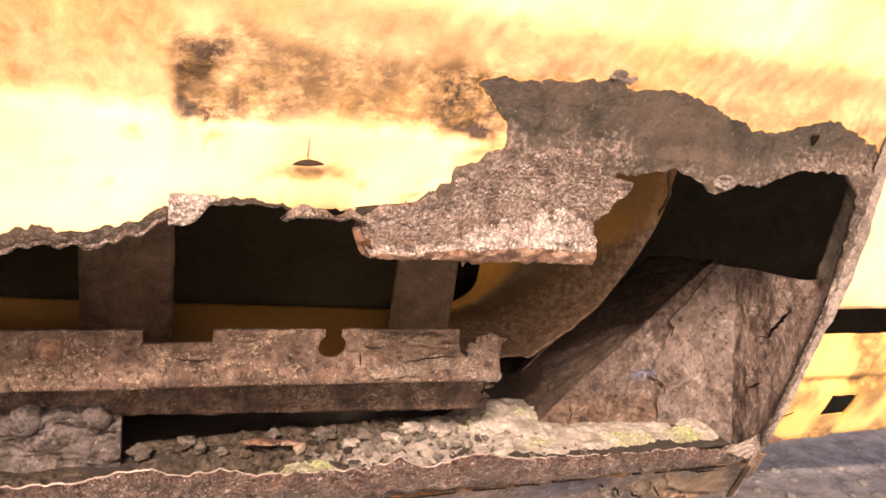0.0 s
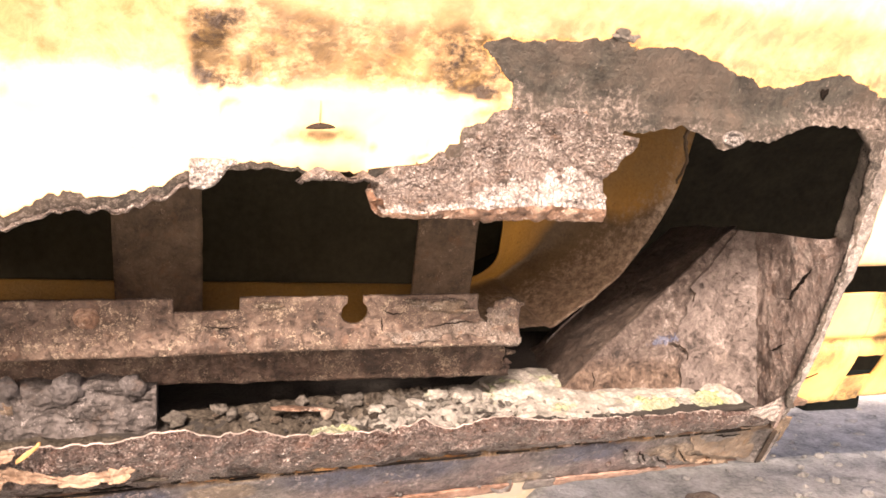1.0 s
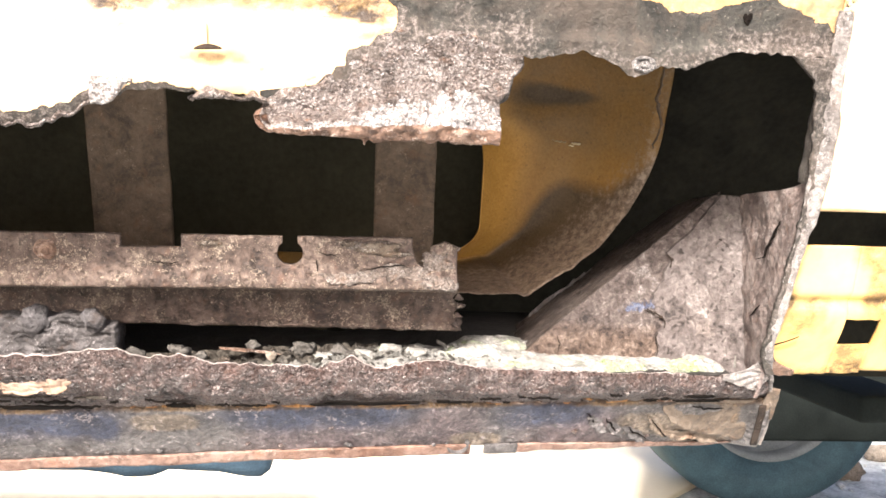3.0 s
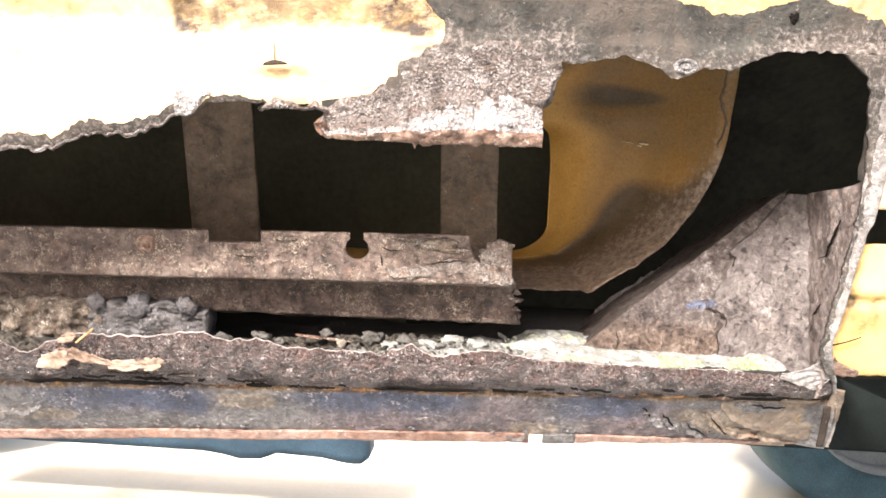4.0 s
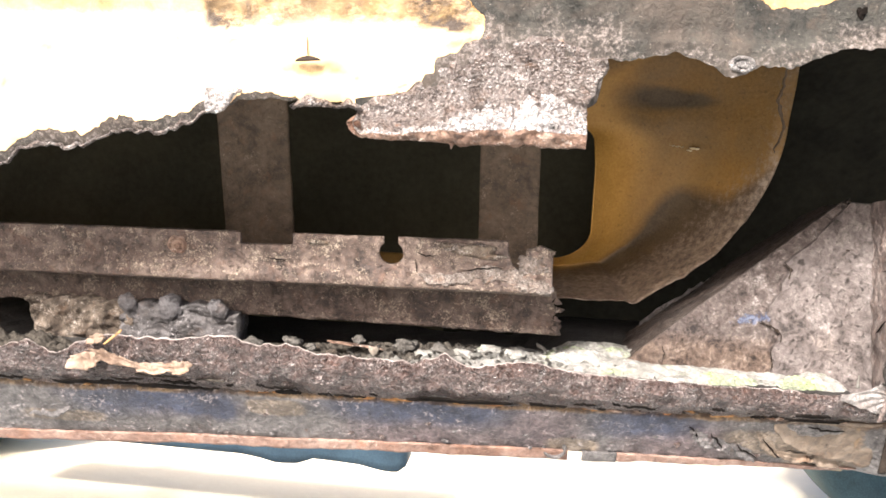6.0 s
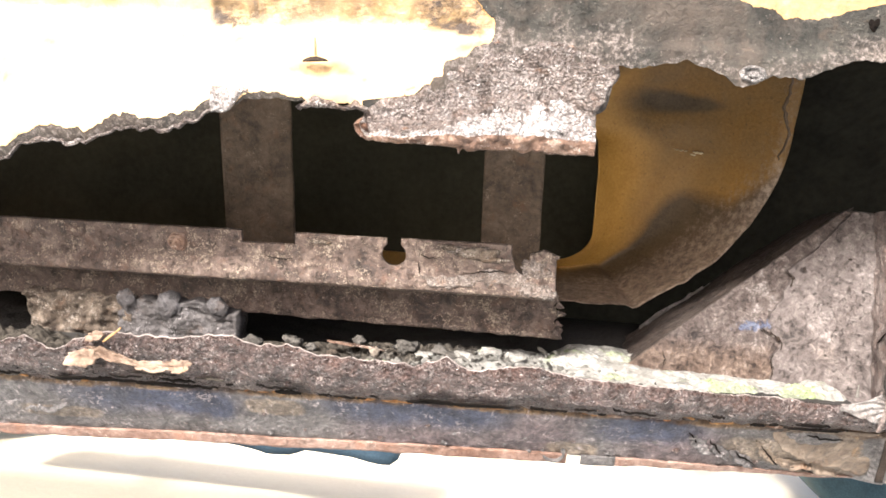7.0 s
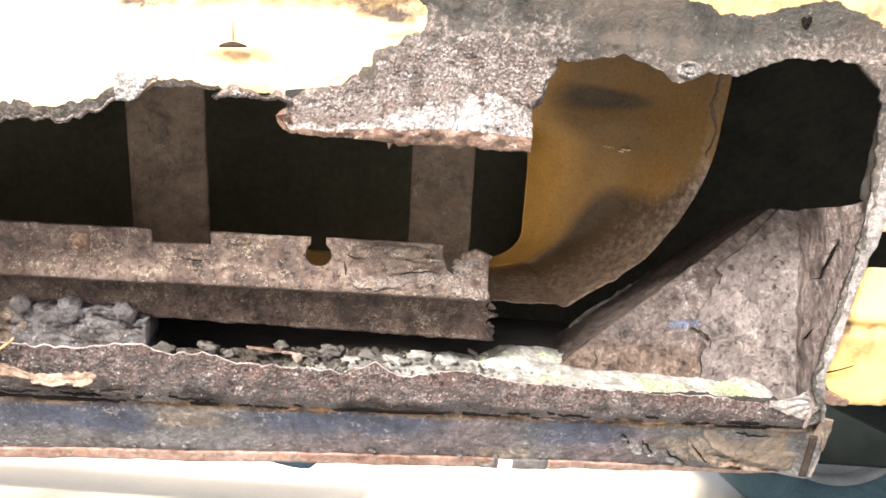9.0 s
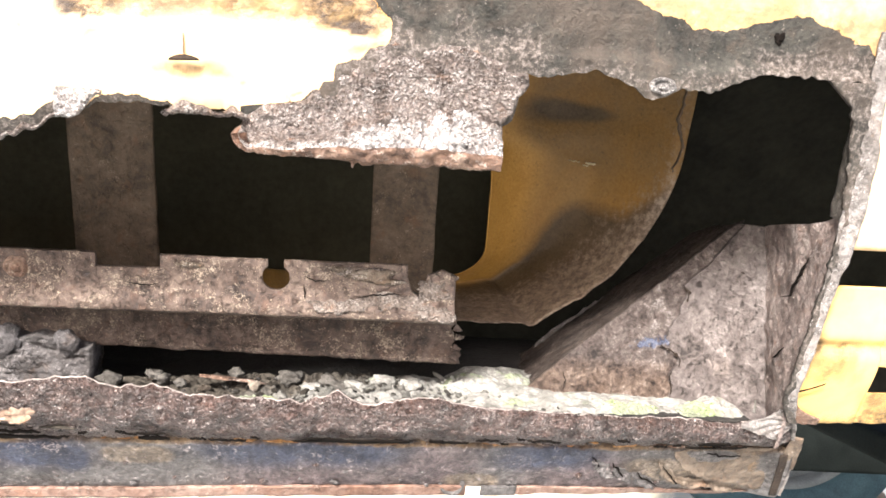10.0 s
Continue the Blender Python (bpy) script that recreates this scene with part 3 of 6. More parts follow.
def outer_skin():
    xs = np.concatenate([np.linspace(-0.75, -0.15, 60), np.arange(-0.148, 0.4135, 0.0012), [0.4135]])
    s = np.concatenate([np.linspace(0, 0.1, 30) ** 1.2, np.linspace(0.075, 1, 45)])
    zb = skin_edge(xs)
    X = xs[:, None] + 0 * s
    Z = zb[:, None] + (0.825 - zb)[:, None] * s
    top = Z - zb[:, None]
    # pressed ridge: a shallow groove with a step above it
    groove = 0.005 * step(0.677, 0.684, Z) - 0.009 * step(0.716, 0.742, Z)
    curl = 0.004 * np.exp(-top / 0.006) * (X < 0.07)
    p = np.stack([X.ravel(), 0 * X.ravel(), Z.ravel()], 1)
    gran = np.exp(-(top / 0.012) ** 2) * (X > 0.2)
    curl = curl - 0.0011 * gran * np.maximum(vnoise(p, 300, 12), 0).reshape(X.shape)
    Y = face_y(X) + groove + curl + 0.0022 * vnoise(p, 22, 5).reshape(X.shape) + 0.0007 * fbm(p, 150, 2, 9).reshape(X.shape) * (X > 0.1)
    P = np.stack([X, Y, Z], 2)
    n2 = 0.006 * fbm(p, 60, 3, 11).reshape(X.shape)
    left_rim = np.clip(0.5 + (0.0022 + 0.0056 * step(-0.008, -0.020, X) + 0.5 * n2 - top) / 0.004, 0, 1) * (X < 0.075)
    lim_x = np.interp(Z, (0.640, 0.6445, 0.6500, 0.6505, 0.6555, 0.6560, 0.6645, 0.6658, 0.6672, 0.6725, 0.6775, 0.688, 0.700, 0.706), (0.070, 0.099, 0.1045, 0.1090, 0.1120, 0.1165, 0.1195, 0.1230, 0.1300, 0.1335, 0.1430, 0.1430, 0.1330, 0.126))
    lim_z = np.interp(X, BAND_X, BAND_Z)
    right = np.clip(0.5 + (X - lim_x + 0.3 * n2) / 0.004, 0, 1) * np.clip(0.5 + (lim_z - Z + 0.6 * n2) / 0.006, 0, 1)
    bare = np.maximum(left_rim, right)
    stain = np.interp(X, (-0.3, -0.03, -0.018, -0.014, 0.004, 0.03, 0.06, 0.095, 0.11, 0.15), (0.12, 0.16, 0.3, 1.0, 1.0, 0.85, 0.75, 0.75, 0.95, 1.0)) * (1 + 45 * n2) * step(0.6745, 0.679, Z - 0.025 * np.clip(X, -0.1, 0.1) + 0.25 * n2) * (1 - step(0.708, 0.726, Z + n2)) * (1 - step(0.2, 0.26, X) * 0.4)
    stain = np.clip(stain, 0, 1.2)
    rnd = random.Random(31)
    # ochre wash: above the groove, round the slit, beside the bare strip, and a few small runs
    tint = 0.68 * step(0.676, 0.684, Z - 0.025 * np.clip(X, -0.1, 0.1) + 0.3 * n2) * step(-0.006, -0.018, X) * (1 - 0.6 * step(0.712, 0.745, Z)) + 0.42 * step(0.679, 0.685, Z) * step(-0.018, -0.006, X) * step(0.76, 0.73, Z)
    tint = np.maximum(tint, 0.78 * np.exp(-np.abs((X - 0.046 + n2) / 0.023) ** 3 - ((Z - 0.6570 + 0.5 * n2 + 8 * (X - 0.044) ** 2) / 0.0036) ** 2))
    tint = np.maximum(tint, 0.75 * np.exp(-((X - lim_x + 0.004) / 0.012) ** 2 - ((Z - 0.674) / 0.012) ** 2))
    for i in range(18):
        bx, bz, br = rnd.uniform(-0.15, 0.10), rnd.choice((0.642, 0.646, 0.652, 0.658, 0.664, 0.670)), rnd.uniform(0.0012, 0.0034)
        bz = max(bz, float(skin_edge(bx)) + 0.004)
        tint = np.maximum(tint, rnd.uniform(0.45, 0.85) * np.exp(-((X - bx + n2) / (1.7 * br)) ** 2 - ((Z - bz + 0.5 * n2) / br) ** 2))
    stain = np.maximum(stain, 0.45 * np.exp(-((X - 0.044 + 0.8 * n2) / 0.017) ** 2 - ((Z - 0.6572 + 0.5 * n2 + 12 * (X - 0.044) ** 2) / 0.0030) ** 2))
    stain = np.maximum(stain, 0.6 * step(0.2, 0.26, X) * (Z > lim_z) * np.exp(-np.maximum(Z - lim_z, 0) / 0.02))
    stain = np.maximum(stain, 1.2 * np.exp(-((X + 0.008) / 0.010) ** 4 - ((Z - 0.702) / 0.012) ** 4))
    stain = np.maximum(stain, 0.6 * np.exp(-((X + 0.012) / 0.003) ** 2 - ((Z - 0.682) / 0.012) ** 2))
    P[..., 1] -= 0.0030 * np.clip(stain, 0, 1) * step(0.677, 0.683, Z) * np.maximum(fbm(p, 75, 3, 15).reshape(X.shape), 0)
    P[..., 1] -= 0.005 * np.exp(-((X + 0.008) / 0.010) ** 2 - ((Z - 0.702) / 0.010) ** 2)
    v, f, k = slab(P, 0.0022, (0, 1, 0))
    # upright end strip
    zs = np.linspace(0.6772, 0.462, 150)
    xi = np.where(zs > 0.60, np.interp(-zs, (-0.6772, -0.671, -0.664, -0.655, -0.6275, -0.60), (0.384, 0.391, 0.4005, 0.4034, 0.4068, 0.4105)), rim_x(zs) - 0.0046)
    xo = rim_x(zs) + 0.001
    xi, xo = xi + jag(zs, 230, 0.0013, 21), xo + jag(zs, 150, 0.0008, 22)
    w = np.linspace(0, 1, 12)
    X2 = xi[:, None] + (xo - xi)[:, None] * w
    Z2 = zs[:, None] + 0 * w
    p2 = np.stack([X2.ravel(), 0 * X2.ravel(), Z2.ravel()], 1)
    Y2 = face_y(X2) + 0.001 * fbm(p2, 120, 3, 4).reshape(X2.shape) + 0.012 * step(0.50, 0.46, Z2)
    v2, f2, k2 = slab(np.stack([X2, Y2, Z2], 2), 0.004, (0, 1, 0))
    V, F = join((v, f), (v2, f2))
    crust = np.maximum(0.55 * np.exp(-((top + n2) / 0.009) ** 2) * step(0.2, 0.22, X), 0.66 * step(0.31, 0.36, X + 2 * n2) * step(0.702, 0.686, Z + n2))
    crust = np.maximum(crust, 0.8 * np.exp(-((X - 0.318) / 0.012) ** 2 - ((Z - 0.702) / 0.006) ** 2))
    crust = np.maximum(crust, 0.66 * step(0.25, 0.21, X + 2 * n2) * step(0.697, 0.678, Z + 1.5 * n2) * step(0.10, 0.13, X))
    crust = np.maximum(crust, 0.55 * left_rim)
    at = {"crust": np.concatenate([np.tile(crust.ravel(), 2), np.full(len(v2), 0.5)]), "bare": np.concatenate([np.tile(bare.ravel(), 2), np.ones(len(v2))]), "stain": np.concatenate([np.tile(stain.ravel(), 2), np.zeros(len(v2))]), "tint": np.concatenate([np.tile(np.clip(tint, 0, 1).ravel(), 2), np.zeros(len(v2))])}
    return add_mesh("outer_skin", V, F, SKIN, vehicle, "cream-yellow painted sill skin, torn open with bare rusty edges", attrs=at)


skin = outer_skin()


# ---- torn flap that hangs from the skin ----
def torn_flap():
    xs = np.arange(0.0715, 0.2046, 0.0009)
    prof_s = np.array([0, 0.12, 0.30, 0.48, 0.66, 0.76, 0.84, 0.95, 1.0])
    ss = np.linspace(0, 1, 44)
    bot = np.interp(xs, (0.0715, 0.0725, 0.076, 0.11, 0.134, 0.157, 0.2046), (0.6265, 0.6225, 0.6185, 0.6180, 0.6162, 0.6168, 0.6170)) + jag(xs, 200, 0.0012, 31)
    top = np.interp(xs, (0.0715, 0.085, 0.0995, 0.1045, 0.1050, 0.112, 0.1125, 0.119, 0.1195, 0.130, 0.1335, 0.143, 0.18, 0.2046), (0.6345, 0.6425, 0.6450, 0.6490, 0.6515, 0.6535, 0.6570, 0.6600, 0.6655, 0.6668, 0.6715, 0.676, 0.678, 0.670)) + jag(xs, 160, 0.0012, 33)
    y = np.interp(ss, prof_s, (0.0010, -0.0008, -0.0022, -0.0068, -0.0135, -0.0165, -0.0165, -0.0140, -0.0100))
    zf = np.interp(ss, prof_s, (1.0, 0.80, 0.54, 0.35, 0.23, 0.165, 0.11, 0.02, 0.0))
    X = xs[:, None] + 0 * ss
    Z = bot[:, None] + (top - bot)[:, None] * zf
    Y = face_y(X) - 0.0015 + y
    p = np.stack([X.ravel(), Y.ravel(), Z.ravel()], 1)
    Y = Y + (0.0019 * fbm(p * np.array([0.6, 1, 1.2]), 260, 3, 7)).reshape(X.shape)
    v, f, k = slab(np.stack([X, Y, Z], 2), 0.0035)
    nf = (X.shape[0] - 1) * (X.shape[1] - 1)
    j = np.tile(np.arange(len(ss) - 1), len(xs) - 1)
    fm = np.ones(len(f), int)
    i = np.repeat(np.arange(len(xs) - 1), len(ss) - 1)
    # brighter scale below, dimmer above: light on the bent-out face is painted in
    line = 0.40 + 0.10 * fbm(np.stack([xs, ss[0] * xs, 0 * xs], 1), 45, 3, 36)[i] + 0.09 * fbm(np.stack([X[i, j], Y[i, j], Z[i, j]], 1), 190, 3, 37) + 0.25 * step(0.15, 0.08, xs)[i]
    fm[:nf] = np.where(ss[j] > 0.76, 1, np.where(ss[j] < line, 2, 0))
    add_mesh("torn_flap", v, [tuple(q) for q in f.tolist()], [SCALE, EDGE, SCALE_DIM], skin, "rust-scaled torn flap, bent outwards", face_mat=fm)
    # corner tab that stands out on its far end
    u, w = np.linspace(0, 1, 26), np.linspace(0, 1, 26)
    U, W = np.meshgrid(u, w, indexing="ij")
    z = 0.642 + 0.0255 * W
    x0 = 0.178 + 0.002 * W
    x1 = np.interp(W, (0, 0.25, 0.5, 0.8, 1), (0.2035, 0.2075, 0.2095, 0.2135, 0.2115)) + jag(w, 9, 0.0007, 44)[None, :]
    X = x0 + (x1 - x0) * U
    Y = face_y(X) - 0.0002 - 0.0228 * U ** 2 * (0.35 + 0.65 * W)
    p = np.stack([X.ravel(), Y.ravel(), z.ravel()], 1)
    Y = Y + 0.001 * fbm(p, 200, 3, 8).reshape(X.shape)
    v, f, k = slab(np.stack([X, Y, z], 2), 0.002)
    add_mesh("bent_tab", v, f.tolist(), SCALE_DIM, skin, "flaky rusted corner tab")


torn_flap()


def lip_fold():
    """Bare folded bits along the torn edge."""
    for x0, x1, zt, zb, seed in ((-0.0165, 0.005, 0.6435, 0.629, 1), (0.034, 0.074, 0.6395, 0.6345, 2)):
        xs, s = np.linspace(x0, x1, 40), np.linspace(0, 1, 14)
        lo = zb + (zt - 0.002 - zb) * (step(0.35, 1, (xs - x0) / (x1 - x0)) if seed == 1 else 0 * xs) + jag(xs, 300, 0.0010, 50 + seed)
        X = xs[:, None] + 0 * s
        hi = zt + (jag(xs, 120, 0.0022, 56) - 0.004 * np.abs(np.linspace(-1, 1, 40)) ** 3 if seed == 2 else 0 * xs)
        Z = hi[:, None] + (np.minimum(lo, hi - 0.0012) - hi)[:, None] * s
        Y = face_y(X) - 0.0025 - 0.004 * np.sin(s * 2.6)[None, :] + 0 * X
        p = np.stack([X.ravel(), Y.ravel(), Z.ravel()], 1)
        Y = Y + 0.0012 * fbm(p, 260, 3, 60 + seed).reshape(X.shape)
        v, f, k = slab(np.stack([X, Y, Z], 2), 0.0018)
        add_mesh("folded_edge", v, f.tolist(), SCALE if seed == 1 else SCALE_DIM, skin, "grey folded sheet edge")
    # bright curled lip along the long torn edge
    xs, s = np.linspace(-0.19, -0.017, 150), np.linspace(0, 1, 8)
    lo = skin_edge(xs) - 0.0006
    hi = lo + np.maximum(0.0016 + jag(xs, 70, 0.0030, 58), 0.0006)
    X = xs[:, None] + 0 * s
    Z = hi[:, None] + (lo - hi)[:, None] * s
    Y = face_y(X) - 0.0006 - 0.0028 * np.sin(s * 2.4)[None, :] + 0.004 * np.exp(-(Z - lo[:, None]) / 0.006)
    p = np.stack([X.ravel(), Y.ravel(), Z.ravel()], 1)
    Y = Y + 0.0010 * fbm(p, 280, 3, 63).reshape(X.shape)
    v, f, k = slab(np.stack([X, Y, Z], 2), 0.0014)
    add_mesh("folded_edge", v, f.tolist(), SCALE_DIM, skin, "bright curled lip of the torn sheet")


lip_fold()


def skin_details():
    # weld washer at the torn edge
    n = 36
    rings = [(0.0, -0.0012), (0.0014, -0.0020), (0.0026, -0.0014), (0.0032, -0.0006), (0.0040, -0.0010), (0.0046, -0.0024), (0.0056, -0.0026), (0.0066, -0.0012), (0.0072, 0.001)]
    v, f = lathe(rings, (0.2885, float(face_y(0.2885)) - 0.001, 0.667), n)
    d = v - np.array([0.2885, 0, 0.667])
    ang = np.arctan2(d[:, 2], d[:, 0])
    sq = 1.08 + 0.16 * vnoise(np.stack([np.cos(ang), np.sin(ang), 0 * ang], 1), 1.6, 5)
    v[:, 0], v[:, 2] = 0.2885 + d[:, 0] * sq, 0.667 + d[:, 2] * sq * 0.66
    v += np.stack([0.0006 * fbm(v, 260, 2, 4), 0.0016 * fbm(v, 230, 3, 3), 0.0006 * fbm(v, 260, 2, 5)], 1)
    add_mesh("weld_washer", v, f, WASHER, skin, "bright ring of a spot weld")
    # small rust hole: a flat black lump, shade inside put into the colour
    v, f = lump((0.3505, float(face_y(0.35)) + 0.0045, 0.6955), 0.0022, 88, 1.3, 4, (1.0, 0.2, 1.1))
    add_mesh("rust_pit", v, f, BLACK, skin, "small dark rust hole")
    # half-moon slit in the paint, its shade a dark sheet, hair crack above
    u, w = np.linspace(0, 1, 24), np.linspace(0, 1, 6)
    U, W = np.meshgrid(u, w, indexing="ij")
    X = 0.0440 + 0.0074 * (2 * U - 1)
    Z = 0.6602 + 0.0026 * np.sin(np.pi * U) ** 0.8 * W * (1 - 0.25 * U) + 0.0010 * (U - 0.5)
    Y = face_y(X) - 0.0016 - 0.002 * np.sin(np.pi * U) * (1 - W)
    v, f, k = slab(np.stack([X, Y, Z], 2), 0.001)
    add_mesh("slit", v, f.tolist(), SHADE, skin, "dark half-moon slit")
    v, f = box((0.0434, float(face_y(0.0433)) - 0.0010, 0.6635), (0.04352, float(face_y(0.0433)) + 0.001, 0.6735))
    add_mesh("hair_crack", v, f, PALE_EDGE, skin)
    # bare bump on the upper rim of the bare strip
    v, f = lump((0.2035, float(face_y(0.2)) + 0.004, 0.7195), 0.0062, 77, 0.9, 4, (1.3, 0.22, 0.6))
    add_mesh("blister", v + np.stack([0 * v[:, 0], 0.0012 * fbm(v, 260, 3, 78), -0.0015 + 0 * v[:, 0]], 1), f, BARE, skin)


skin_details()

# ---- lower lip and pinch flange ----
SEAM = 0.4325


def flange_foot(x):
    return np.interp(x, (-0.3, -0.07, 0.10, 0.16, 0.27, 0.41), (0.378, 0.3845, 0.3870, 0.3876, 0.3880, 0.3850))



LIP_X = (-0.75, -0.30, -0.1866, -0.1616, -0.1436, -0.1262, -0.1059, -0.0672, -0.0207, -0.0021, 0.0209, 0.0357, 0.0811, 0.0999, 0.1226, 0.1375, 0.171, 0.1896, 0.2341, 0.281, 0.3077, 0.337, 0.379, 0.3942, 0.4052, 0.4117, 0.418)
LIP_Z = (0.466, 0.464, 0.4623, 0.4694, 0.4595, 0.4697, 0.4753, 0.4752, 0.4795, 0.4736, 0.4751, 0.4695, 0.4668, 0.4654, 0.4735, 0.4646, 0.471, 0.4683, 0.4637, 0.4615, 0.4600, 0.4600, 0.4580, 0.4592, 0.4635, 0.4703, 0.479)


def lower_lip():
    xs = np.arange(-0.75, 0.4175, 0.0014)
    s = np.linspace(0, 1, 40)
    top = np.interp(xs, LIP_X, LIP_Z) + jag(xs, 170, 0.0014, 71) * (xs < 0.24) + jag(xs, 200, 0.0004, 72)
    X = xs[:, None] + 0 * s
    low = SEAM - 0.0005 + 0 * xs
    Z = top[:, None] + (low - top)[:, None] * s
    X = X + 0.014 * step(0.3, 1.0, s)[None, :] * step(0.385, 0.4175, xs)[:, None]
    off = np.interp(s, (0, 0.05, 0.3, 0.6, 0.85, 1.0), (0.0215, 0.0185, 0.0185, 0.0225, 0.0315, 0.0385))
    p = np.stack([X.ravel(), 0 * X.ravel(), Z.ravel()], 1)
    Y = face_y(X) + off + (0.0019 * fbm(p, 150, 3, 73) + 0.002 * vnoise(p, 40, 74)).reshape(X.shape)
    v, f, k = slab(np.stack([X, Y, Z], 2), 0.0009, (0, 0.9, 0.44))
    # bare top rim made pale, which also paints in its catch-light
    fm = np.zeros(len(f), int)
    fm[-(2 * len(xs) + 2 * len(s) - 4):][: len(xs) - 1] = 1
    lp = add_mesh("lower_lip", v, f.tolist(), [LIP, PALE_EDGE], vehicle, "ragged brown rusted lower sill lip", face_mat=fm)
    # thin bead of bare metal along its torn top, the edge's highlight painted bright
    on = (xs > -0.25) & (xs < 0.412)
    c = np.stack([X[on, 0], Y[on, 0], Z[on, 0]], 1)
    r = np.clip(0.00022 + 0.00042 * vnoise(c, 75, 77) - 0.0001 * step(0.2, 0.3, c[:, 0]), 0.00005, 0.0008)
    t = np.linspace(0, 2 * np.pi, 6, endpoint=False)
    V = np.stack([c[:, :1] + 0 * t, c[:, 1:2] + r[:, None] * np.cos(t) - 0.0002, c[:, 2:] + r[:, None] * np.sin(t)], 2).reshape(-1, 3)
    F = [(k * 6 + i, k * 6 + (i + 1) % 6, (k + 1) * 6 + (i + 1) % 6, (k + 1) * 6 + i) for k in range(len(c) - 1) for i in range(6)]
    add_mesh("edge_glint", V, F, GLINT_BEAD, lp, "thin torn edge, highlight in its colour")
    return lp


lip = lower_lip()


def flange():
    xs = np.arange(-0.75, 0.4385, 0.0014)
    s = np.linspace(0, 1, 34)
    top = SEAM + jag(xs, 140, 0.0010, 81)
    bot = flange_foot(xs) + jag(xs, 60, 0.0006, 82)
    X = np.minimum(xs[:, None], (0.4310 + 0.0070 * s)[None, :] - 0.0004 * (0.4385 - xs)[:, None])
    Z = top[:, None] + (bot - top)[:, None] * s
    off = np.interp(s, (0, 0.08, 0.2, 0.55, 0.85, 1.0), (0.042, 0.0385, 0.040, 0.0475, 0.0545, 0.058))
    # turned-back end by the wheel arch
    off = off[None, :] - 0.008 * step(0.415, 0.4385, xs)[:, None]
    p = np.stack([X.ravel(), 0 * X.ravel(), Z.ravel()], 1)
    Y = face_y(X) + off + (0.0009 * fbm(p, 90, 3, 83)).reshape(X.shape)
    # patches of old paint and painted sky sheen: (centre x, centre height, half length, half height)
    def spread(*spots):
        return np.tile(np.clip(sum(np.exp(-np.abs((X - x) / a) ** 3 - np.abs((Z - z) / h) ** 3) for x, z, a, h in spots), 0, 1).ravel(), 2)
    Sg = np.broadcast_to(s[None, :], X.shape)
    # dark top to pale foot: shading by slope put into the colour
    slope_shade = np.tile((1 - 0.9 * step(0.30, 0.78, Sg + 0.10 * fbm(p, 30, 3, 86).reshape(X.shape))).ravel(), 2)
    marks = {"blue": np.clip(slope_shade * spread((-0.090, 0.416, 0.062, 0.03), (0.076, 0.418, 0.048, 0.03), (0.135, 0.420, 0.036, 0.03), (0.262, 0.420, 0.042, 0.03), (-0.4, 0.417, 0.09, 0.03)) * 0.85
                             + 0.9 * spread((-0.039, 0.4130, 0.0085, 0.0105), (-0.058, 0.4165, 0.012, 0.007)), 0, 1),
             "purple": np.clip(0.8 * spread((0.105, 0.402, 0.058, 0.020), (0.19, 0.410, 0.034, 0.024), (0.285, 0.405, 0.045, 0.020)) + 0.5 * spread((-0.07, 0.414, 0.05, 0.012)), 0, 1),
             "tan": spread((0.345, 0.409, 0.03, 0.012), (0.392, 0.4, 0.03, 0.016), (0.0, 0.418, 0.022, 0.008), (0.215, 0.395, 0.02, 0.008), (-0.16, 0.4, 0.03, 0.006)),
             "rusty": np.clip(np.tile((step(0.20, 0.04, Sg) * (0.7 + 0.45 * vnoise(p * np.array([1, 0, 0]), 28, 88).reshape(X.shape))).ravel(), 2) + 0.7 * spread((0.405, 0.414, 0.012, 0.02)), 0, 1)}
    v, f, k = slab(np.stack([X, Y, Z], 2), 0.003, (0, 1, 0))
    fl = add_mesh("pinch_flange", v, f.tolist(), FLANGE, vehicle, "grey-purple primed pinch flange, blistered paint and painted sky sheen", attrs=marks)
    # bottom strips of bare orange steel, with a gap
    for x0, x1, seed, mt in ((-0.75, 0.2105, 1, ORANGE), (0.221, 0.246, 2, FLANGE), (0.246, 0.418, 3, ORANGE)):
        xs = np.linspace(x0, x1, max(12, int((x1 - x0) / 0.003)))
        s = np.linspace(0, 1, 6)
        X = xs[:, None] + 0 * s
        z0 = flange_foot(X) + 0.0022 + jag(xs, 60, 0.0007, 85)[:, None]
        low = (0.0095 if seed != 3 else 0.0085 - 0.005 * (X - 0.246) / 0.17) + jag(xs, 90, 0.0006, 84)[:, None]
        Z = z0 - low * s
        Y = face_y(X) + 0.0548 + 0.0035 * s + 0.0008 * vnoise(np.stack([X.ravel(), 0 * X.ravel(), Z.ravel()], 1), 60, 87).reshape(X.shape)
        v, f, k = slab(np.stack([X, Y, Z], 2), 0.0022, (0, 1, 0))
        add_mesh("bottom_strip", v, f.tolist(), mt, fl, "bare orange-pink steel strip" if mt is ORANGE else "")
    # half-round weld scar and peeling paint
    v, f = lathe([(0.0055, 0.0), (0.0068, -0.0022), (0.0085, -0.0022), (0.0095, 0.0005)], (0.2005, float(face_y(0.2)) + 0.0575, 0.3905), 28)
    add_mesh("weld_scar", v, f, FLANGE, fl)
    rnd = random.Random(8)
    for i in range(70):
        x, z = rnd.uniform(-0.19, 0.42), rnd.uniform(0.390, 0.428)
        if x > 0.405 and z > 0.41:
            continue
        r = rnd.uniform(0.0008, 0.0020)
        v, f = lump((x, float(face_y(x)) + 0.0385 + 0.38 * (SEAM - z) + 0.0004, z), r, 700 + i, 0.6, 2, (1.3, 0.55, 1.0))
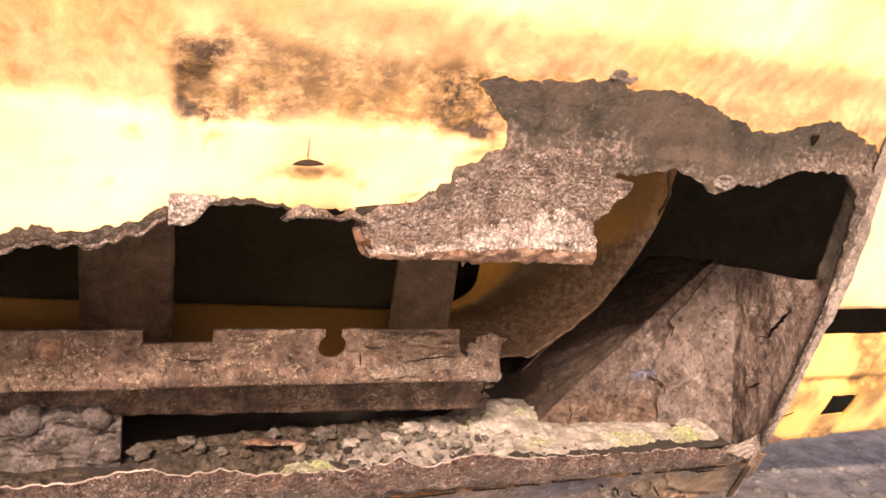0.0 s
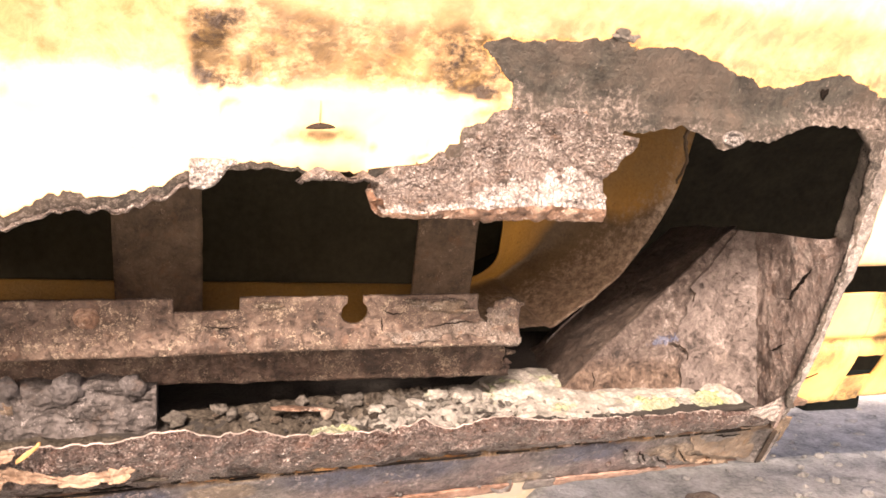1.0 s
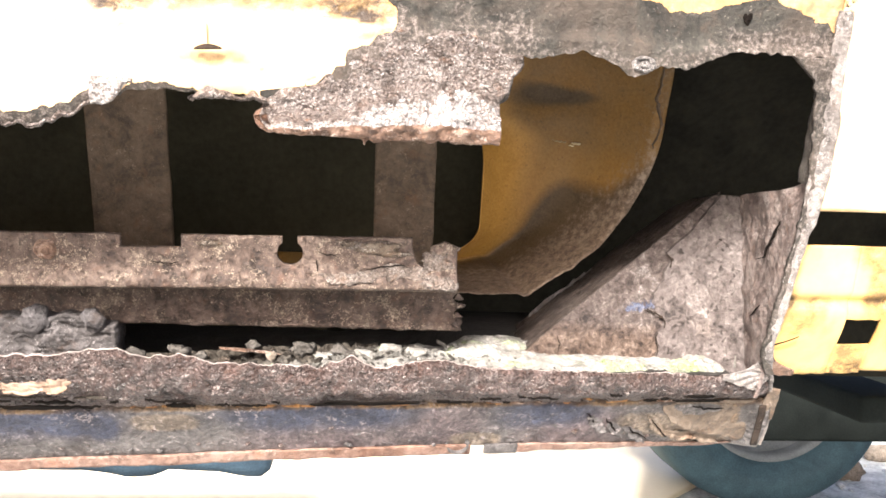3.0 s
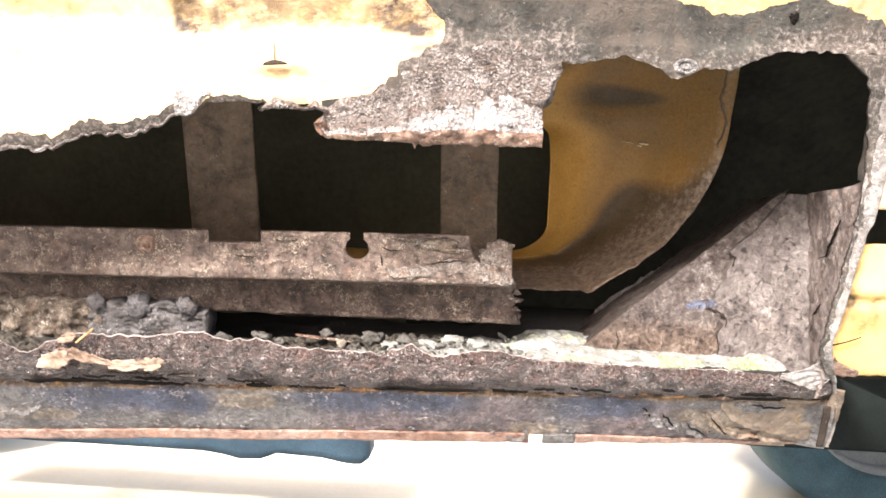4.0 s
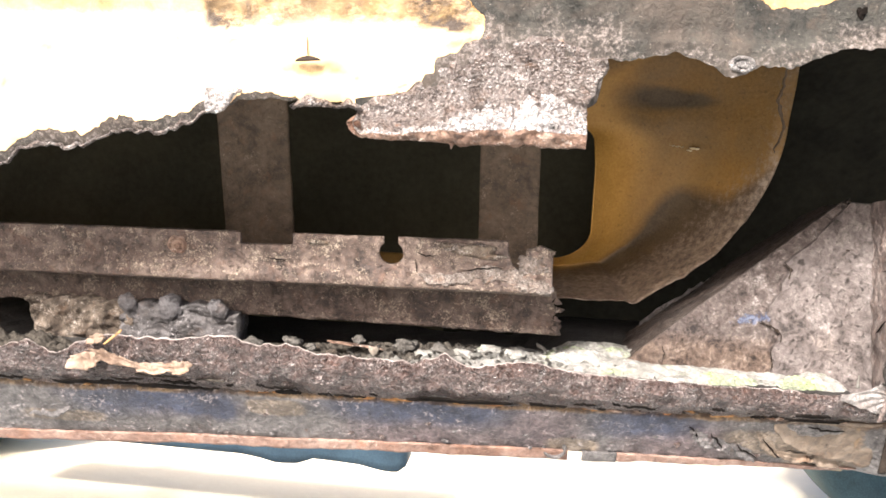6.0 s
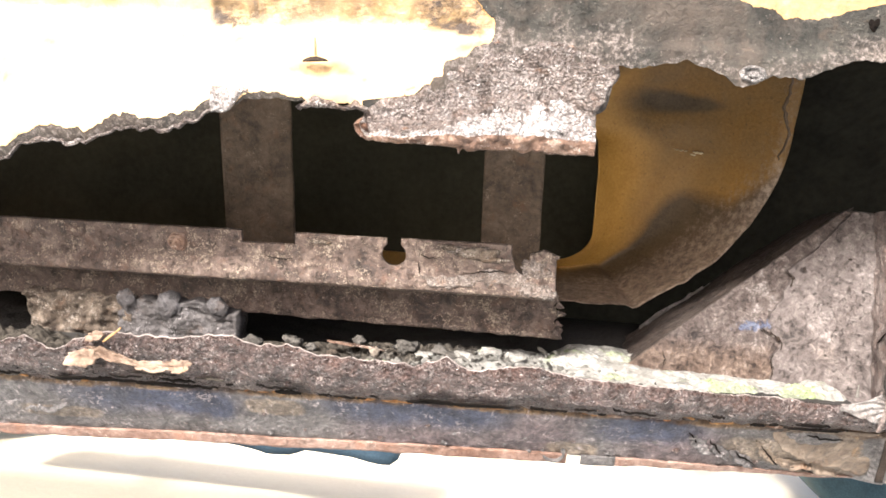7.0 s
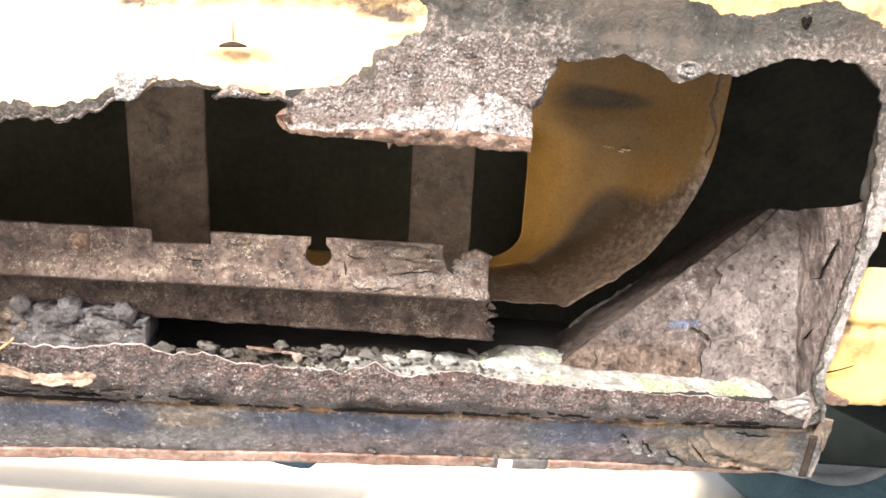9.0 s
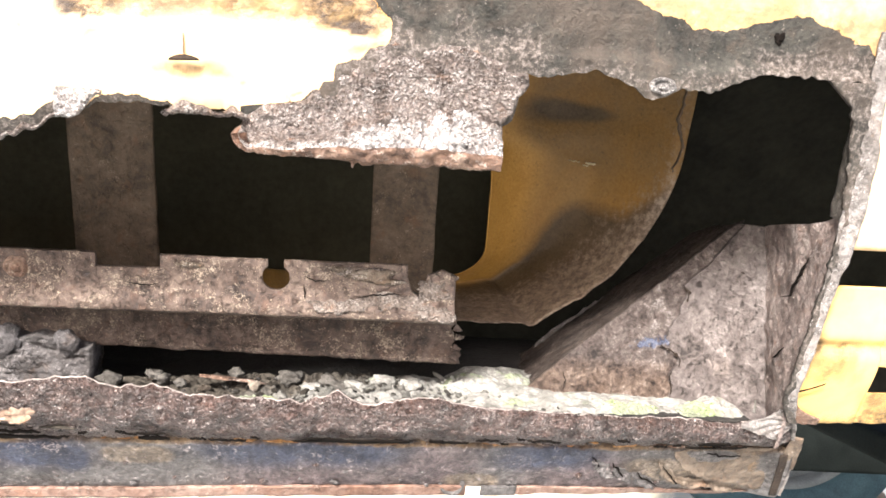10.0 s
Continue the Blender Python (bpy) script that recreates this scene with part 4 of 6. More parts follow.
        add_mesh("blister", v, f, FLANGE if i % 3 else LIP, fl)
    for i, (x, z, a, ln) in enumerate(((0.303, 0.41, -42, 0.022), (0.318, 0.405, -44, 0.020), (0.349, 0.407, -46, 0.026), (0.372, 0.3975, -12, 0.030), (0.392, 0.394, -16, 0.026), (0.334, 0.399, -38, 0.024), (-0.168, 0.406, 8, 0.034))):
        u, w = np.linspace(-1, 1, 22), np.linspace(-1, 1, 8)
        U, W = np.meshgrid(u, w, indexing="ij")
        ca, sa_ = math.cos(radians(a)), math.sin(radians(a))
        du, dw = U * ln / 2, W * (0.0042 if i < 6 else 0.006) * (1 - 0.8 * U ** 2) + jag(u, 5, 0.0020, 90 + i)[:, None]
        X, Z = x + du * ca - dw * sa_, z + du * sa_ + dw * ca
        Y = face_y(X) + 0.0385 + 0.37 * np.clip(SEAM - Z, 0, 1) - 0.0006 - 0.0042 * np.clip(-W, 0, 1) ** 1.5
        v, f, k = slab(np.stack([X, Y, Z], 2), 0.0008)
        add_mesh("paint_flake", v, f.tolist(), PEEL if i in (2, 3, 4) else FLANGE, fl, "curling tan paint flake" if i in (2, 3, 4) else "")
    # broad peeled sheet of tan paint that stands off the end of the flange
    u, w = np.linspace(0, 1, 70), np.linspace(0, 1, 16)
    U, W = np.meshgrid(u, w, indexing="ij")
    x = 0.3500 + 0.074 * U
    top = SEAM - 0.0015 - 0.004 * step(0.25, 0.0, U)
    foot = np.interp(U, (0, 0.1, 0.2, 0.45, 0.8, 1), (0.4240, 0.4140, 0.4065, 0.4005, 0.3935, 0.3925)) + jag(u, 9, 0.0022, 842)[:, None]
    z = top + (np.minimum(foot, top - 0.001) - top) * W
    q = np.stack([x.ravel(), 0 * x.ravel(), z.ravel()], 1)
    y = face_y(x) + 0.0385 + 0.37 * np.clip(SEAM - z, 0, 1) - 0.0012 - 0.0042 * W ** 2 * (1 - 0.6 * U) - 0.0012 * vnoise(q, 90, 843).reshape(x.shape)
    v, f, k = slab(np.stack([x, y, z], 2), 0.0008)
    add_mesh("peeled_sheet", v, f.tolist(), PEEL, fl, "tan sheet of paint peeling off the flange")
    U, W = np.meshgrid(np.linspace(0, 1, 20), np.linspace(0, 1, 8), indexing="ij")
    z = 0.4445 - 0.0290 * U
    wl = 0.0095 * np.sin(np.pi * np.clip(U * 0.85 + 0.15, 0, 1)) ** 0.8
    x = 0.4345 + 0.0020 * U - wl * (1 - W) + jag(U[:, 0], 9, 0.0006, 840)[:, None]
    v, f, k = slab(np.stack([x, face_y(x) + 0.0300 + 0.3 * (0.4445 - z) - 0.003 * W, z], 2), 0.0012)
    add_mesh("end_leaf", v, f.tolist(), PEEL, fl, "tan leaf of sheet bent over the end")
    z = 0.4290 - 0.0400 * U
    x = 0.4235 + 0.006 * U + 0.0055 * W + jag(U[:, 0], 7, 0.0008, 841)[:, None]
    v, f, k = slab(np.stack([x, face_y(x) + 0.0340 + 0.37 * (0.4290 - z) - 0.0015, z], 2), 0.0010)
    add_mesh("end_fold", v, f.tolist(), SHADE, fl, "dark fold at the flange end")
    for i, pts in enumerate((((0.308, 0.4173), (0.314, 0.408), (0.320, 0.4)), ((0.328, 0.4072), (0.333, 0.401), (0.345, 0.395)), ((0.345, 0.4137), (0.352, 0.405), (0.358, 0.3975), (0.374, 0.3945), (0.392, 0.389)),
                             ((0.293, 0.422), (0.299, 0.414), (0.301, 0.406)), ((0.372, 0.426), (0.388, 0.423), (0.398, 0.424)))):
        q = np.array(pts)
        d = np.concatenate([[0], np.cumsum(np.hypot(*np.diff(q, axis=0).T))])
        t = np.linspace(0, d[-1], 36)
        x, z = np.interp(t, d, q[:, 0]) + jag(t, 260, 0.0010, 680 + i), np.interp(t, d, q[:, 1]) + jag(t, 260, 0.0010, 690 + i)
        wd = 0.0011 * (0.3 + 0.7 * np.sin(np.pi * t / d[-1])) * (1 + 0.6 * jag(t, 200, 1.0, 695))
        W = np.linspace(-0.5, 0.5, 3)
        tx, tz = np.gradient(x), np.gradient(z)
        ln = np.hypot(tx, tz) + 1e-9
        X, Z = x[:, None] - (tz / ln * wd)[:, None] * W, z[:, None] + (tx / ln * wd)[:, None] * W
        Y = face_y(X) + 0.0385 + 0.37 * np.clip(SEAM - Z, 0, 1) - 0.0022
        v, f, k = slab(np.stack([X, Y, Z], 2), 0.0005)
        add_mesh("crack", v, f.tolist(), BLACK, fl)
    return fl


pinch = flange()


def seam_line():
    """Rotted slots, black sheets with shade as colour, and orange crust along the seam between lip and flange."""
    rnd = random.Random(21)
    for i in range(26):
        x = -0.19 + 0.6 * (i + rnd.uniform(-1.2, 1.2)) / 26
        ln, ht = rnd.choice((0.006, 0.010, 0.016, 0.024)), rnd.uniform(0.0012, 0.0030)
        U, W = np.meshgrid(np.linspace(-1, 1, 18), np.linspace(-1, 1, 5), indexing="ij")
        xx = x + U * ln / 2
        zz = SEAM + 0.0060 + rnd.uniform(-0.0032, 0.0070) + W * ht / 2 * np.sqrt(1 - U ** 2) + jag(U[:, 0], 3.5, 0.0015, 500 + i)[:, None]
        top = np.interp(xx, LIP_X, LIP_Z)
        yy = face_y(xx) + np.interp((top - zz) / (top - SEAM), (0, 0.05, 0.3, 0.6, 0.85, 1.0), (0.0215, 0.0185, 0.0185, 0.0225, 0.0315, 0.0385)) - 0.0040
        v, f, k = slab(np.stack([xx, yy, zz], 2), 0.001)
        add_mesh("rotted_slot", v, f.tolist(), BLACK, lip)
    for i, (x0, x1, z, ht) in enumerate(((-0.152, -0.091, 0.4385, 0.0042), (-0.094, -0.053, 0.4365, 0.0046), (0.004, 0.023, 0.4370, 0.0046), (0.045, 0.068, 0.4365, 0.0022), (0.094, 0.170, 0.4372, 0.0046), (0.180, 0.206, 0.4378, 0.0020), (0.350, 0.386, 0.4380, 0.0012), (0.356, 0.392, 0.4340, 0.0012))):
        U, W = np.meshgrid(np.linspace(-1, 1, 30), np.linspace(-1, 1, 5), indexing="ij")
        xx = (x0 + x1) / 2 + U * (x1 - x0) / 2
        zz = z - 0.02 * (xx - x0) * (i > 5) + W * ht / 2 * np.sqrt(np.clip(1 - U ** 2, 0, 1)) * (1 + jag(U[:, 0], 4.0, 0.35, 540 + i)[:, None]) + jag(U[:, 0], 5, 0.0008, 550 + i)[:, None]
        top = np.interp(xx, LIP_X, LIP_Z)
        yy = face_y(xx) + np.interp((top - zz) / (top - SEAM), (0, 0.05, 0.3, 0.6, 0.85, 1.0), (0.0215, 0.0185, 0.0185, 0.0225, 0.0315, 0.0385)) - 0.0044
        v, f, k = slab(np.stack([xx, yy, zz], 2), 0.001)
        add_mesh("rotted_slot", v, f.tolist(), BLACK, lip)
    for i in range(56):
        x = rnd.uniform(-0.19, 0.40)
        v, f = lump((x, float(face_y(x)) + 0.0385, SEAM - 0.0003 + rnd.uniform(-0.0012, 0.001)), rnd.uniform(0.0009, 0.0020), 520 + i, 0.7, 3, (rnd.uniform(1.5, 4.5), 0.8, 0.7))
        add_mesh("rust_crust", v, f, (RUSTY, LIP, RUSTY, EDGE, LIP)[i % 5], pinch)


seam_line()


def loose_flake():
    """Leaves of old paint that have peeled off and lie on the lip."""
    # centre x, centre height, half width, half height, lean, lift
    leaves = ((-0.1220, 0.4580, 0.0132, 0.0066, 0.15, 0.0030), (-0.1060, 0.4615, 0.0105, 0.0040, -0.40, 0.0020), (-0.0925, 0.4585, 0.0105, 0.0026, -0.28, 0.0030),
              (-0.0750, 0.4548, 0.0120, 0.0038, -0.02, 0.0036), (-0.0655, 0.4562, 0.0075, 0.0030, -0.15, 0.0026), (-0.0545, 0.4570, 0.0062, 0.0046, 0.12, 0.0034), (-0.1108, 0.4752, 0.0058, 0.0030, 0.15, 0.0050), (-0.0987, 0.4766, 0.0060, 0.0006, 0.80, 0.0060))
    for i, (cx, cz, hw, hh, lean, lift) in enumerate(leaves):
        A, B = np.meshgrid(np.linspace(-1, 1, 26), np.linspace(-1, 1, 14), indexing="ij")
        q = np.stack([A.ravel(), B.ravel(), 0 * A.ravel() + 3 * i], 1)
        rag = 1 + 0.30 * fbm(q, 1.5, 3, 850 + i).reshape(A.shape)
        du, dv = A * hw * rag * (1 - 0.22 * B ** 2), B * hh * rag * (1 - 0.25 * A ** 2)
        x, z = cx + du, cz + dv + lean * du
        y = face_y(x) + 0.0175 - lift * (0.35 + 0.65 * np.clip(-B, 0, 1) ** 2) - 0.0012 * vnoise(q, 1.6, 860 + i).reshape(A.shape)
        v, f, k = slab(np.stack([x, y, z], 2), 0.0009)
        add_mesh("splinter" if i == 8 else "tan_flake", v, f.tolist(), GLINT_BEAD if i == 8 else AMBER if i == 7 else FLAKE, lip, "peeled pale tan paint flake" if i == 0 else "orange paint flake" if i == 7 else "")


loose_flake()


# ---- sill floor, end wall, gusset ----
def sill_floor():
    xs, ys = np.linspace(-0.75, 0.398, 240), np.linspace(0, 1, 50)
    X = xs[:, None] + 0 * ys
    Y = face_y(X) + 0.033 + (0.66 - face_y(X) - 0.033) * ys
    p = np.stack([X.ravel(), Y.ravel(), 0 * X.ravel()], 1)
    # near-black floor: shade of the slot under the rail is put into its colour
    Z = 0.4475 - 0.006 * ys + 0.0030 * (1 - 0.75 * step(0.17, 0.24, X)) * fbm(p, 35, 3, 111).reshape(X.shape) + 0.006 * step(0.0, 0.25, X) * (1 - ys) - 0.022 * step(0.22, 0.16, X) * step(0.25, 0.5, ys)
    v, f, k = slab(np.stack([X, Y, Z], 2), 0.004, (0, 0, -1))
    return add_mesh("sill_floor", v, f.tolist(), SLOT_DARK, vehicle, "rusted sill floor, shade of the slot in its colour")


floor_sheet = sill_floor()


def plate_grid(corners, nu, nv, seed, amp=0.001):
    """A rough plate between four corners (bl, br, tr, tl)."""
    a, b, c, d = (np.array(q, float) for q in corners)
    U, W = np.meshgrid(np.linspace(0, 1, nu), np.linspace(0, 1, nv), indexing="ij")
    U, W = U[..., None], W[..., None]
    P = (a * (1 - U) + b * U) * (1 - W) + (d * (1 - U) + c * U) * W
    P[..., 1] += amp * fbm(P.reshape(-1, 3), 120, 3, seed).reshape(nu, nv) + 0.0015 * vnoise(P.reshape(-1, 3), 35, seed).reshape(nu, nv)
    return P


def gusset_y(z):
    """Depth of the gusset plate at a height."""
    return 0.5307 + 0.49 * (np.asarray(z, float) - 0.479)


def plate_layer(z):
    """Edge of the upper layer of scale on the gusset."""
    return np.interp(z, (0.44, 0.4516, 0.4601, 0.4674, 0.4741, 0.4789, 0.4831, 0.4860, 0.4880, 0.498, 0.507, 0.5135, 0.5226, 0.5272, 0.545, 0.575),
                     (0.3525, 0.3531, 0.3543, 0.3531, 0.3597, 0.3605, 0.3556, 0.3461, 0.3495, 0.3525, 0.3602, 0.3615, 0.3682, 0.3628, 0.386, 0.412))


def gusset():
    g = plate_grid(((0.2485, 0.5170, 0.4509), (0.4195, 0.5117, 0.440), (0.4215, 0.5765, 0.573), (0.4045, 0.5758, 0.5713)), 260, 180, 121, 0.0011)
    x, z = g[..., 0], g[..., 2]
    q = g.reshape(-1, 3)
    # a raised layer of scale leaves a step across the plate
    lim = plate_layer(z) + jag(z.ravel(), 240, 0.0009, 122).reshape(z.shape)
    layer = step(-0.0004, 0.0004, x - lim)
    g[..., 1] -= 0.0022 * layer + 0.0008 * (1 - layer) * vnoise(q, 260, 127).reshape(z.shape)
    # it turns forward into the end wall
    g[..., 1] -= 0.012 * step(0.398, 0.4225, x) ** 2
    # thin lifted leaf along the sloping edge
    slope = (z - 0.4509) - 0.772 * (x - 0.2485)
    g[..., 1] -= 0.0010 * step(-0.019, -0.009, slope + 0.006 * vnoise(q, 60, 128).reshape(z.shape)) * (1 - layer)
    v, f, k = slab(g, 0.003, (0, 1, 0))
    at = {"layer": np.tile(layer.ravel(), 2), "blue": np.tile(0.85 * np.exp(-((x - 0.340) / 0.016) ** 2 - ((z - 0.4865 - 0.25 * (x - 0.338)) / 0.0065) ** 2).ravel(), 2),
          "warm": np.tile((0.75 * step(0.49, 0.46, z) * (1 - layer) + 0.5 * np.exp(-((x - 0.392) / 0.02) ** 2 - ((z - 0.475) / 0.018) ** 2)).ravel(), 2)}
    gu = add_mesh("gusset_plate", v, f.tolist(), GUSSET, vehicle, "flaking mauve-brown rusted gusset plate", attrs=at)

    # cracks along the step and beside it: ribbons with shade as dark colour
    def crack(points, width, owner, lift):
        q = np.array(points, float)
        d = np.concatenate([[0], np.cumsum(np.hypot(*np.diff(q, axis=0).T))])
        t = np.linspace(0, d[-1], 40)
        x, z = np.interp(t, d, q[:, 0]) + jag(t, 330, 0.0006, 640), np.interp(t, d, q[:, 1]) + jag(t, 330, 0.0006, 641)
        w = width * (0.3 + 0.7 * np.sin(np.pi * t / d[-1])) * (1 + 0.7 * vnoise(np.stack([t, t, t], 1), 300, 7))
        tx, tz = np.gradient(x), np.gradient(z)
        ln = np.hypot(tx, tz)
        W = np.linspace(-0.5, 0.5, 3)
        X = x[:, None] - (tz / ln * w)[:, None] * W
        Z = z[:, None] + (tx / ln * w)[:, None] * W
        v, f, k = slab(np.stack([X, gusset_y(Z) - lift, Z], 2), 0.0005)
        add_mesh("crack", v, f.tolist(), SHADE, owner)

    crack(((0.3628, 0.5278), (0.3684, 0.5228), (0.3655, 0.517)), 0.0016, gu, 0.0032)
    crack(((0.346, 0.4872), (0.3556, 0.4831), (0.3605, 0.4789), (0.3597, 0.4741)), 0.0014, gu, 0.0032)
    crack(((0.3540, 0.470), (0.3531, 0.4674), (0.3543, 0.4601), (0.3531, 0.4530)), 0.0009, gu, 0.0030)
    crack(((0.4085, 0.4945), (0.4155, 0.4955)), 0.0014, gu, 0.0034)
    crack(((0.405, 0.5390), (0.411, 0.5385)), 0.0008, gu, 0.0034)
    crack(((0.276, 0.466), (0.279, 0.460), (0.277, 0.455)), 0.0009, gu, 0.0026)
    # broad ledge that runs back from the sloping edge, its shade in the colour
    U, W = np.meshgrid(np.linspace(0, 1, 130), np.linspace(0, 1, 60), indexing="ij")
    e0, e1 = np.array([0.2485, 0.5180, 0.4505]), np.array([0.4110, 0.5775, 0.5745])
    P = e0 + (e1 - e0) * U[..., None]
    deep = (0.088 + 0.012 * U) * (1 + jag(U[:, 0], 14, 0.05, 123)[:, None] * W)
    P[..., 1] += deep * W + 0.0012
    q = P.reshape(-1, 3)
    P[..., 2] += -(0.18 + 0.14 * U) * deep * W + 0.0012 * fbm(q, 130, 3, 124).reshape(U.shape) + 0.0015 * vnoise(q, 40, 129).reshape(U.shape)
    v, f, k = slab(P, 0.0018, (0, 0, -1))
    add_mesh("ledge", v, f.tolist(), LEDGE, gu, "rusted ledge running back from the gusset edge, shade in its colour")
    # thin ragged sliver of sheet that stands up along the ledge's far edge
    U, W = np.meshgrid(np.linspace(0, 1, 90), np.linspace(0, 1, 8), indexing="ij")
    P = np.array([0.272, 0.603, 0.4545]) + np.array([0.112, 0.072, 0.052]) * U[..., None]
    tall = 0.0098 * np.sin(np.pi * np.clip(U * 0.92 + 0.05, 0, 1)) ** 0.6 * (1 + jag(U[:, 0], 16, 0.22, 126)[:, None])
    P[..., 2] += tall * W
    P[..., 1] -= 0.35 * tall * W
    v, f, k = slab(P, 0.0010, (0, 1, 0))
    add_mesh("split_sliver", v, f.tolist(), CRUST, gu, "thin split sliver of grey sheet")
    # end wall from the gusset out to the rim
    zs, w = np.linspace(0.442, 0.600, 110), np.linspace(0, 1, 60)
    yb = np.minimum(gusset_y(zs), 0.58)
    yf = 0.451 + 0.012 * step(0.50, 0.46, zs)
    xf = rim_x(np.maximum(zs, 0.478))
    keep_top = 1 - step(0.566, 0.5985, zs)
    W = w[None, :] * (keep_top + (1 - keep_top) * 0.16)[:, None]
    Y = yf[:, None] + (yb - yf)[:, None] * W
    X = xf[:, None] + (0.4205 - xf)[:, None] * W
    Z = zs[:, None] + 0 * W
    p = np.stack([X.ravel(), Y.ravel(), Z.ravel()], 1)
    X = X + (0.0014 * fbm(p, 110, 3, 131) + 0.002 * vnoise(p, 35, 132)).reshape(X.shape)
    v, f, k = slab(np.stack([X, Y, Z], 2), 0.003, (1, 0, 0))
    ew = add_mesh("end_wall", v, f.tolist(), PLATE, vehicle, "rusted end wall of the sill box")
    # cracks: distance back from the rim (0 to 1) and height
    for i, pts in enumerate((((0.236, 0.5691), (0.287, 0.5632), (0.285, 0.5573), (0.371, 0.5482), (0.383, 0.5405), (0.552, 0.5351)), ((0.502, 0.4951), (0.423, 0.4995), (0.306, 0.5084)))):
        q = np.array(pts)
        t = np.linspace(0, 1, 30)
        at = np.linspace(0, 1, len(q))
        ww, zz = np.interp(t, at, q[:, 0]) + jag(t, 9, 0.012, 670 + i), np.interp(t, at, q[:, 1])
        half = (0.016 if i == 0 else 0.010) * np.sin(np.pi * np.clip(t * 0.96 + 0.02, 0, 1)) * (1 + 0.5 * jag(t, 9, 1.0, 675 + i))
        Wd = ww[:, None] + half[:, None] * np.linspace(-1, 1, 4)
        ybk = np.minimum(gusset_y(zz), 0.58)
        yfr = 0.451 + 0.012 * step(0.50, 0.46, zz)
        xfr = rim_x(np.maximum(zz, 0.478))
        yc = yfr[:, None] + (ybk - yfr)[:, None] * Wd
        xc = xfr[:, None] + (0.4205 - xfr)[:, None] * Wd - 0.0026
        v, f, k = slab(np.stack([xc, yc, zz[:, None] + 0 * Wd], 2), 0.0006)
        add_mesh("crack", v, f.tolist(), BLACK, ew)
    # narrow return beside the dark opening
    zs, w = np.linspace(0.598, 0.690, 60), np.linspace(0, 1, 10)
    X = 0.4135 + 0.002 * w[None, :] + 0 * zs[:, None] + 0.001 * vnoise(np.stack([zs, zs, zs], 1), 90, 5)[:, None]
    Y = 0.452 + 0.021 * w[None, :] + 0 * zs[:, None]
    Z = zs[:, None] + 0 * w
    v, f, k = slab(np.stack([X, Y, Z], 2), 0.0025, (1, 0, 0))
    add_mesh("return_flange", v, f.tolist(), BARE, ew)
    # flat pale crusted rim down the end
    zs, w = np.linspace(0.705, 0.388, 260), np.linspace(0, 1, 12)
    cx = rim_x(zs)
    cy = face_y(cx) + 0.0005 + np.interp(-zs, (-0.50, -0.4864, -0.475, -0.4635, -0.449, -0.438, -0.413, -0.39), (-0.002, 0.001, 0.006, 0.014, 0.024, 0.030, 0.040, 0.046))
    wl = 0.0042 - 0.0026 * step(0.478, 0.455, zs) + 0.0022 * step(0.565, 0.60, zs) + jag(zs, 170, 0.0006, 133)
    wr = 0.0026 + 0.0040 * step(0.555, 0.590, zs) * step(0.70, 0.62, zs) - 0.001 * step(0.478, 0.455, zs) + jag(zs, 120, 0.0009, 134)
    X = (cx - wl)[:, None] + (wl + wr)[:, None] * w
    Y = cy[:, None] + 0.0016 * (1 - w)[None, :] ** 2 + 0.0009 * (2 * w[None, :] - 1) ** 4 + 0 * X
    Z = zs[:, None] + 0 * w
    p = np.stack([X.ravel(), Y.ravel(), Z.ravel()], 1)
    Y = Y - 0.0004 * fbm(p, 220, 3, 8).reshape(X.shape)
    V, F, k = slab(np.stack([X, Y, Z], 2), 0.0022, (0.3, 1, 0))
    F = F.tolist()
    add_mesh("crusted_rim", V, F, CRUST, ew, "pale crusted rim")
    # fan of pale crust where the lip sweeps up into the rim
    U, W = np.meshgrid(np.linspace(0, 1, 70), np.linspace(0, 1, 36), indexing="ij")
    x = 0.382 + 0.0365 * U
    hi = np.interp(x, (0.382, 0.394, 0.402, 0.4103, 0.4185), (0.4590, 0.4628, 0.4665, 0.4720, 0.4640))
    lo = np.interp(x, (0.382, 0.394, 0.4075, 0.4150, 0.4185), (0.4565, 0.4520, 0.4474, 0.4535, 0.4600)) + jag(x[:, 0], 120, 0.0010, 135)[:, None]
    z = hi + (np.minimum(lo, hi - 0.0005) - hi) * W
    ang = np.arctan2(z - 0.4625, 0.4215 - x)
    q = np.stack([x.ravel(), 0 * x.ravel(), z.ravel()], 1)
    y = face_y(x) + 0.0158 + 0.0012 * W - 0.0007 * np.sin(ang * 26 + 2.2 * vnoise(q, 90, 136).reshape(x.shape)) - 0.0004 * fbm(q, 260, 3, 137).reshape(x.shape)
    v, f, k = slab(np.stack([x, y, z], 2), 0.0016, (0, 1, 0))
    add_mesh("corner_crust", v, f.tolist(), CRUST, ew, "pale wrinkled crust fanning out at the corner")


gusset()


# ---- inner rail ----
def sag(x):
    """How far the rail's upper part drops towards the far left."""
    return 0.026 * np.clip(0.165 - np.asarray(x, float), 0, 0.6)


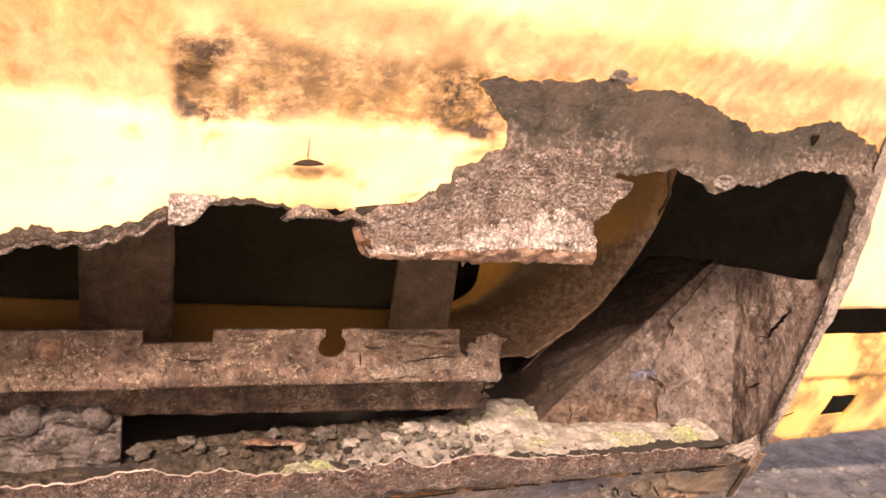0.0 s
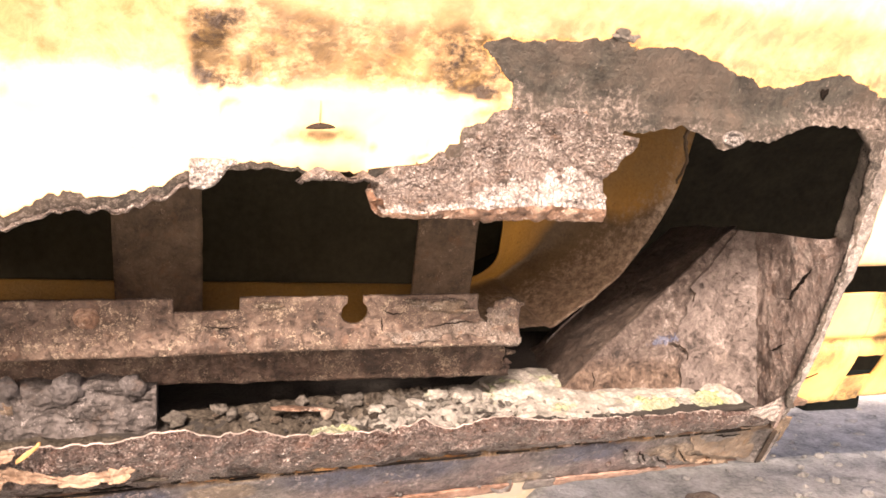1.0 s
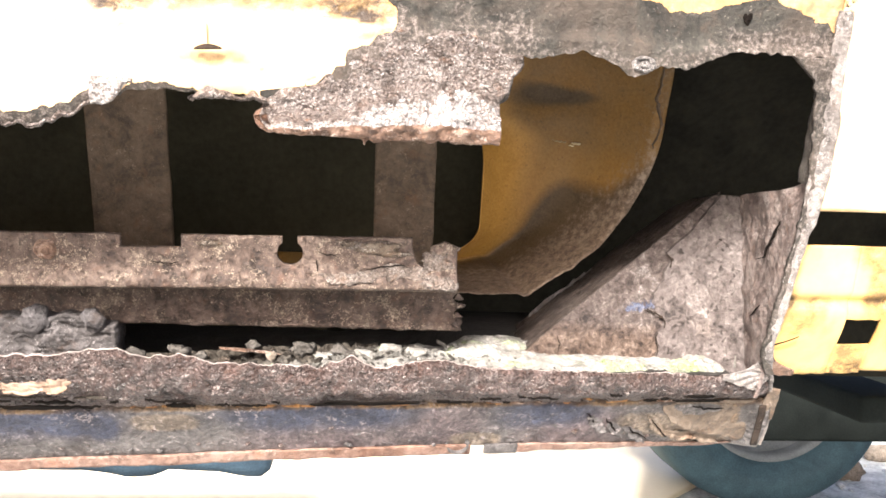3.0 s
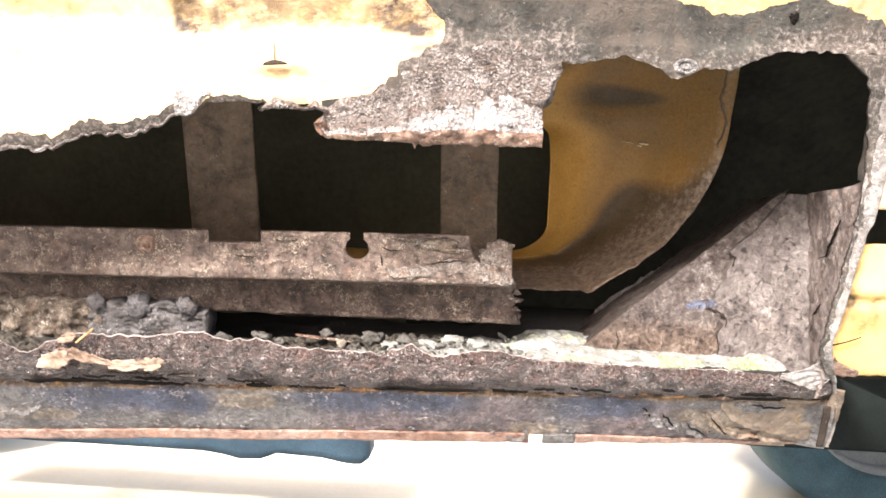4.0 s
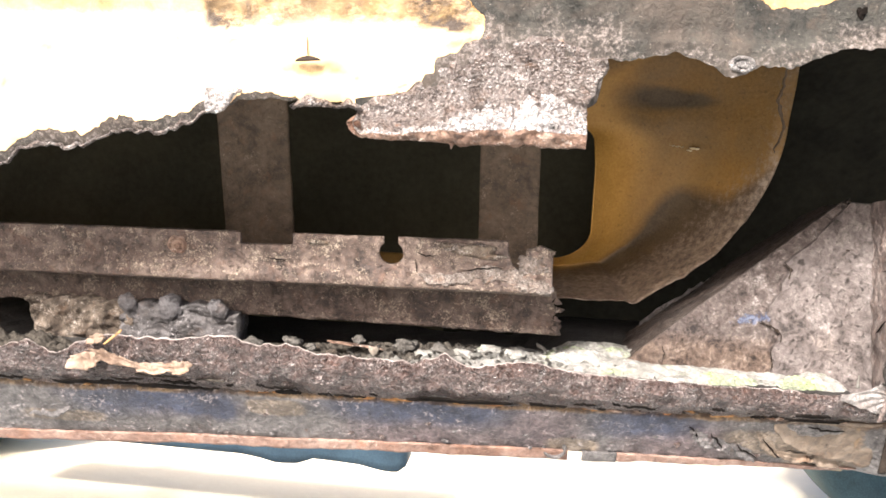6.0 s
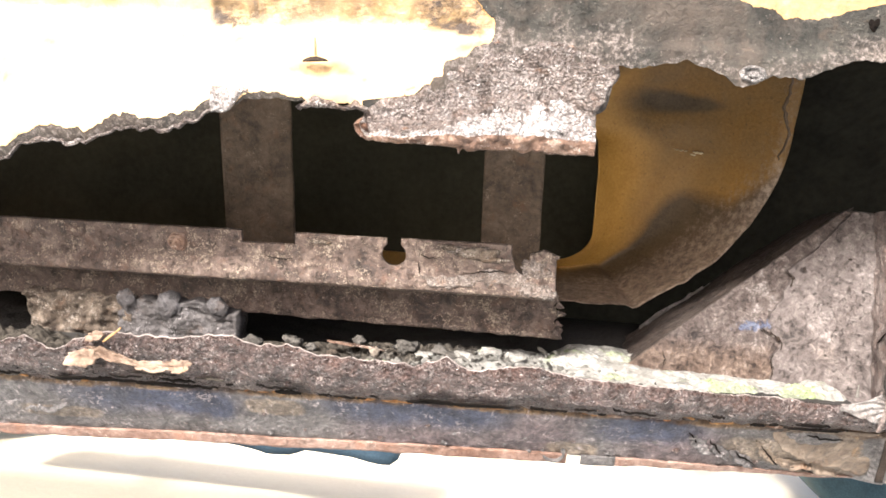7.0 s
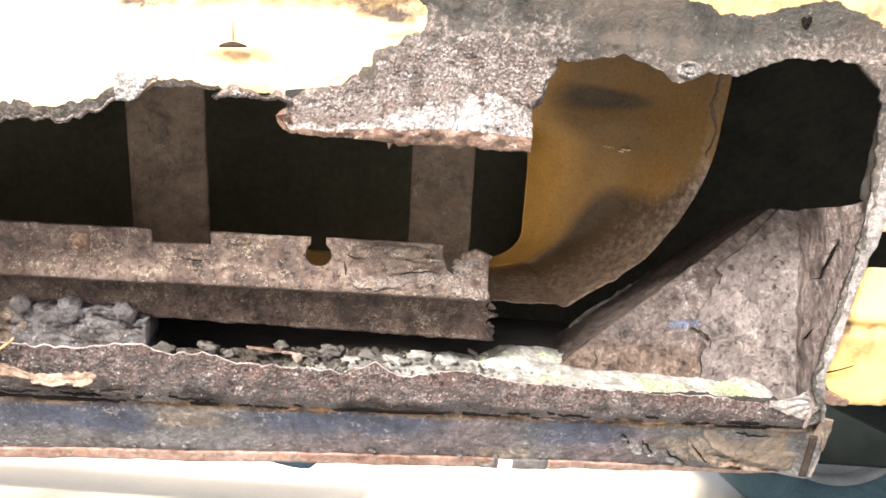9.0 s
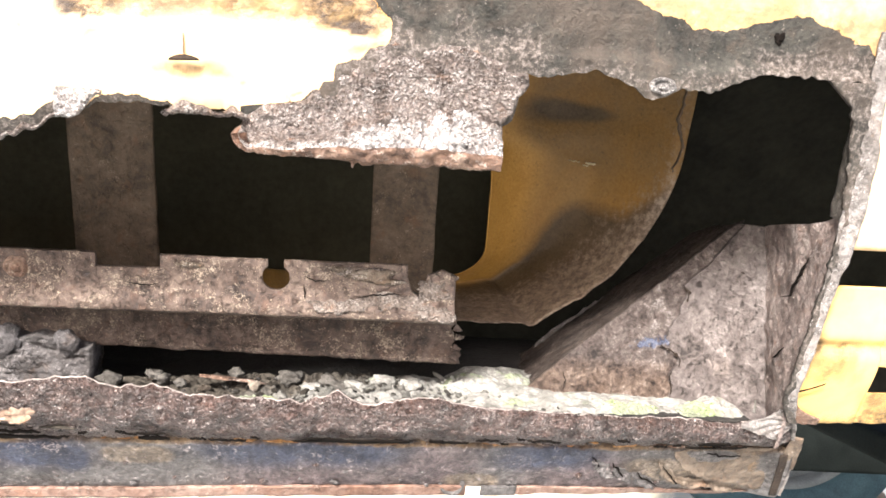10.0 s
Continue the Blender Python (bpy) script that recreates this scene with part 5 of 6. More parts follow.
def inner_rail():
    r, kx, kz = 0.0086, 0.0812, 0.5340
    xs = np.unique(np.round(np.concatenate([np.arange(-0.75, -0.1, 0.006), np.arange(-0.1, 0.1935, 0.0015), np.arange(kx - r, kx + r, 0.0004),
                                            [-0.0272, -0.0270, 0.0109, 0.0111, 0.1620, 0.1622]]), 5))
    top = 0.5452 + jag(xs, 120, 0.0004, 141)
    top = np.where((xs > -0.0271) & (xs < 0.0110), 0.5365, top)
    bite = np.interp(xs, (0.162, 0.1623, 0.1655, 0.1715, 0.1740, 0.1745, 0.184, 0.1935), (0.545, 0.537, 0.528, 0.5245, 0.5250, 0.5395, 0.5435, 0.5395))
    top = np.where(xs > 0.162, bite, top)
    inside = np.abs(xs - kx) < r
    top = np.where(inside, kz - np.sqrt(np.maximum(r * r - (xs - kx) ** 2, 0)), top)
    s = np.linspace(0, 1, 46)
    yy = np.interp(s, (0, 0.30, 0.40, 0.47, 0.52, 0.56, 0.62, 0.72, 1.0), (0.4835, 0.4825, 0.4755, 0.4750, 0.4810, 0.4960, 0.5060, 0.5085, 0.5070))
    zz = np.interp(s, (0, 0.30, 0.40, 0.47, 0.52, 0.56, 0.62, 0.72, 1.0), (1.0, 0.44, 0.17, 0.00, -0.08, -0.06, -0.08, -0.34, -1.0))
    z0, zlow = 0.5115, 0.4715 + jag(xs, 90, 0.0012, 142)
    X = xs[:, None] + 0 * s
    Z = np.where(zz >= 0.38, 0.5235 + (top - 0.5235)[:, None] * (zz - 0.38) / 0.62, np.where(zz >= 0, z0 + 0.012 * zz / 0.38 + 0 * X, z0 + (z0 - zlow)[:, None] * zz))
    Z = Z - sag(X) * np.where(zz >= 0, 1.0, 1.0 + 0.75 * zz)[None, :]
    # the lower flange runs on a little past the upper, ragged
    X = X + ((0.006 + jag(s, 22, 0.0050, 143)) * step(0.55, 0.7, s))[None, :] * step(0.17, 0.1935, xs)[:, None]
    p = np.stack([X.ravel(), 0 * X.ravel(), Z.ravel()], 1)
    Y = yy[None, :] + 0 * X + (0.0006 * fbm(p, 110, 3, 144) + 0.0012 * vnoise(p, 30, 145)).reshape(X.shape)
    v1, f1, k = slab(np.stack([X, Y, Z], 2), 0.0022, (0, 1, 0.3))
    parts = [(v1, f1)]
    for sgn in (-1, 1):
        ex = kx + sgn * np.linspace(0.0050, r + 0.0014, 14)
        if sgn < 0:
            ex = ex[::-1]
        lo = kz + np.sqrt(np.maximum(r * r - (ex - kx) ** 2, 0))
        lo = np.where(np.abs(ex - kx) > r - 0.0003, kz - 0.001, np.minimum(lo, 0.5440))
        w = np.linspace(0, 1, 5)
        X = ex[:, None] + 0 * w
        Z = 0.5452 + (lo - 0.5452)[:, None] * w - sag(X)
        Y = 0.4828 + 0 * X
        v2, f2, k = slab(np.stack([X, Y, Z], 2), 0.0022, (0, 1, 0.3))
        parts.append((v2, f2))
    V, F = join(*parts)
    rail = add_mesh("inner_rail", V, F, RAIL, vehicle, "notched rusty brown rail inside the sill")
    v, f = lathe([(0.0, -0.0016), (0.0016, -0.0026), (0.0026, -0.0022), (0.0034, -0.0004), (0.0044, -0.0006), (0.0054, -0.0024), (0.0064, -0.0020), (0.0074, 0.001)], (-0.0745, 0.4822, 0.5280), 28)
    v = v + 0.0007 * np.stack([fbm(v, 230, 3, 5), fbm(v, 230, 3, 6), fbm(v, 230, 3, 7)], 1)
    add_mesh("rivet", v, f, EDGE, rail, "corroded round rivet")
    for i, (x, z, w, h) in enumerate(((0.142, 0.5385, 0.0150, 0.0030), (0.120, 0.5415, 0.0045, 0.0014), (0.150, 0.5345, 0.0080, 0.0014), (0.030, 0.5405, 0.0060, 0.0012))):
        A, B = np.meshgrid(np.linspace(-1, 1, 30), np.linspace(-1, 1, 12), indexing="ij")
        rag = 1 + 0.55 * fbm(np.stack([A.ravel() * 2, B.ravel(), 0 * A.ravel() + i], 1), 1.6, 3, 820 + i).reshape(A.shape)
        X = x + A * w * rag * np.sqrt(1 - 0.5 * B ** 2)
        Z = z + B * h * rag * np.sqrt(1 - 0.5 * A ** 2) - sag(X)
        bulge = np.clip(1 - A ** 4 - B ** 4, -1, 1)
        v, f, k = slab(np.stack([X, 0.4826 - 0.0012 * bulge, Z], 2), 0.0006)
        add_mesh("scale_patch", v, f.tolist(), TANCRUST, rail, "patch of pale tan scale" if i == 0 else "")
    # pale flaking scale towards the broken end
    for i, (x, z, w, h) in enumerate(((0.1800, 0.5290, 0.0105, 0.0070), (0.1560, 0.5215, 0.0240, 0.0040), (0.1800, 0.5165, 0.0120, 0.0042), (0.1200, 0.5180, 0.0160, 0.0030), (0.1350, 0.5400, 0.0140, 0.0032))):
        A, B = np.meshgrid(np.linspace(-1, 1, 30), np.linspace(-1, 1, 12), indexing="ij")
        rag = 1 + 0.55 * fbm(np.stack([A.ravel() * 2, B.ravel(), 0 * A.ravel() + i], 1), 1.6, 3, 900 + i).reshape(A.shape)
        X = np.minimum(x + A * w * rag * np.sqrt(1 - 0.5 * B ** 2), 0.1932)
        Z = z + B * h * rag * np.sqrt(1 - 0.5 * A ** 2)
        Y = np.interp(Z, (0.5115, 0.5165, 0.5235, 0.5452), (0.4750, 0.4755, 0.4825, 0.4835)) + 0.0002 - 0.0014 * np.clip(1 - A ** 4 - B ** 4, -1, 1)
        v, f, k = slab(np.stack([X, Y, Z - sag(X)], 2), 0.0006)
        add_mesh("scale_patch", v, f.tolist(), FLAKY, rail, "patch of pale flaking scale" if i == 0 else "")
    # torn fringe on the broken end
    for i, (x, z, ln, a) in enumerate(((0.1945, 0.5060, 0.006, -0.2), (0.1985, 0.4990, 0.007, -0.5), (0.1990, 0.4920, 0.009, 0.1), (0.1985, 0.4850, 0.007, -0.4), (0.1975, 0.4790, 0.008, -0.9), (0.1930, 0.5390, 0.004, 0.6))):
        U, W = np.meshgrid(np.linspace(0, 1, 8), np.linspace(-1, 1, 4), indexing="ij")
        hw = 0.0024 * (1 - U) ** 0.5 * W * (1 + 0.4 * jag(U[:, 0], 5, 1.0, 910 + i)[:, None])
        X = x - 0.0022 + U * (0.0015 + 0.55 * ln) * math.cos(a) - hw * math.sin(a)
        Z = z + U * 0.55 * ln * math.sin(a) + hw * math.cos(a)
        Y = (0.5065 if z < 0.51 else 0.4830) - 0.002 * U + 0.0006 * W
        v, f, k = slab(np.stack([X, Y, Z], 2), 0.0008)
        add_mesh("torn_fringe", v, f.tolist(), RAIL, rail)
    for i, pts in enumerate((((0.0985, 0.5315), (0.0995, 0.526), (0.0990, 0.521)), ((0.128, 0.5245), (0.141, 0.5255), (0.150, 0.5270), (0.163, 0.5275)), ((0.098, 0.536), (0.106, 0.533), (0.113, 0.535)), ((-0.010, 0.528), (0.002, 0.526), (0.012, 0.528)))):
        q = np.array(pts)
        d = np.concatenate([[0], np.cumsum(np.hypot(*np.diff(q, axis=0).T))])
        t = np.linspace(0, d[-1], 30)
        x, z = np.interp(t, d, q[:, 0]) + jag(t, 300, 0.0007, 830 + i), np.interp(t, d, q[:, 1]) + jag(t, 300, 0.0007, 835 + i)
        wd = 0.0008 * np.sin(np.pi * t / d[-1])
        tx, tz = np.gradient(x), np.gradient(z)
        ln = np.hypot(tx, tz) + 1e-9
        W = np.linspace(-0.5, 0.5, 3)
        X, Z = x[:, None] - (tz / ln * wd)[:, None] * W, z[:, None] + (tx / ln * wd)[:, None] * W
        v, f, k = slab(np.stack([X, 0.4815 - 0.001 * np.clip((0.5285 - Z) / 0.007, 0, 1), Z - sag(X)], 2), 0.0004)
        add_mesh("crack", v, f.tolist(), BLACK, rail)


inner_rail()


# ---- upright straps ----
def strap(x0, x1, seed):
    zs, w = np.linspace(0.486, 0.715, 130), np.linspace(0, 1, 26)
    X = x0 + (x1 - x0) * w[None, :] + jag(zs, 60, 0.0006, seed)[:, None] * (w > 0.5) + 0.03 * (0 * zs)[:, None]
    Z = zs[:, None] + 0 * w
    p = np.stack([X.ravel(), 0 * X.ravel(), Z.ravel()], 1)
    Y = 0.565 - 0.0016 * np.sin(np.pi * w)[None, :] + (0.0004 * fbm(p, 120, 2, seed)).reshape(X.shape)
    v, f, k = slab(np.stack([X, Y, Z], 2), -0.003, (0, -1, 0))
    return add_mesh("strap", v, f.tolist(), STRAP, vehicle, "flat dull-brown rusted steel strap")


strap(-0.0665, -0.0100, 151)
strap(0.1385, 0.1838, 152)


# ---- yellow inner panel with a long cut-out ----
def inner_panel():
    q, rr = np.linspace(0, 1, 170), np.linspace(0, 1, 70)
    a = np.clip((q - 0.42) / 0.58, 0, 1) * radians(98)
    ox = np.where(q < 0.42, 0.3690 + 0.002 * np.sin(q / 0.42 * 3.1), 0.2 + 0.1690 * np.sign(np.cos(a)) * np.abs(np.cos(a)) ** 0.84)
    oz = np.where(q < 0.42, 0.715 - 0.088 * q / 0.42, 0.627 - 0.147 * np.sin(a))
    ox = ox + jag(q, 40, 0.0010, 161) * (q > 0.6)
    oz = np.where(q > 0.80, oz + (0.4830 - oz) * step(0.80, 0.865, q), oz) + jag(q, 60, 0.0011, 162) * (q > 0.6) - 0.0030 * np.clip(1 - np.abs(q - 0.850) / 0.014, 0, 1)
    turn = np.clip((q - 0.66) / 0.34, 0, 1) * np.pi / 2
    ix = 0.1945 + 0.0365 * np.cos(turn)
    iz = np.where(q < 0.66, np.interp(q, (0, 0.42, 0.66), (0.715, 0.64, 0.527)), 0.527 - 0.0280 * np.sin(turn))
    ix = ix - 0.035 * step(0.600, 0.632, iz)
    X = ix[:, None] + (ox - ix)[:, None] * rr
    Z = iz[:, None] + (oz - iz)[:, None] * rr
    rim = np.clip((rr - 0.5) / 0.5, 0, 1)[None, :] ** 2
    depth = 0.072 + 0.036 * step(0.55, 0.95, q)
    hole = np.clip(1 - np.hypot(X - ix[:, None], Z - iz[:, None]) / 0.045, 0, 1) ** 2 * step(0.615, 0.575, Z)
    Y = 0.672 - depth[:, None] * rim - 0.031 * hole * (1 - rim)
    # long shallow dent near the top
    Y = Y + 0.008 * np.exp(-((X - 0.293) / 0.042) ** 2 - ((Z - 0.635) / 0.016) ** 2)
    p = np.stack([X.ravel(), 0 * X.ravel(), Z.ravel()], 1)
    Y = Y + 0.0010 * vnoise(p, 45, 162).reshape(X.shape)
    Y = Y + 0.007 * step(0.95, 1.0, rr)[None, :]
    v, f, k = slab(np.stack([X, Y, Z], 2), 0.002, (0, 1, 0))
    R = X
    # strip that runs on along the lower edge of the cut-out
    xs, w = np.linspace(-0.75, 0.181, 120), np.linspace(0, 1, 12)
    Xs = xs[:, None] + 0 * w
    Zs = 0.4955 - 0.022 * w[None, :] + 0 * Xs
    Ys = 0.638 - 0.050 * w[None, :] + 0 * Xs
    v2, f2, k = slab(np.stack([Xs, Ys, Zs], 2), 0.002, (0, 1, 0))
    V, F = join((v, f), (v2, f2))
    darkened = np.zeros(len(V))
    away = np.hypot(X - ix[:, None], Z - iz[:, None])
    # grime along the rim; soft shade of the hollow painted over the lower zone
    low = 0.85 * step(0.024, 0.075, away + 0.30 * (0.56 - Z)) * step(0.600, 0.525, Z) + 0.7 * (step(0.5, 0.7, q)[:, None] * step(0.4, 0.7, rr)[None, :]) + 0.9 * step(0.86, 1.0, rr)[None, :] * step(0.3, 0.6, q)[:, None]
    # dark ellipse and the skin's shade painted near the top, crust on the curled edge
    shade_crust = 1.05 * np.exp(-np.abs((X - 0.292) / 0.050) ** 3 - ((Z - 0.6365) / (0.0165 - 0.17 * np.clip(X - 0.29, -0.03, 0.06))) ** 2)
    shade_crust = np.maximum(shade_crust, 0.75 * step(0.90, 0.97, rr)[None, :] * step(0.5, 0.2, q)[:, None])
    shade_crust = np.maximum(shade_crust, 0.5 * step(0.645, 0.67, Z) + 0.3 * step(0.27, 0.235, X) * step(0.60, 0.65, Z))
    # dims all but the rolled edge, painting in the light that edge catches
    shade_film = 0.46 * step(0.016, 0.055, away + 0.25 * (0.56 - Z)) + 0.2 * step(0.56, 0.62, Z)
    darkened[: 2 * R.size] = np.tile(np.clip(np.maximum(np.maximum(low, shade_crust), shade_film), 0, 1.1).ravel(), 2)
    darkened[2 * R.size:] = 0.62
    edge = np.zeros(len(V))
    edge[: 2 * R.size] = np.tile((step(0.60, 0.94, rr)[None, :] * step(0.4, 0.75, q)[:, None] + 0.35 * step(0.86, 0.97, rr)[None, :] + 0 * X).ravel(), 2)
    return add_mesh("inner_panel", V, F, INNERP, vehicle, "ochre-yellow inner sill panel with a grimy curved edge and painted shade", attrs={"grime_shade": darkened, "rim": np.clip(edge, 0, 1)})


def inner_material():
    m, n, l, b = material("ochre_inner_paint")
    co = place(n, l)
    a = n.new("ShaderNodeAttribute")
    a.attribute_name = "grime_shade"
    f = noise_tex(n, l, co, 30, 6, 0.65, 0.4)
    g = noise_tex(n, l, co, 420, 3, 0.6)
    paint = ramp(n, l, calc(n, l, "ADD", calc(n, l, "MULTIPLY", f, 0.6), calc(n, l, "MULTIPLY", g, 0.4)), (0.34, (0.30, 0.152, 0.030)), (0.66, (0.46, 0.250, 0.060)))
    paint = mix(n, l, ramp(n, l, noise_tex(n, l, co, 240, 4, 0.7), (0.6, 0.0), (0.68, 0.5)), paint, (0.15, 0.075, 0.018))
    # mask of grime and painted shade together
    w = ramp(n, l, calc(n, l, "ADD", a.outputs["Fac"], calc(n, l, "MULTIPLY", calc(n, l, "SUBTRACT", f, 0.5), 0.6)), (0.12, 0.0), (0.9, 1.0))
    grime_shade = ramp(n, l, calc(n, l, "ADD", calc(n, l, "MULTIPLY", f, 0.6), calc(n, l, "MULTIPLY", g, 0.4)), (0.36, (0.028, 0.020, 0.012)), (0.62, (0.066, 0.049, 0.032)))
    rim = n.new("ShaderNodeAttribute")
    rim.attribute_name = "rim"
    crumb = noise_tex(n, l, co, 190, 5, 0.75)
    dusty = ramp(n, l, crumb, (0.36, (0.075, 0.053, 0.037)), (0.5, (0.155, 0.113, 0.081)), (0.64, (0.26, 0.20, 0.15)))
    col = mix(n, l, calc(n, l, "MULTIPLY", w, 0.94), paint, grime_shade)
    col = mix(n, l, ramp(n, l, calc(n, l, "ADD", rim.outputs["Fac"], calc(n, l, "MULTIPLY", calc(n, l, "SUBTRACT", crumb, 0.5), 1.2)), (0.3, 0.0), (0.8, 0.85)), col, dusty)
    l.new(col, b.inputs["Base Color"])
    b.inputs["Roughness"].default_value = 0.5
    b.inputs["Specular IOR Level"].default_value = 0.25
    bump(n, l, b, calc(n, l, "ADD", calc(n, l, "MULTIPLY", g, 0.35), calc(n, l, "MULTIPLY", calc(n, l, "MULTIPLY", w, noise_tex(n, l, co, 160, 5, 0.75)), 0.6)), 0.8, 0.0022)
    return m


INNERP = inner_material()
PALE_MARK = plain("pale_mark_paint", (0.4, 0.3, 0.17), (0.66, 0.56, 0.4), 200, 0.6)
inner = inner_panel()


def panel_marks():
    """A split along the curled edge and small pale streaks on the inner panel."""
    t = np.linspace(0, 1, 40)
    W = np.linspace(-0.5, 0.5, 3)
    z = 0.672 - 0.070 * t
    x = np.interp(-z, (-0.672, -0.6606, -0.640, -0.622, -0.605), (0.3605, 0.3601, 0.3572, 0.3636, 0.3587)) + jag(t, 26, 0.0010, 651)
    X = x[:, None] + (0.0016 * np.sin(np.pi * t) * (1 + 0.7 * jag(t, 30, 1.0, 652)))[:, None] * W
    Y = 0.6005 + 0.0 * X
    v, f, k = slab(np.stack([X, Y, z[:, None] + 0 * W], 2), 0.003)
    add_mesh("split", v, f.tolist(), STRAP, inner, "dark rusty split")
    for i, (x, z, w, h) in enumerate(((0.299, 0.5985, 0.006, 0.0002), (0.3135, 0.5973, 0.0042, 0.0008), (0.3095, 0.5955, 0.0022, 0.0004))):
        U, W2 = np.meshgrid(np.linspace(-1, 1, 16), np.linspace(-1, 1, 5), indexing="ij")
        X = x + w * U
        Z = z + h * W2 * np.sqrt(1 - U ** 2) + jag(U[:, 0], 3, 0.0007, 660 + i)[:, None] - 0.08 * w * U
        v, f, k = slab(np.stack([X, 0.6655 + 0 * X, Z], 2), 0.004)
        add_mesh("pale_mark", v, f.tolist(), PALE_MARK, inner, "small pale streak")


panel_marks()


# ---- sealant, crumbs, moss ----
def sealant():
    xs, w = np.linspace(-0.130, -0.0385, 90), np.linspace(0, 1, 40)
    X = xs[:, None] + 0 * w
    top = 0.476 + 0.004 * fbm(np.stack([xs, xs * 0, xs * 0], 1), 60, 3, 171) + 0.0018 * np.sin(xs * 160)
    Z = 0.440 + (top - 0.440)[:, None] * (1 - w)
    p = np.stack([X.ravel(), 0 * X.ravel(), Z.ravel()], 1)
    Y = 0.489 + 0.004 * np.cos(w * 3)[None, :] + (0.0030 * fbm(p * np.array([0.6, 1, 1.2]), 95, 4, 172) + 0.0010 * fbm(p * np.array([0.35, 1, 2.2]), 240, 3, 173) + 0.0008 * fbm(p, 420, 3, 174)).reshape(X.shape)
    v, f, k = slab(np.stack([X, Y, Z], 2), 0.03, (0, 1, 0))
    sealant_ob = add_mesh("sealant", v, f.tolist(), PUTTY, vehicle, "crumbling grey sealant lump under the rail")
    for i, (x, z, r) in enumerate(((-0.0520, 0.4795, 0.0058), (-0.0900, 0.4790, 0.0072), (-0.1230, 0.4780, 0.0056))):
        v, f = lump((x, 0.4915, z), r, 600 + i, 0.3, 4, (1.25, 0.8, 1.5))
        mid = np.array([x, 0.4915, z])
        v = mid + (v - mid) * (1 + 0.07 * fbm(v, 260, 3, 610 + i))[:, None] + np.array([0, 0.0012, -0.0030])
        add_mesh("sealant_blob", v, f, BLOB, sealant_ob, "pale grey blob")
    # brown crumbling rust that fills the rail beyond the sealant
    xs, w = np.linspace(-0.205, -0.120, 80), np.linspace(0, 1, 36)
    X = xs[:, None] + 0 * w
    top = 0.477 + 0.004 * fbm(np.stack([xs, xs * 0, xs * 0], 1), 70, 3, 175)
    Z = 0.440 + (top - 0.440)[:, None] * (1 - w)
    p = np.stack([X.ravel(), 0 * X.ravel(), Z.ravel()], 1)
    Y = 0.492 + (0.0040 * fbm(p, 120, 4, 176)).reshape(X.shape)
    v, f, k = slab(np.stack([X, Y, Z], 2), 0.03, (0, 1, 0))
    add_mesh("rust_clump", v, f.tolist(), TANCRUST, sealant_ob, "tan-brown crumbling rust")


sealant()


def dirt_top(x, off):
    """Height of the heaped dirt behind the lip; off: distance behind the skin's plane."""
    rise = min(1.0, max(0.0, (x + 0.04) / 0.03)) * math.sin(math.pi * min(1.0, max(0.0, (off - 0.022) / 0.096))) ** 0.6
    return 0.4465 + 0.006 * float(step(0.0, 0.25, x)) + 0.0056 * rise


def debris():
    rnd = random.Random(12)
    kinds = [lump((0, 0, 0), 1, 200 + i, 0.95, 2, (1.3, 1, 0.65)) for i in range(11)]
    meshes = []
    for i, (v, f) in enumerate(kinds):
        me = bpy.data.meshes.new("crumb")
        me.from_pydata(v.tolist(), [], f)
        me.materials.append((CLOD, DIRT, CLOD, DIRT, PUTTY, DIRT, CLOD, TANCRUST, DUST, DUST, DUST)[i])
        me.polygons.foreach_set("use_smooth", np.full(len(me.polygons), i % 2 == 0))
        meshes.append(me)
    for i in range(260):
        x = rnd.triangular(-0.035, 0.31, 0.10)
        off = 0.034 + rnd.uniform(0.0, 1.0) ** 1.5 * (0.06 if x < 0.2 else 0.045)
        r = rnd.choice((0.0008, 0.0010, 0.0013, 0.0016, 0.002, 0.0027))
        if x > 0.22 or i >= 180:
            r = min(r, 0.0014)
        y = float(face_y(x)) + off
        z = dirt_top(x, off) if x < 0.2 else 0.4475 + 0.006 * float(step(0.0, 0.25, x))
        ob = new("crumb", meshes[rnd.randrange(8) if x < 0.10 else rnd.choice((8, 9, 10, 0))])
        ob.matrix_world = BODY @ Matrix.Translation((x, y, z + 0.15 * r)) @ Euler((rnd.uniform(-0.5, 0.5), rnd.uniform(-0.5, 0.5), rnd.uniform(0, 6.3))).to_matrix().to_4x4() @ Matrix.Scale(r, 4)
        tagged(ob, "grey crumb of dirt on the rusted sill floor", "crumb", "crumbs in the sill")


debris()


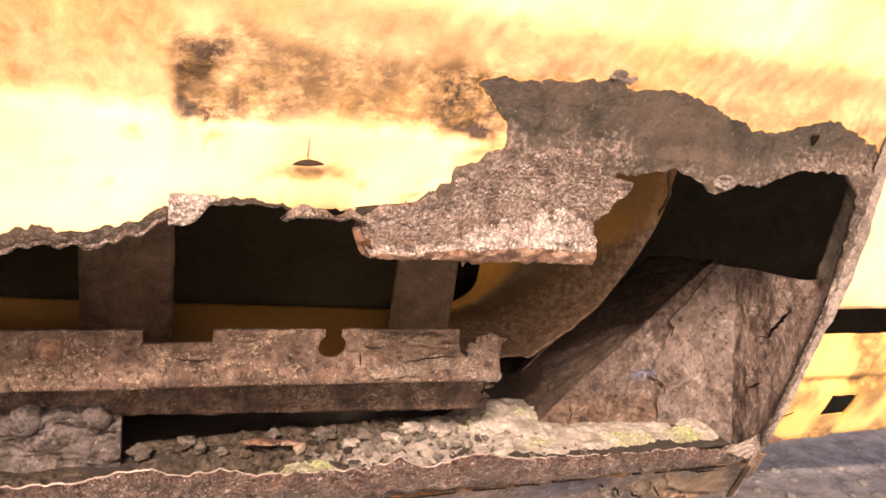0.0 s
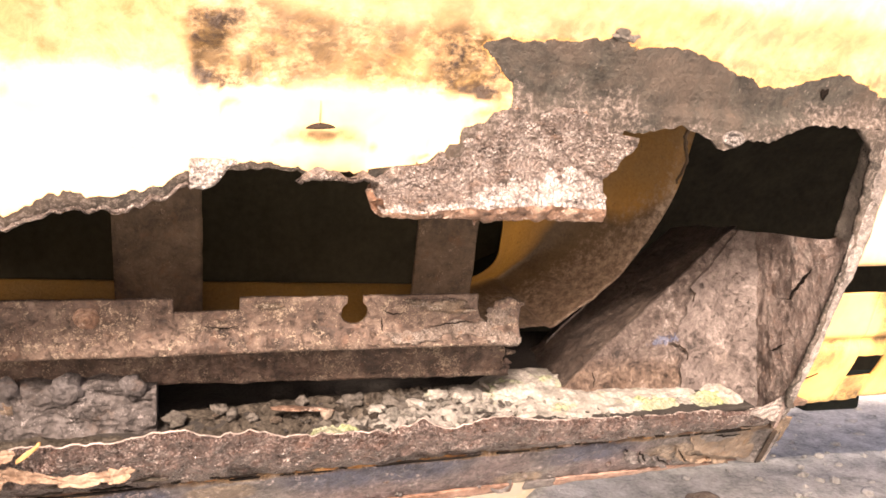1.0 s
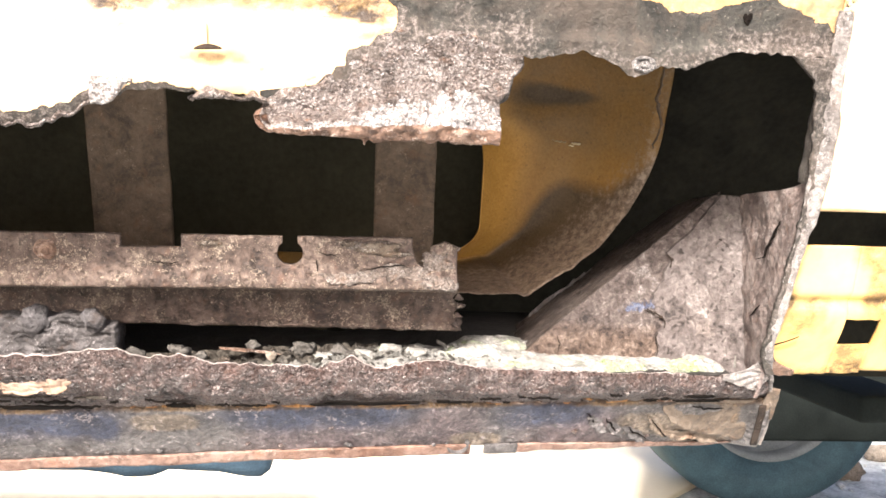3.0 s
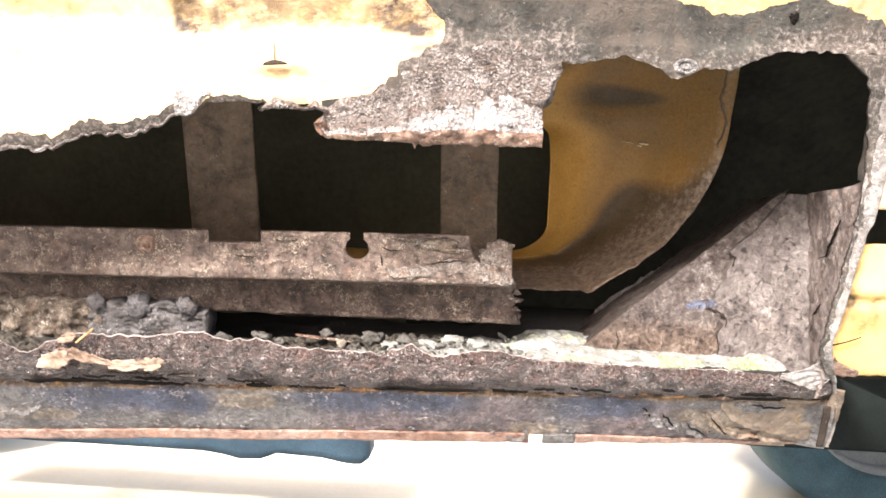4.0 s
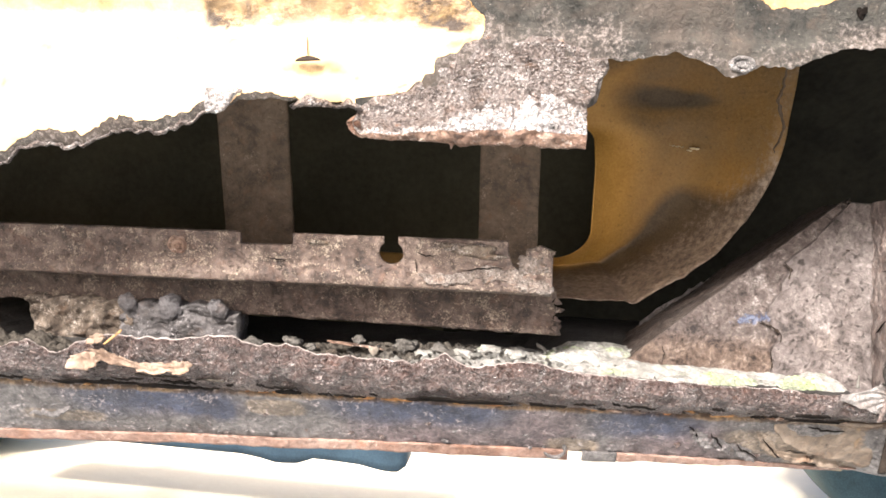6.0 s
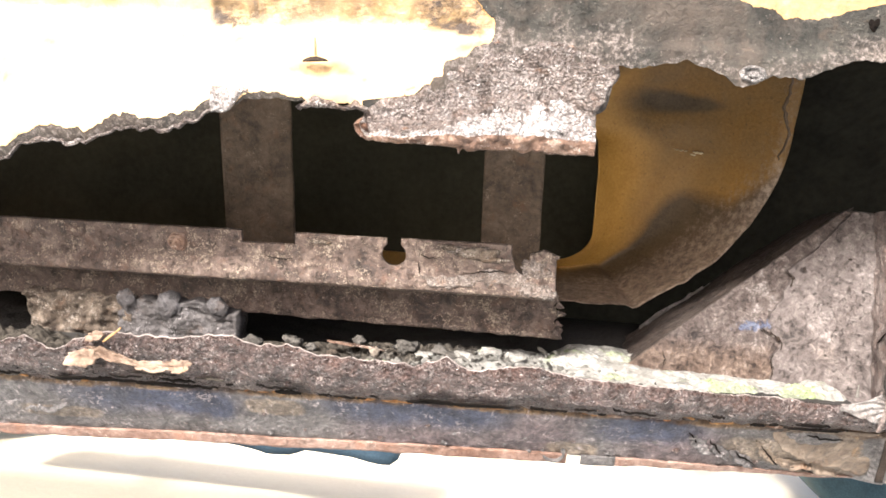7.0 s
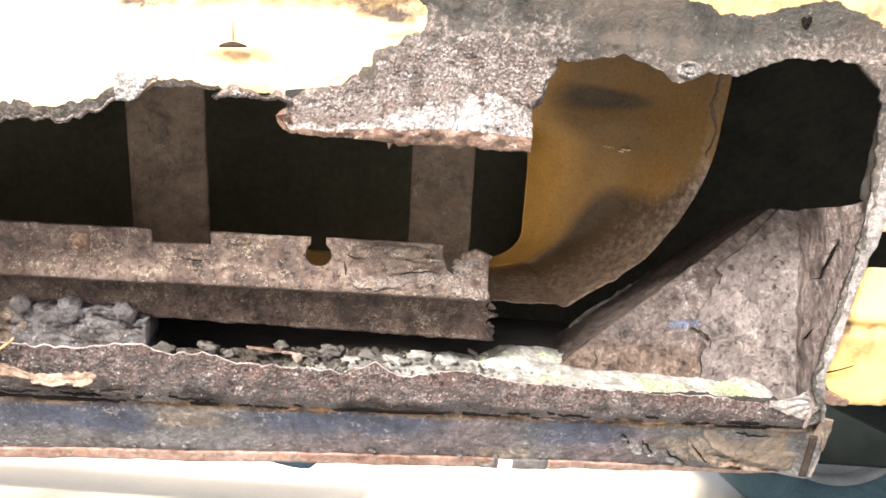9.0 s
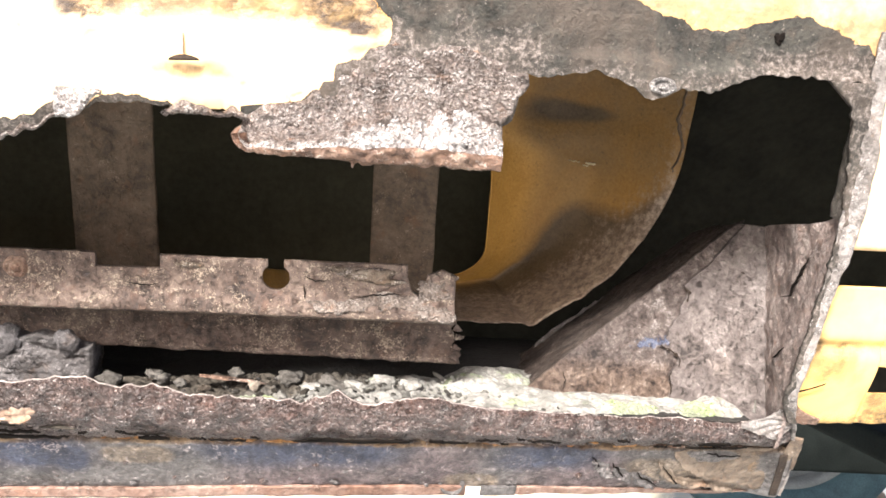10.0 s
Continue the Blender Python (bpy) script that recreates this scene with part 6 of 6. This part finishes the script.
def chunks():
    """Larger flakes and lumps among the crumbs behind the lip."""
    # x, y, height, half sizes, turn about the upright, tilt, material, words
    clod, slab_words, stone = "grey clod of dirt lying in the sill", "pale slab of dried dust lying in the sill", "broken lump of dried dirt lying in the sill"
    rows = ((0.0480, 0.4900, 0.4585, (0.0158, 0.0066, 0.0010), 0.05, -0.25, EDGE, "flat brown rust flake lying on dirt in the sill"), (0.0680, 0.4830, 0.4568, (0.0036, 0.0032, 0.0042), 0.3, 0.1, STONE, stone),
            (0.0535, 0.5010, 0.4578, (0.0036, 0.0030, 0.0026), 0.9, 0.2, CLOD, stone), (0.0200, 0.4850, 0.4552, (0.0032, 0.0028, 0.0024), 0.3, 0.1, CLOD, stone), (0.0890, 0.5050, 0.4548, (0.0085, 0.0062, 0.0042), 0.2, -0.1, CLOD, clod),
            (0.1185, 0.4990, 0.4545, (0.0100, 0.0066, 0.0040), -0.1, 0.15, CLOD, clod), (0.1490, 0.5090, 0.4545, (0.0085, 0.0060, 0.0036), 0.3, 0.1, DUST, slab_words), (-0.0262, 0.4960, 0.4500, (0.0075, 0.0050, 0.0040), 0.2, 0.1, CLOD, clod),
            (0.0080, 0.4930, 0.4545, (0.0050, 0.0042, 0.0034), 0.7, 0.2, CLOD, clod), (0.0000, 0.5010, 0.4535, (0.0040, 0.0040, 0.0034), 1.7, 0.2, CLOD, clod), (0.1040, 0.4930, 0.4550, (0.0062, 0.0046, 0.0022), 0.5, 0.1, DUST, slab_words),
            (0.1340, 0.4960, 0.4555, (0.0070, 0.0045, 0.0024), -0.3, -0.1, DUST, slab_words), (0.1700, 0.5060, 0.4548, (0.0060, 0.0050, 0.0026), 0.4, 0.0, DUST, slab_words))
    for i, (x, y, z, size, turn, tilt, mt, words) in enumerate(rows):
        v, f = lump((0, 0, 0), 1, 870 + i, 0.7, 3)
        v = np.sign(v) * np.abs(v) ** 0.8 * (1 + 0.22 * fbm(v + 7 * i, 2.2, 3, 890 + i))[:, None] * np.array(size)
        m = np.array((Matrix.Translation((x, y, z)) @ Euler((tilt, 0.1, turn)).to_matrix().to_4x4()))
        tagged(add_mesh("flake" if mt is EDGE else "clod", v @ m[:3, :3].T + m[:3, 3], f, mt), words, "flake" if mt is EDGE else "clod", "clods in the sill" if mt is not EDGE else "")
    # thin pale shard that stands in the corner dust
    U, W = np.meshgrid(np.linspace(0, 1, 12), np.linspace(-1, 1, 6), indexing="ij")
    x = 0.4035 + 0.0013 * W * (1 - 0.8 * U) - 0.0008 * U
    v, f, k = slab(np.stack([x, 0.490 + 0.0006 * W ** 2 + 0 * U, 0.4555 + 0.0095 * U + 0 * W], 2), 0.0008)
    tagged(add_mesh("shard", v, f.tolist(), DUST), "thin pale shard standing in the dust", "shard")


chunks()


def drift(name, x0, x1, y0, y1, h, mat, seed, label, cat, lift=0.0, crumble=0.0):
    """A low drift of dust or moss on the sill floor."""
    U, W = np.meshgrid(np.linspace(0, 1, 240 if crumble else 110), np.linspace(0, 1, 100 if crumble else 40), indexing="ij")
    X = x0 + (x1 - x0) * U
    Y = face_y(X) + y0 + (y1 - y0) * W
    p = np.stack([X.ravel(), Y.ravel(), 0 * X.ravel()], 1)
    env = np.clip(4 * U * (1 - U), 0, 1) ** 0.8 * np.clip(4 * W * (1 - W) + 0.2, 0, 1) ** 0.6 * np.clip(1 + 0.12 * fbm(p, 30, 2, seed + 9).reshape(X.shape), 0, 1)
    Z = 0.4462 + lift + 0.006 * step(0.0, 0.25, X) + h * env * (0.7 + 0.45 * fbm(p, 75, 4, seed).reshape(X.shape)) + 0.0012 * fbm(p, 260, 3, seed + 3).reshape(X.shape) * env - 0.0045 * (1 - env)
    back = (Y - face_y(X) - 0.033) / (0.66 - face_y(X) - 0.033)
    if crumble:
        Z = Z + crumble * env * (1.4 * np.abs(fbm(p, 95, 3, seed + 5)) - 0.5 + 0.5 * fbm(p, 330, 3, seed + 6)).reshape(X.shape)
    else:
        Z = Z - 0.022 * step(0.22, 0.16, X) * step(0.25, 0.5, back)
    v, f, k = slab(np.stack([X, Y, Z], 2), 0.0006, (0, 0, -1))
    # chalk grows along the sill; rail shade is painted in at the back
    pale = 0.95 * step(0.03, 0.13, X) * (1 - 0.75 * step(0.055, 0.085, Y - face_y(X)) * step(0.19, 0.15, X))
    tagged(add_mesh(name, v, f.tolist(), mat, attrs={"pale": np.tile(pale.ravel(), 2)}), label, cat, kind="stuff")


drift("dust_drift", 0.135, 0.398, 0.036, 0.085, 0.0038, DUST, 181, "pale chalky dust and rust flakes lying in the sill", "dust")
drift("dust_drift", 0.17, 0.28, 0.06, 0.13, 0.0055, DUST, 183, "heap of pale grey dust behind the rail end", "dust")
drift("dust_drift", 0.368, 0.402, 0.036, 0.080, 0.0065, DUST, 189, "pale dust packed into the corner of the sill", "dust")
drift("moss", 0.285, 0.350, 0.040, 0.068, 0.0042, MOSS, 185, "thin green moss on the dusty sill floor", "moss", 0.0003, 0.0014)
drift("moss", 0.340, 0.397, 0.038, 0.066, 0.0040, MOSS, 186, "thin green moss on the dusty sill floor", "moss", 0.0003, 0.0014)
drift("dirt", -0.36, -0.03, 0.026, 0.080, 0.0100, DIRT, 193, "dark crumbling dirt below the sealant", "dirt", 0.0015, 0.0030)
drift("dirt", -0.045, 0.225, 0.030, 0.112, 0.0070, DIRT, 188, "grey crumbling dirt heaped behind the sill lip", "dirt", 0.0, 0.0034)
drift("moss", 0.030, 0.108, 0.034, 0.056, 0.0085, MOSS, 187, "thin green moss on the dusty sill floor", "moss", 0.0030, 0.0020)


# ---- neighbouring panels beyond the sill end ----
def next_panels():
    def grid(x0, x1, zb, zt, ybase, seed):
        U, W = np.meshgrid(np.linspace(0, 1, 150), np.linspace(0, 1, 90), indexing="ij")
        X = x0 + (x1 - x0) * U
        Z = zb + (zt - zb) * W + 0 * X
        p = np.stack([X.ravel(), 0 * X.ravel(), Z.ravel()], 1)
        Y = ybase(X, Z) + 0.0015 * vnoise(p, 30, seed).reshape(X.shape)
        return X, Y, Z, p

    # upper, cream
    X, Y, Z, p = grid(0.4118, 0.95, 0.5825, 0.825, lambda x, z: face_y(x) + 0.002, 191)
    left = X[0, 0] + 0.0045 * step(0.62, 0.585, Z) * vnoise(np.stack([Z.ravel()] * 3, 1), 60, 4).reshape(Z.shape) * (X < 0.43)
    X = np.where(X < 0.4128, left, X)
    n2 = fbm(p, 60, 3, 192).reshape(X.shape)
    v, f, k = slab(np.stack([X, Y, Z], 2), 0.0025, (0, 1, 0))
    add_mesh("wing_panel", v, f.tolist(), SKIN, vehicle, "cream-yellow painted wing panel beyond the sill end",
             attrs={"bare": np.tile(np.clip(0.42 + 0.3 * n2 - (X - 0.4145) / 0.035, 0, 1).ravel(), 2), "stain": np.tile((0.5 * np.exp(-(Z - 0.5825) / 0.006)).ravel(), 2)})
    # lower, deep yellow, with a pressed groove and a corroded hole
    def low(x, z):
        return face_y(x) + 0.012 + 0.004 * np.exp(-((z - 0.5165) / 0.004) ** 2) + 0.012 * step(0.51, 0.455, z)
    def sheet_piece(x0, x1, zb, zt, seed):
        U, W = np.meshgrid(np.linspace(0, 1, 70), np.linspace(0, 1, 60), indexing="ij")
        left = rim_x(np.maximum(zb + (zt - zb) * W, 0.466)) + 0.0042 if seed == 1 else x0
        X = left + (x1 - left) * U
        Z = zb + (zt - zb) * W + jag((x0 + (x1 - x0) * U[:, 0]), 90, 0.0008, seed)[:, None] * (1 - W)
        p = np.stack([X.ravel(), 0 * X.ravel(), Z.ravel()], 1)
        Y = low(X, Z) + 0.001 * vnoise(p, 30, seed).reshape(X.shape)
        st = 0.9 * np.exp(-((Z - 0.5165) / 0.004) ** 2) * np.exp(-(X - 0.40) / 0.06) + 0.5 * np.exp(-(Z - 0.462) / 0.004) + 0.75 * step(-0.1, 0.6, fbm(p * np.array([1, 1, 0.6]), 30, 4, 196).reshape(X.shape))
        v, f, k = slab(np.stack([X, Y, Z], 2), 0.0025, (0, 1, 0))
        return v, f, np.tile(np.clip(st, 0, 1).ravel(), 2)
    hx0, hx1, hz0, hz1 = 0.4650, 0.492, 0.4830, 0.5040
    pieces = [sheet_piece(0.404, hx0, 0.4575, 0.557, 1), sheet_piece(hx0, hx1, hz1, 0.557, 2), sheet_piece(hx0, hx1, 0.4585, hz0, 3), sheet_piece(hx1, 0.95, 0.460, 0.557, 4)]
    V, F = join(*[(a, b) for a, b, c in pieces])
    st = np.concatenate([c for a, b, c in pieces])
    lowp = add_mesh("lower_panel", V, F, SKIN_LOW, vehicle, "yellow lower panel with a rust stained groove and a corroded hole", attrs={"bare": 0 * st, "stain": st})
    # torn rusty tab under its corner
    U, W = np.meshgrid(np.linspace(0, 1, 14), np.linspace(0, 1, 10), indexing="ij")
    x = 0.4180 + 0.0200 * U
    z = 0.4740 - 0.012 * U ** 0.6 - (0.0155 - 0.0110 * U ** 0.7 + jag(U[:, 0], 6, 0.0008, 197)[:, None]) * W
    v, f, k = slab(np.stack([x, low(x, z) - 0.0040 + 0.002 * W, z], 2), 0.0012)
    add_mesh("torn_tab", v, f.tolist(), EDGE, lowp, "torn rusty tab of sheet")
    # crack at its corner
    u = np.linspace(0, 1, 20)
    U, W = np.meshgrid(u, np.linspace(-1, 1, 4), indexing="ij")
    x = 0.4110 + 0.0215 * U
    z = 0.4830 + 0.0080 * U ** 1.4 + 0.0004 * W * (1 - U)
    v, f, k = slab(np.stack([x, low(x, z) - 0.0016, z], 2), 0.001)
    add_mesh("crack", v, f.tolist(), BLACK, lowp)


next_panels()

# ---- dark inside of the body, underside ----
def roof_sheet(line, thick):
    """A bent sheet that closes the sill box from the top of the skin to its back; line: its profile in depth and height."""
    P = np.array([[[x, y, z] for y, z in line] for x in (-1.9, -0.5, 0.9, 2.4)])
    v, f, k = slab(P, thick, (0, 0, 1))
    return v, f.tolist()


def underside():
    # added closing wall; the cavity's unlit depth is put into its dark colour
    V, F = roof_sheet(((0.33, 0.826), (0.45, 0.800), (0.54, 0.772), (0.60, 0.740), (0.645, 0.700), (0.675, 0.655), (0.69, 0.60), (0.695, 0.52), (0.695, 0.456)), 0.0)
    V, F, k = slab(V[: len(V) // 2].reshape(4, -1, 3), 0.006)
    add_mesh("inner_wall", V, F.tolist(), INSIDE, vehicle, "dark-coloured sheet closing the body cavity, unlit depth in its colour", local=False)
    # added black plate in front of it: shade painted in behind the opening
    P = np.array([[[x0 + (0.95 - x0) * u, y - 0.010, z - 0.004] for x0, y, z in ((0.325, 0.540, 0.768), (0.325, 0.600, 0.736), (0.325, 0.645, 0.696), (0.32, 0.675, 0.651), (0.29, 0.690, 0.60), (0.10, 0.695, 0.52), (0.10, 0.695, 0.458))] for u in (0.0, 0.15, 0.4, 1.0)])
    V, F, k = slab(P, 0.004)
    add_mesh("shade_plate", V, F.tolist(), SHADE_BLACK, vehicle, "black plate added to darken the cavity", local=False)
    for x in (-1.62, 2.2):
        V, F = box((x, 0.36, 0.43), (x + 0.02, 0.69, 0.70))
        add_mesh("inner_bulkhead", V, F, INSIDE, vehicle, "dark-coloured sheet closing the body cavity, unlit depth in its colour", smooth=False, local=False)
    V, F = box((-1.6, 0.58, 0.412), (0.44, 0.71, 0.427))
    add_mesh("floor_pan", V, F, PAN, vehicle, "dark underside of the floor", smooth=False, local=False)


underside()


def body_shell():
    """Plain unseen body closing the vehicle above and behind, sloped to shorten its shadow."""
    V, F = roof_sheet(((0.318, 0.846), (0.45, 0.818), (0.55, 0.788), (0.62, 0.750), (0.675, 0.700), (0.71, 0.64), (0.72, 0.55), (0.722, 0.458)), 0.0)
    V, F, k = slab(V[: len(V) // 2].reshape(4, -1, 3), -0.014)
    V = V + np.array([0, 0.0, 0.002])
    add_mesh("unseen_cover", V, F.tolist(), SKIN, vehicle, "unseen yellow cover closing the body above", local=False, attrs={"bare": np.zeros(len(V)), "stain": np.zeros(len(V)), "crust": np.zeros(len(V))})
    for x0, x1, y0 in ((-1.9, -0.745, 0.33), (0.945, 2.4, 0.49)):
        V, F = box((x0, y0, 0.40), (x1, y0 + 0.03, 0.81), 0.004)
        add_mesh("side_panel", V, F, SKIN, vehicle, "yellow painted side panel", attrs={"bare": np.zeros(len(V)), "stain": np.zeros(len(V)), "crust": np.zeros(len(V))})


body_shell()


def chassis():
    V, F = box((0.62, 1.20, 0.238), (2.3, 1.30, 0.46), 0.008)
    beam = add_mesh("chassis_beam", V, F, BAR, vehicle, "dark painted chassis beam", local=False)
    V, F = box((0.66, 0.70, 0.40), (0.74, 1.22, 0.43), 0.006)
    add_mesh("beam_arm", V, F, BAR, beam, local=False)
    # long tapered bracket with two feet
    x, w = np.linspace(-0.86, -0.0135, 60), np.linspace(0, 1, 6)
    low = np.interp(x, (-0.86, -0.744, -0.323, -0.28, -0.2535, -0.2113, -0.185, -0.10, -0.0601, -0.030, -0.0135), (0.153, 0.1509, 0.1477, 0.142, 0.1356, 0.1385, 0.1500, 0.146, 0.1385, 0.1365, 0.1500))
    X = x[:, None] + 0 * w
    Z = low[:, None] + (0.215 - low)[:, None] * w
    Y = 1.30 + 0.01 * np.cos(3 * w)[None, :] + 0 * X
    V, F, k = slab(np.stack([X, Y, Z], 2), 0.07, (0, 1, 0))
    br = add_mesh("cross_bracket", V, F.tolist(), BEAM, vehicle, "dark blue-grey bracket under the floor", local=False)
    for x0 in (-0.72, -0.14):
        V, F = join(box((x0, 0.71, 0.395), (x0 + 0.03, 1.34, 0.42), 0.004), box((x0, 1.315, 0.20), (x0 + 0.03, 1.34, 0.40), 0.004))
        add_mesh("bracket_arm", V, F, BEAM, br, local=False)


chassis()


def wheel(x, y, R):
    tyre_rings = [(R * 0.62, 0.09), (R * 0.66, 0.105), (R * 0.80, 0.112), (R * 0.93, 0.10), (R * 0.985, 0.08), (R, 0.05), (R, -0.05), (R * 0.985, -0.08), (R * 0.93, -0.10),
                  (R * 0.80, -0.112), (R * 0.74, -0.111), (R * 0.73, -0.108), (R * 0.66, -0.105), (R * 0.62, -0.09)]
    v, f = lathe(tyre_rings, (x, y, R - 0.004), 64)
    ty = add_mesh("wheel", v, f, RUBBER, vehicle, "black tyre on a steel wheel, blue haze in its colour", local=False)
    rim_rings = [(R * 0.64, 0.09), (R * 0.60, 0.07), (R * 0.58, -0.08), (R * 0.62, -0.095), (R * 0.645, -0.088), (R * 0.60, -0.06), (R * 0.45, -0.02), (R * 0.3, -0.03), (R * 0.28, -0.07), (0.001, -0.075)]
    v, f = lathe(rim_rings, (x, y, R - 0.004), 48)
    add_mesh("rim", v, f, RIM, ty, "grey steel rim", local=False)


def axles():
    """Bare axles and a side rail that carry the far wheels."""
    for x in (1.025, -1.15):
        n = 16
        a = np.linspace(0, 2 * np.pi, n, endpoint=False)
        ys = np.array([1.25, 1.27, 1.35, 1.42, 1.50, 1.62])
        r = np.array([0.03, 0.03, 0.028, 0.04, 0.055, 0.05])
        V = np.stack([x + r[:, None] * np.cos(a), ys[:, None] + 0 * a, 0.293 + r[:, None] * np.sin(a)], 2).reshape(-1, 3)
        F = [(k * n + i, k * n + (i + 1) % n, (k + 1) * n + (i + 1) % n, (k + 1) * n + i) for k in range(5) for i in range(n)]
        F += [tuple(range(n)), tuple(range(5 * n, 6 * n))]
        ax = add_mesh("axle", V, F, BEAM, vehicle, "dark bare axle tube", local=False)
        for y in (1.36,):
            V, F = box((x - 0.03, y - 0.03, 0.30), (x + 0.03, y + 0.03, 0.47), 0.006)
            add_mesh("spring_mount", V, F, BEAM, ax, local=False)
    V, F = box((-1.3, 1.33, 0.44), (1.3, 1.39, 0.50), 0.008)
    add_mesh("chassis_rail", V, F, BEAM, vehicle, "dark painted chassis rail", local=False)
    for x in (-1.15, 0.45):
        V, F = box((x - 0.03, 0.73, 0.40), (x + 0.03, 1.34, 0.44), 0.006)
        add_mesh("cross_member", V, F, BEAM, vehicle, local=False)


axles()
wheel(1.025, 1.615, 0.285)
wheel(-1.15, 1.62, 0.297)
wheel(1.75, 0.64, 0.297)
wheel(-1.55, 0.64, 0.297)


# ---- ground ----
def ground():
    a = np.concatenate([[-400, -120, -40, -15, -6, -3], np.arange(-1.5, 4.51, 0.05), [6, 9, 15, 40, 120, 400]])
    X, Y = np.meshgrid(a, a, indexing="ij")
    p = np.stack([X.ravel(), Y.ravel(), 0 * X.ravel()], 1)
    near = np.exp(-((np.abs(X) + np.abs(Y)) / 9) ** 4)
    Z = near * (0.010 * fbm(p, 2.1, 4, 201).reshape(X.shape)) - 0.006
    n = len(a)
    idx = np.arange(n * n).reshape(n, n)
    F = np.stack([idx[:-1, :-1].ravel(), idx[1:, :-1].ravel(), idx[1:, 1:].ravel(), idx[:-1, 1:].ravel()], 1).tolist()
    V = np.stack([X.ravel(), Y.ravel(), Z.ravel()], 1)
    tagged(add_mesh("ground", V, F, GROUND, local=False), "pale grey trodden gravel ground", "ground", kind="structure")
    # pale slab that the vehicle stands on, one corner slanted to fit the view
    # its near-white colour stands in for glaring sunlit ground
    rim = np.array([(-2.6, 1.22), (0.45, 1.22), (0.95, 1.68), (0.95, 3.1), (-2.6, 3.1)])
    V = np.array([(x, y, z) for z in (-0.05, 0.009) for x, y in rim] + [(x + 0.004 * math.copysign(1, -0.8 - x), y + 0.004 * math.copysign(1, 2.2 - y), 0.012) for x, y in rim])
    F = [tuple(range(4, -1, -1)), tuple(range(10, 15))] + [(k + i, k + (i + 1) % 5, k + 5 + (i + 1) % 5, k + 5 + i) for k in (0, 5) for i in range(5)]
    tagged(add_mesh("pavement", V, F, GLARE_SLAB, local=False), "near-white slab, bright sunlit ground put in its colour", "pavement", kind="structure")
    rnd = random.Random(5)
    base = [lump((0, 0, 0), 1, 300 + i, 0.4, 1, (1.2, 1, 0.6)) for i in range(6)]
    parts = []
    for i in range(2600):
        x, y = rnd.uniform(1.0, 3.6), rnd.uniform(0.6, 4.2)
        s = rnd.choice((0.003, 0.004, 0.005, 0.007, 0.010, 0.014))
        v, f = base[i % 6]
        c, d = math.cos(i), math.sin(i)
        w = np.stack([v[:, 0] * c - v[:, 1] * d, v[:, 0] * d + v[:, 1] * c, v[:, 2]], 1) * s
        parts.append((w + np.array([x, y, -0.003]), f))
    V, F = join(*parts)
    tagged(add_mesh("gravel", V, F, GROUND, local=False), "scattered small grey stones on the ground", "gravel", kind="stuff")
    for i in range(46):
        x, y = rnd.uniform(0.6, 2.6), rnd.uniform(0.9, 3.2)
        L, a = rnd.uniform(0.04, 0.12), rnd.uniform(0, 6.3)
        t = np.linspace(0, 1, 8)
        cx = x + L * t * math.cos(a) + 0.012 * np.sin(3 * t + i)
        cy = y + L * t * math.sin(a)
        ph = np.linspace(0, 2 * np.pi, 5, endpoint=False)
        r = 0.0016 * (1 - 0.5 * t)
        V = np.stack([cx[:, None] + r[:, None] * np.cos(ph), cy[:, None] + 0 * ph, 0.004 + 0 * cx[:, None] + r[:, None] * np.sin(ph)], 2).reshape(-1, 3)
        F = [(k * 5 + q, k * 5 + (q + 1) % 5, (k + 1) * 5 + (q + 1) % 5, (k + 1) * 5 + q) for k in range(7) for q in range(5)]
        tagged(add_mesh("twig", V, F, TWIG, local=False), "short dry twig lying on the gravel", "twig", "twigs on the ground")
    for i, (x, y, s) in enumerate(((1.35, 1.75, 0.045), (1.55, 1.9, 0.03), (1.2, 2.1, 0.035), (1.8, 2.2, 0.04), (0.95, 1.25, 0.03))):
        v, f = lump((x, y, s * 0.4), s, 320 + i, 0.4, 3, (1.3, 1, 0.7))
        tagged(add_mesh("stone", v, f, STONE, local=False), "rough grey stone on the gravel", "stone", "stones on the ground")


ground()
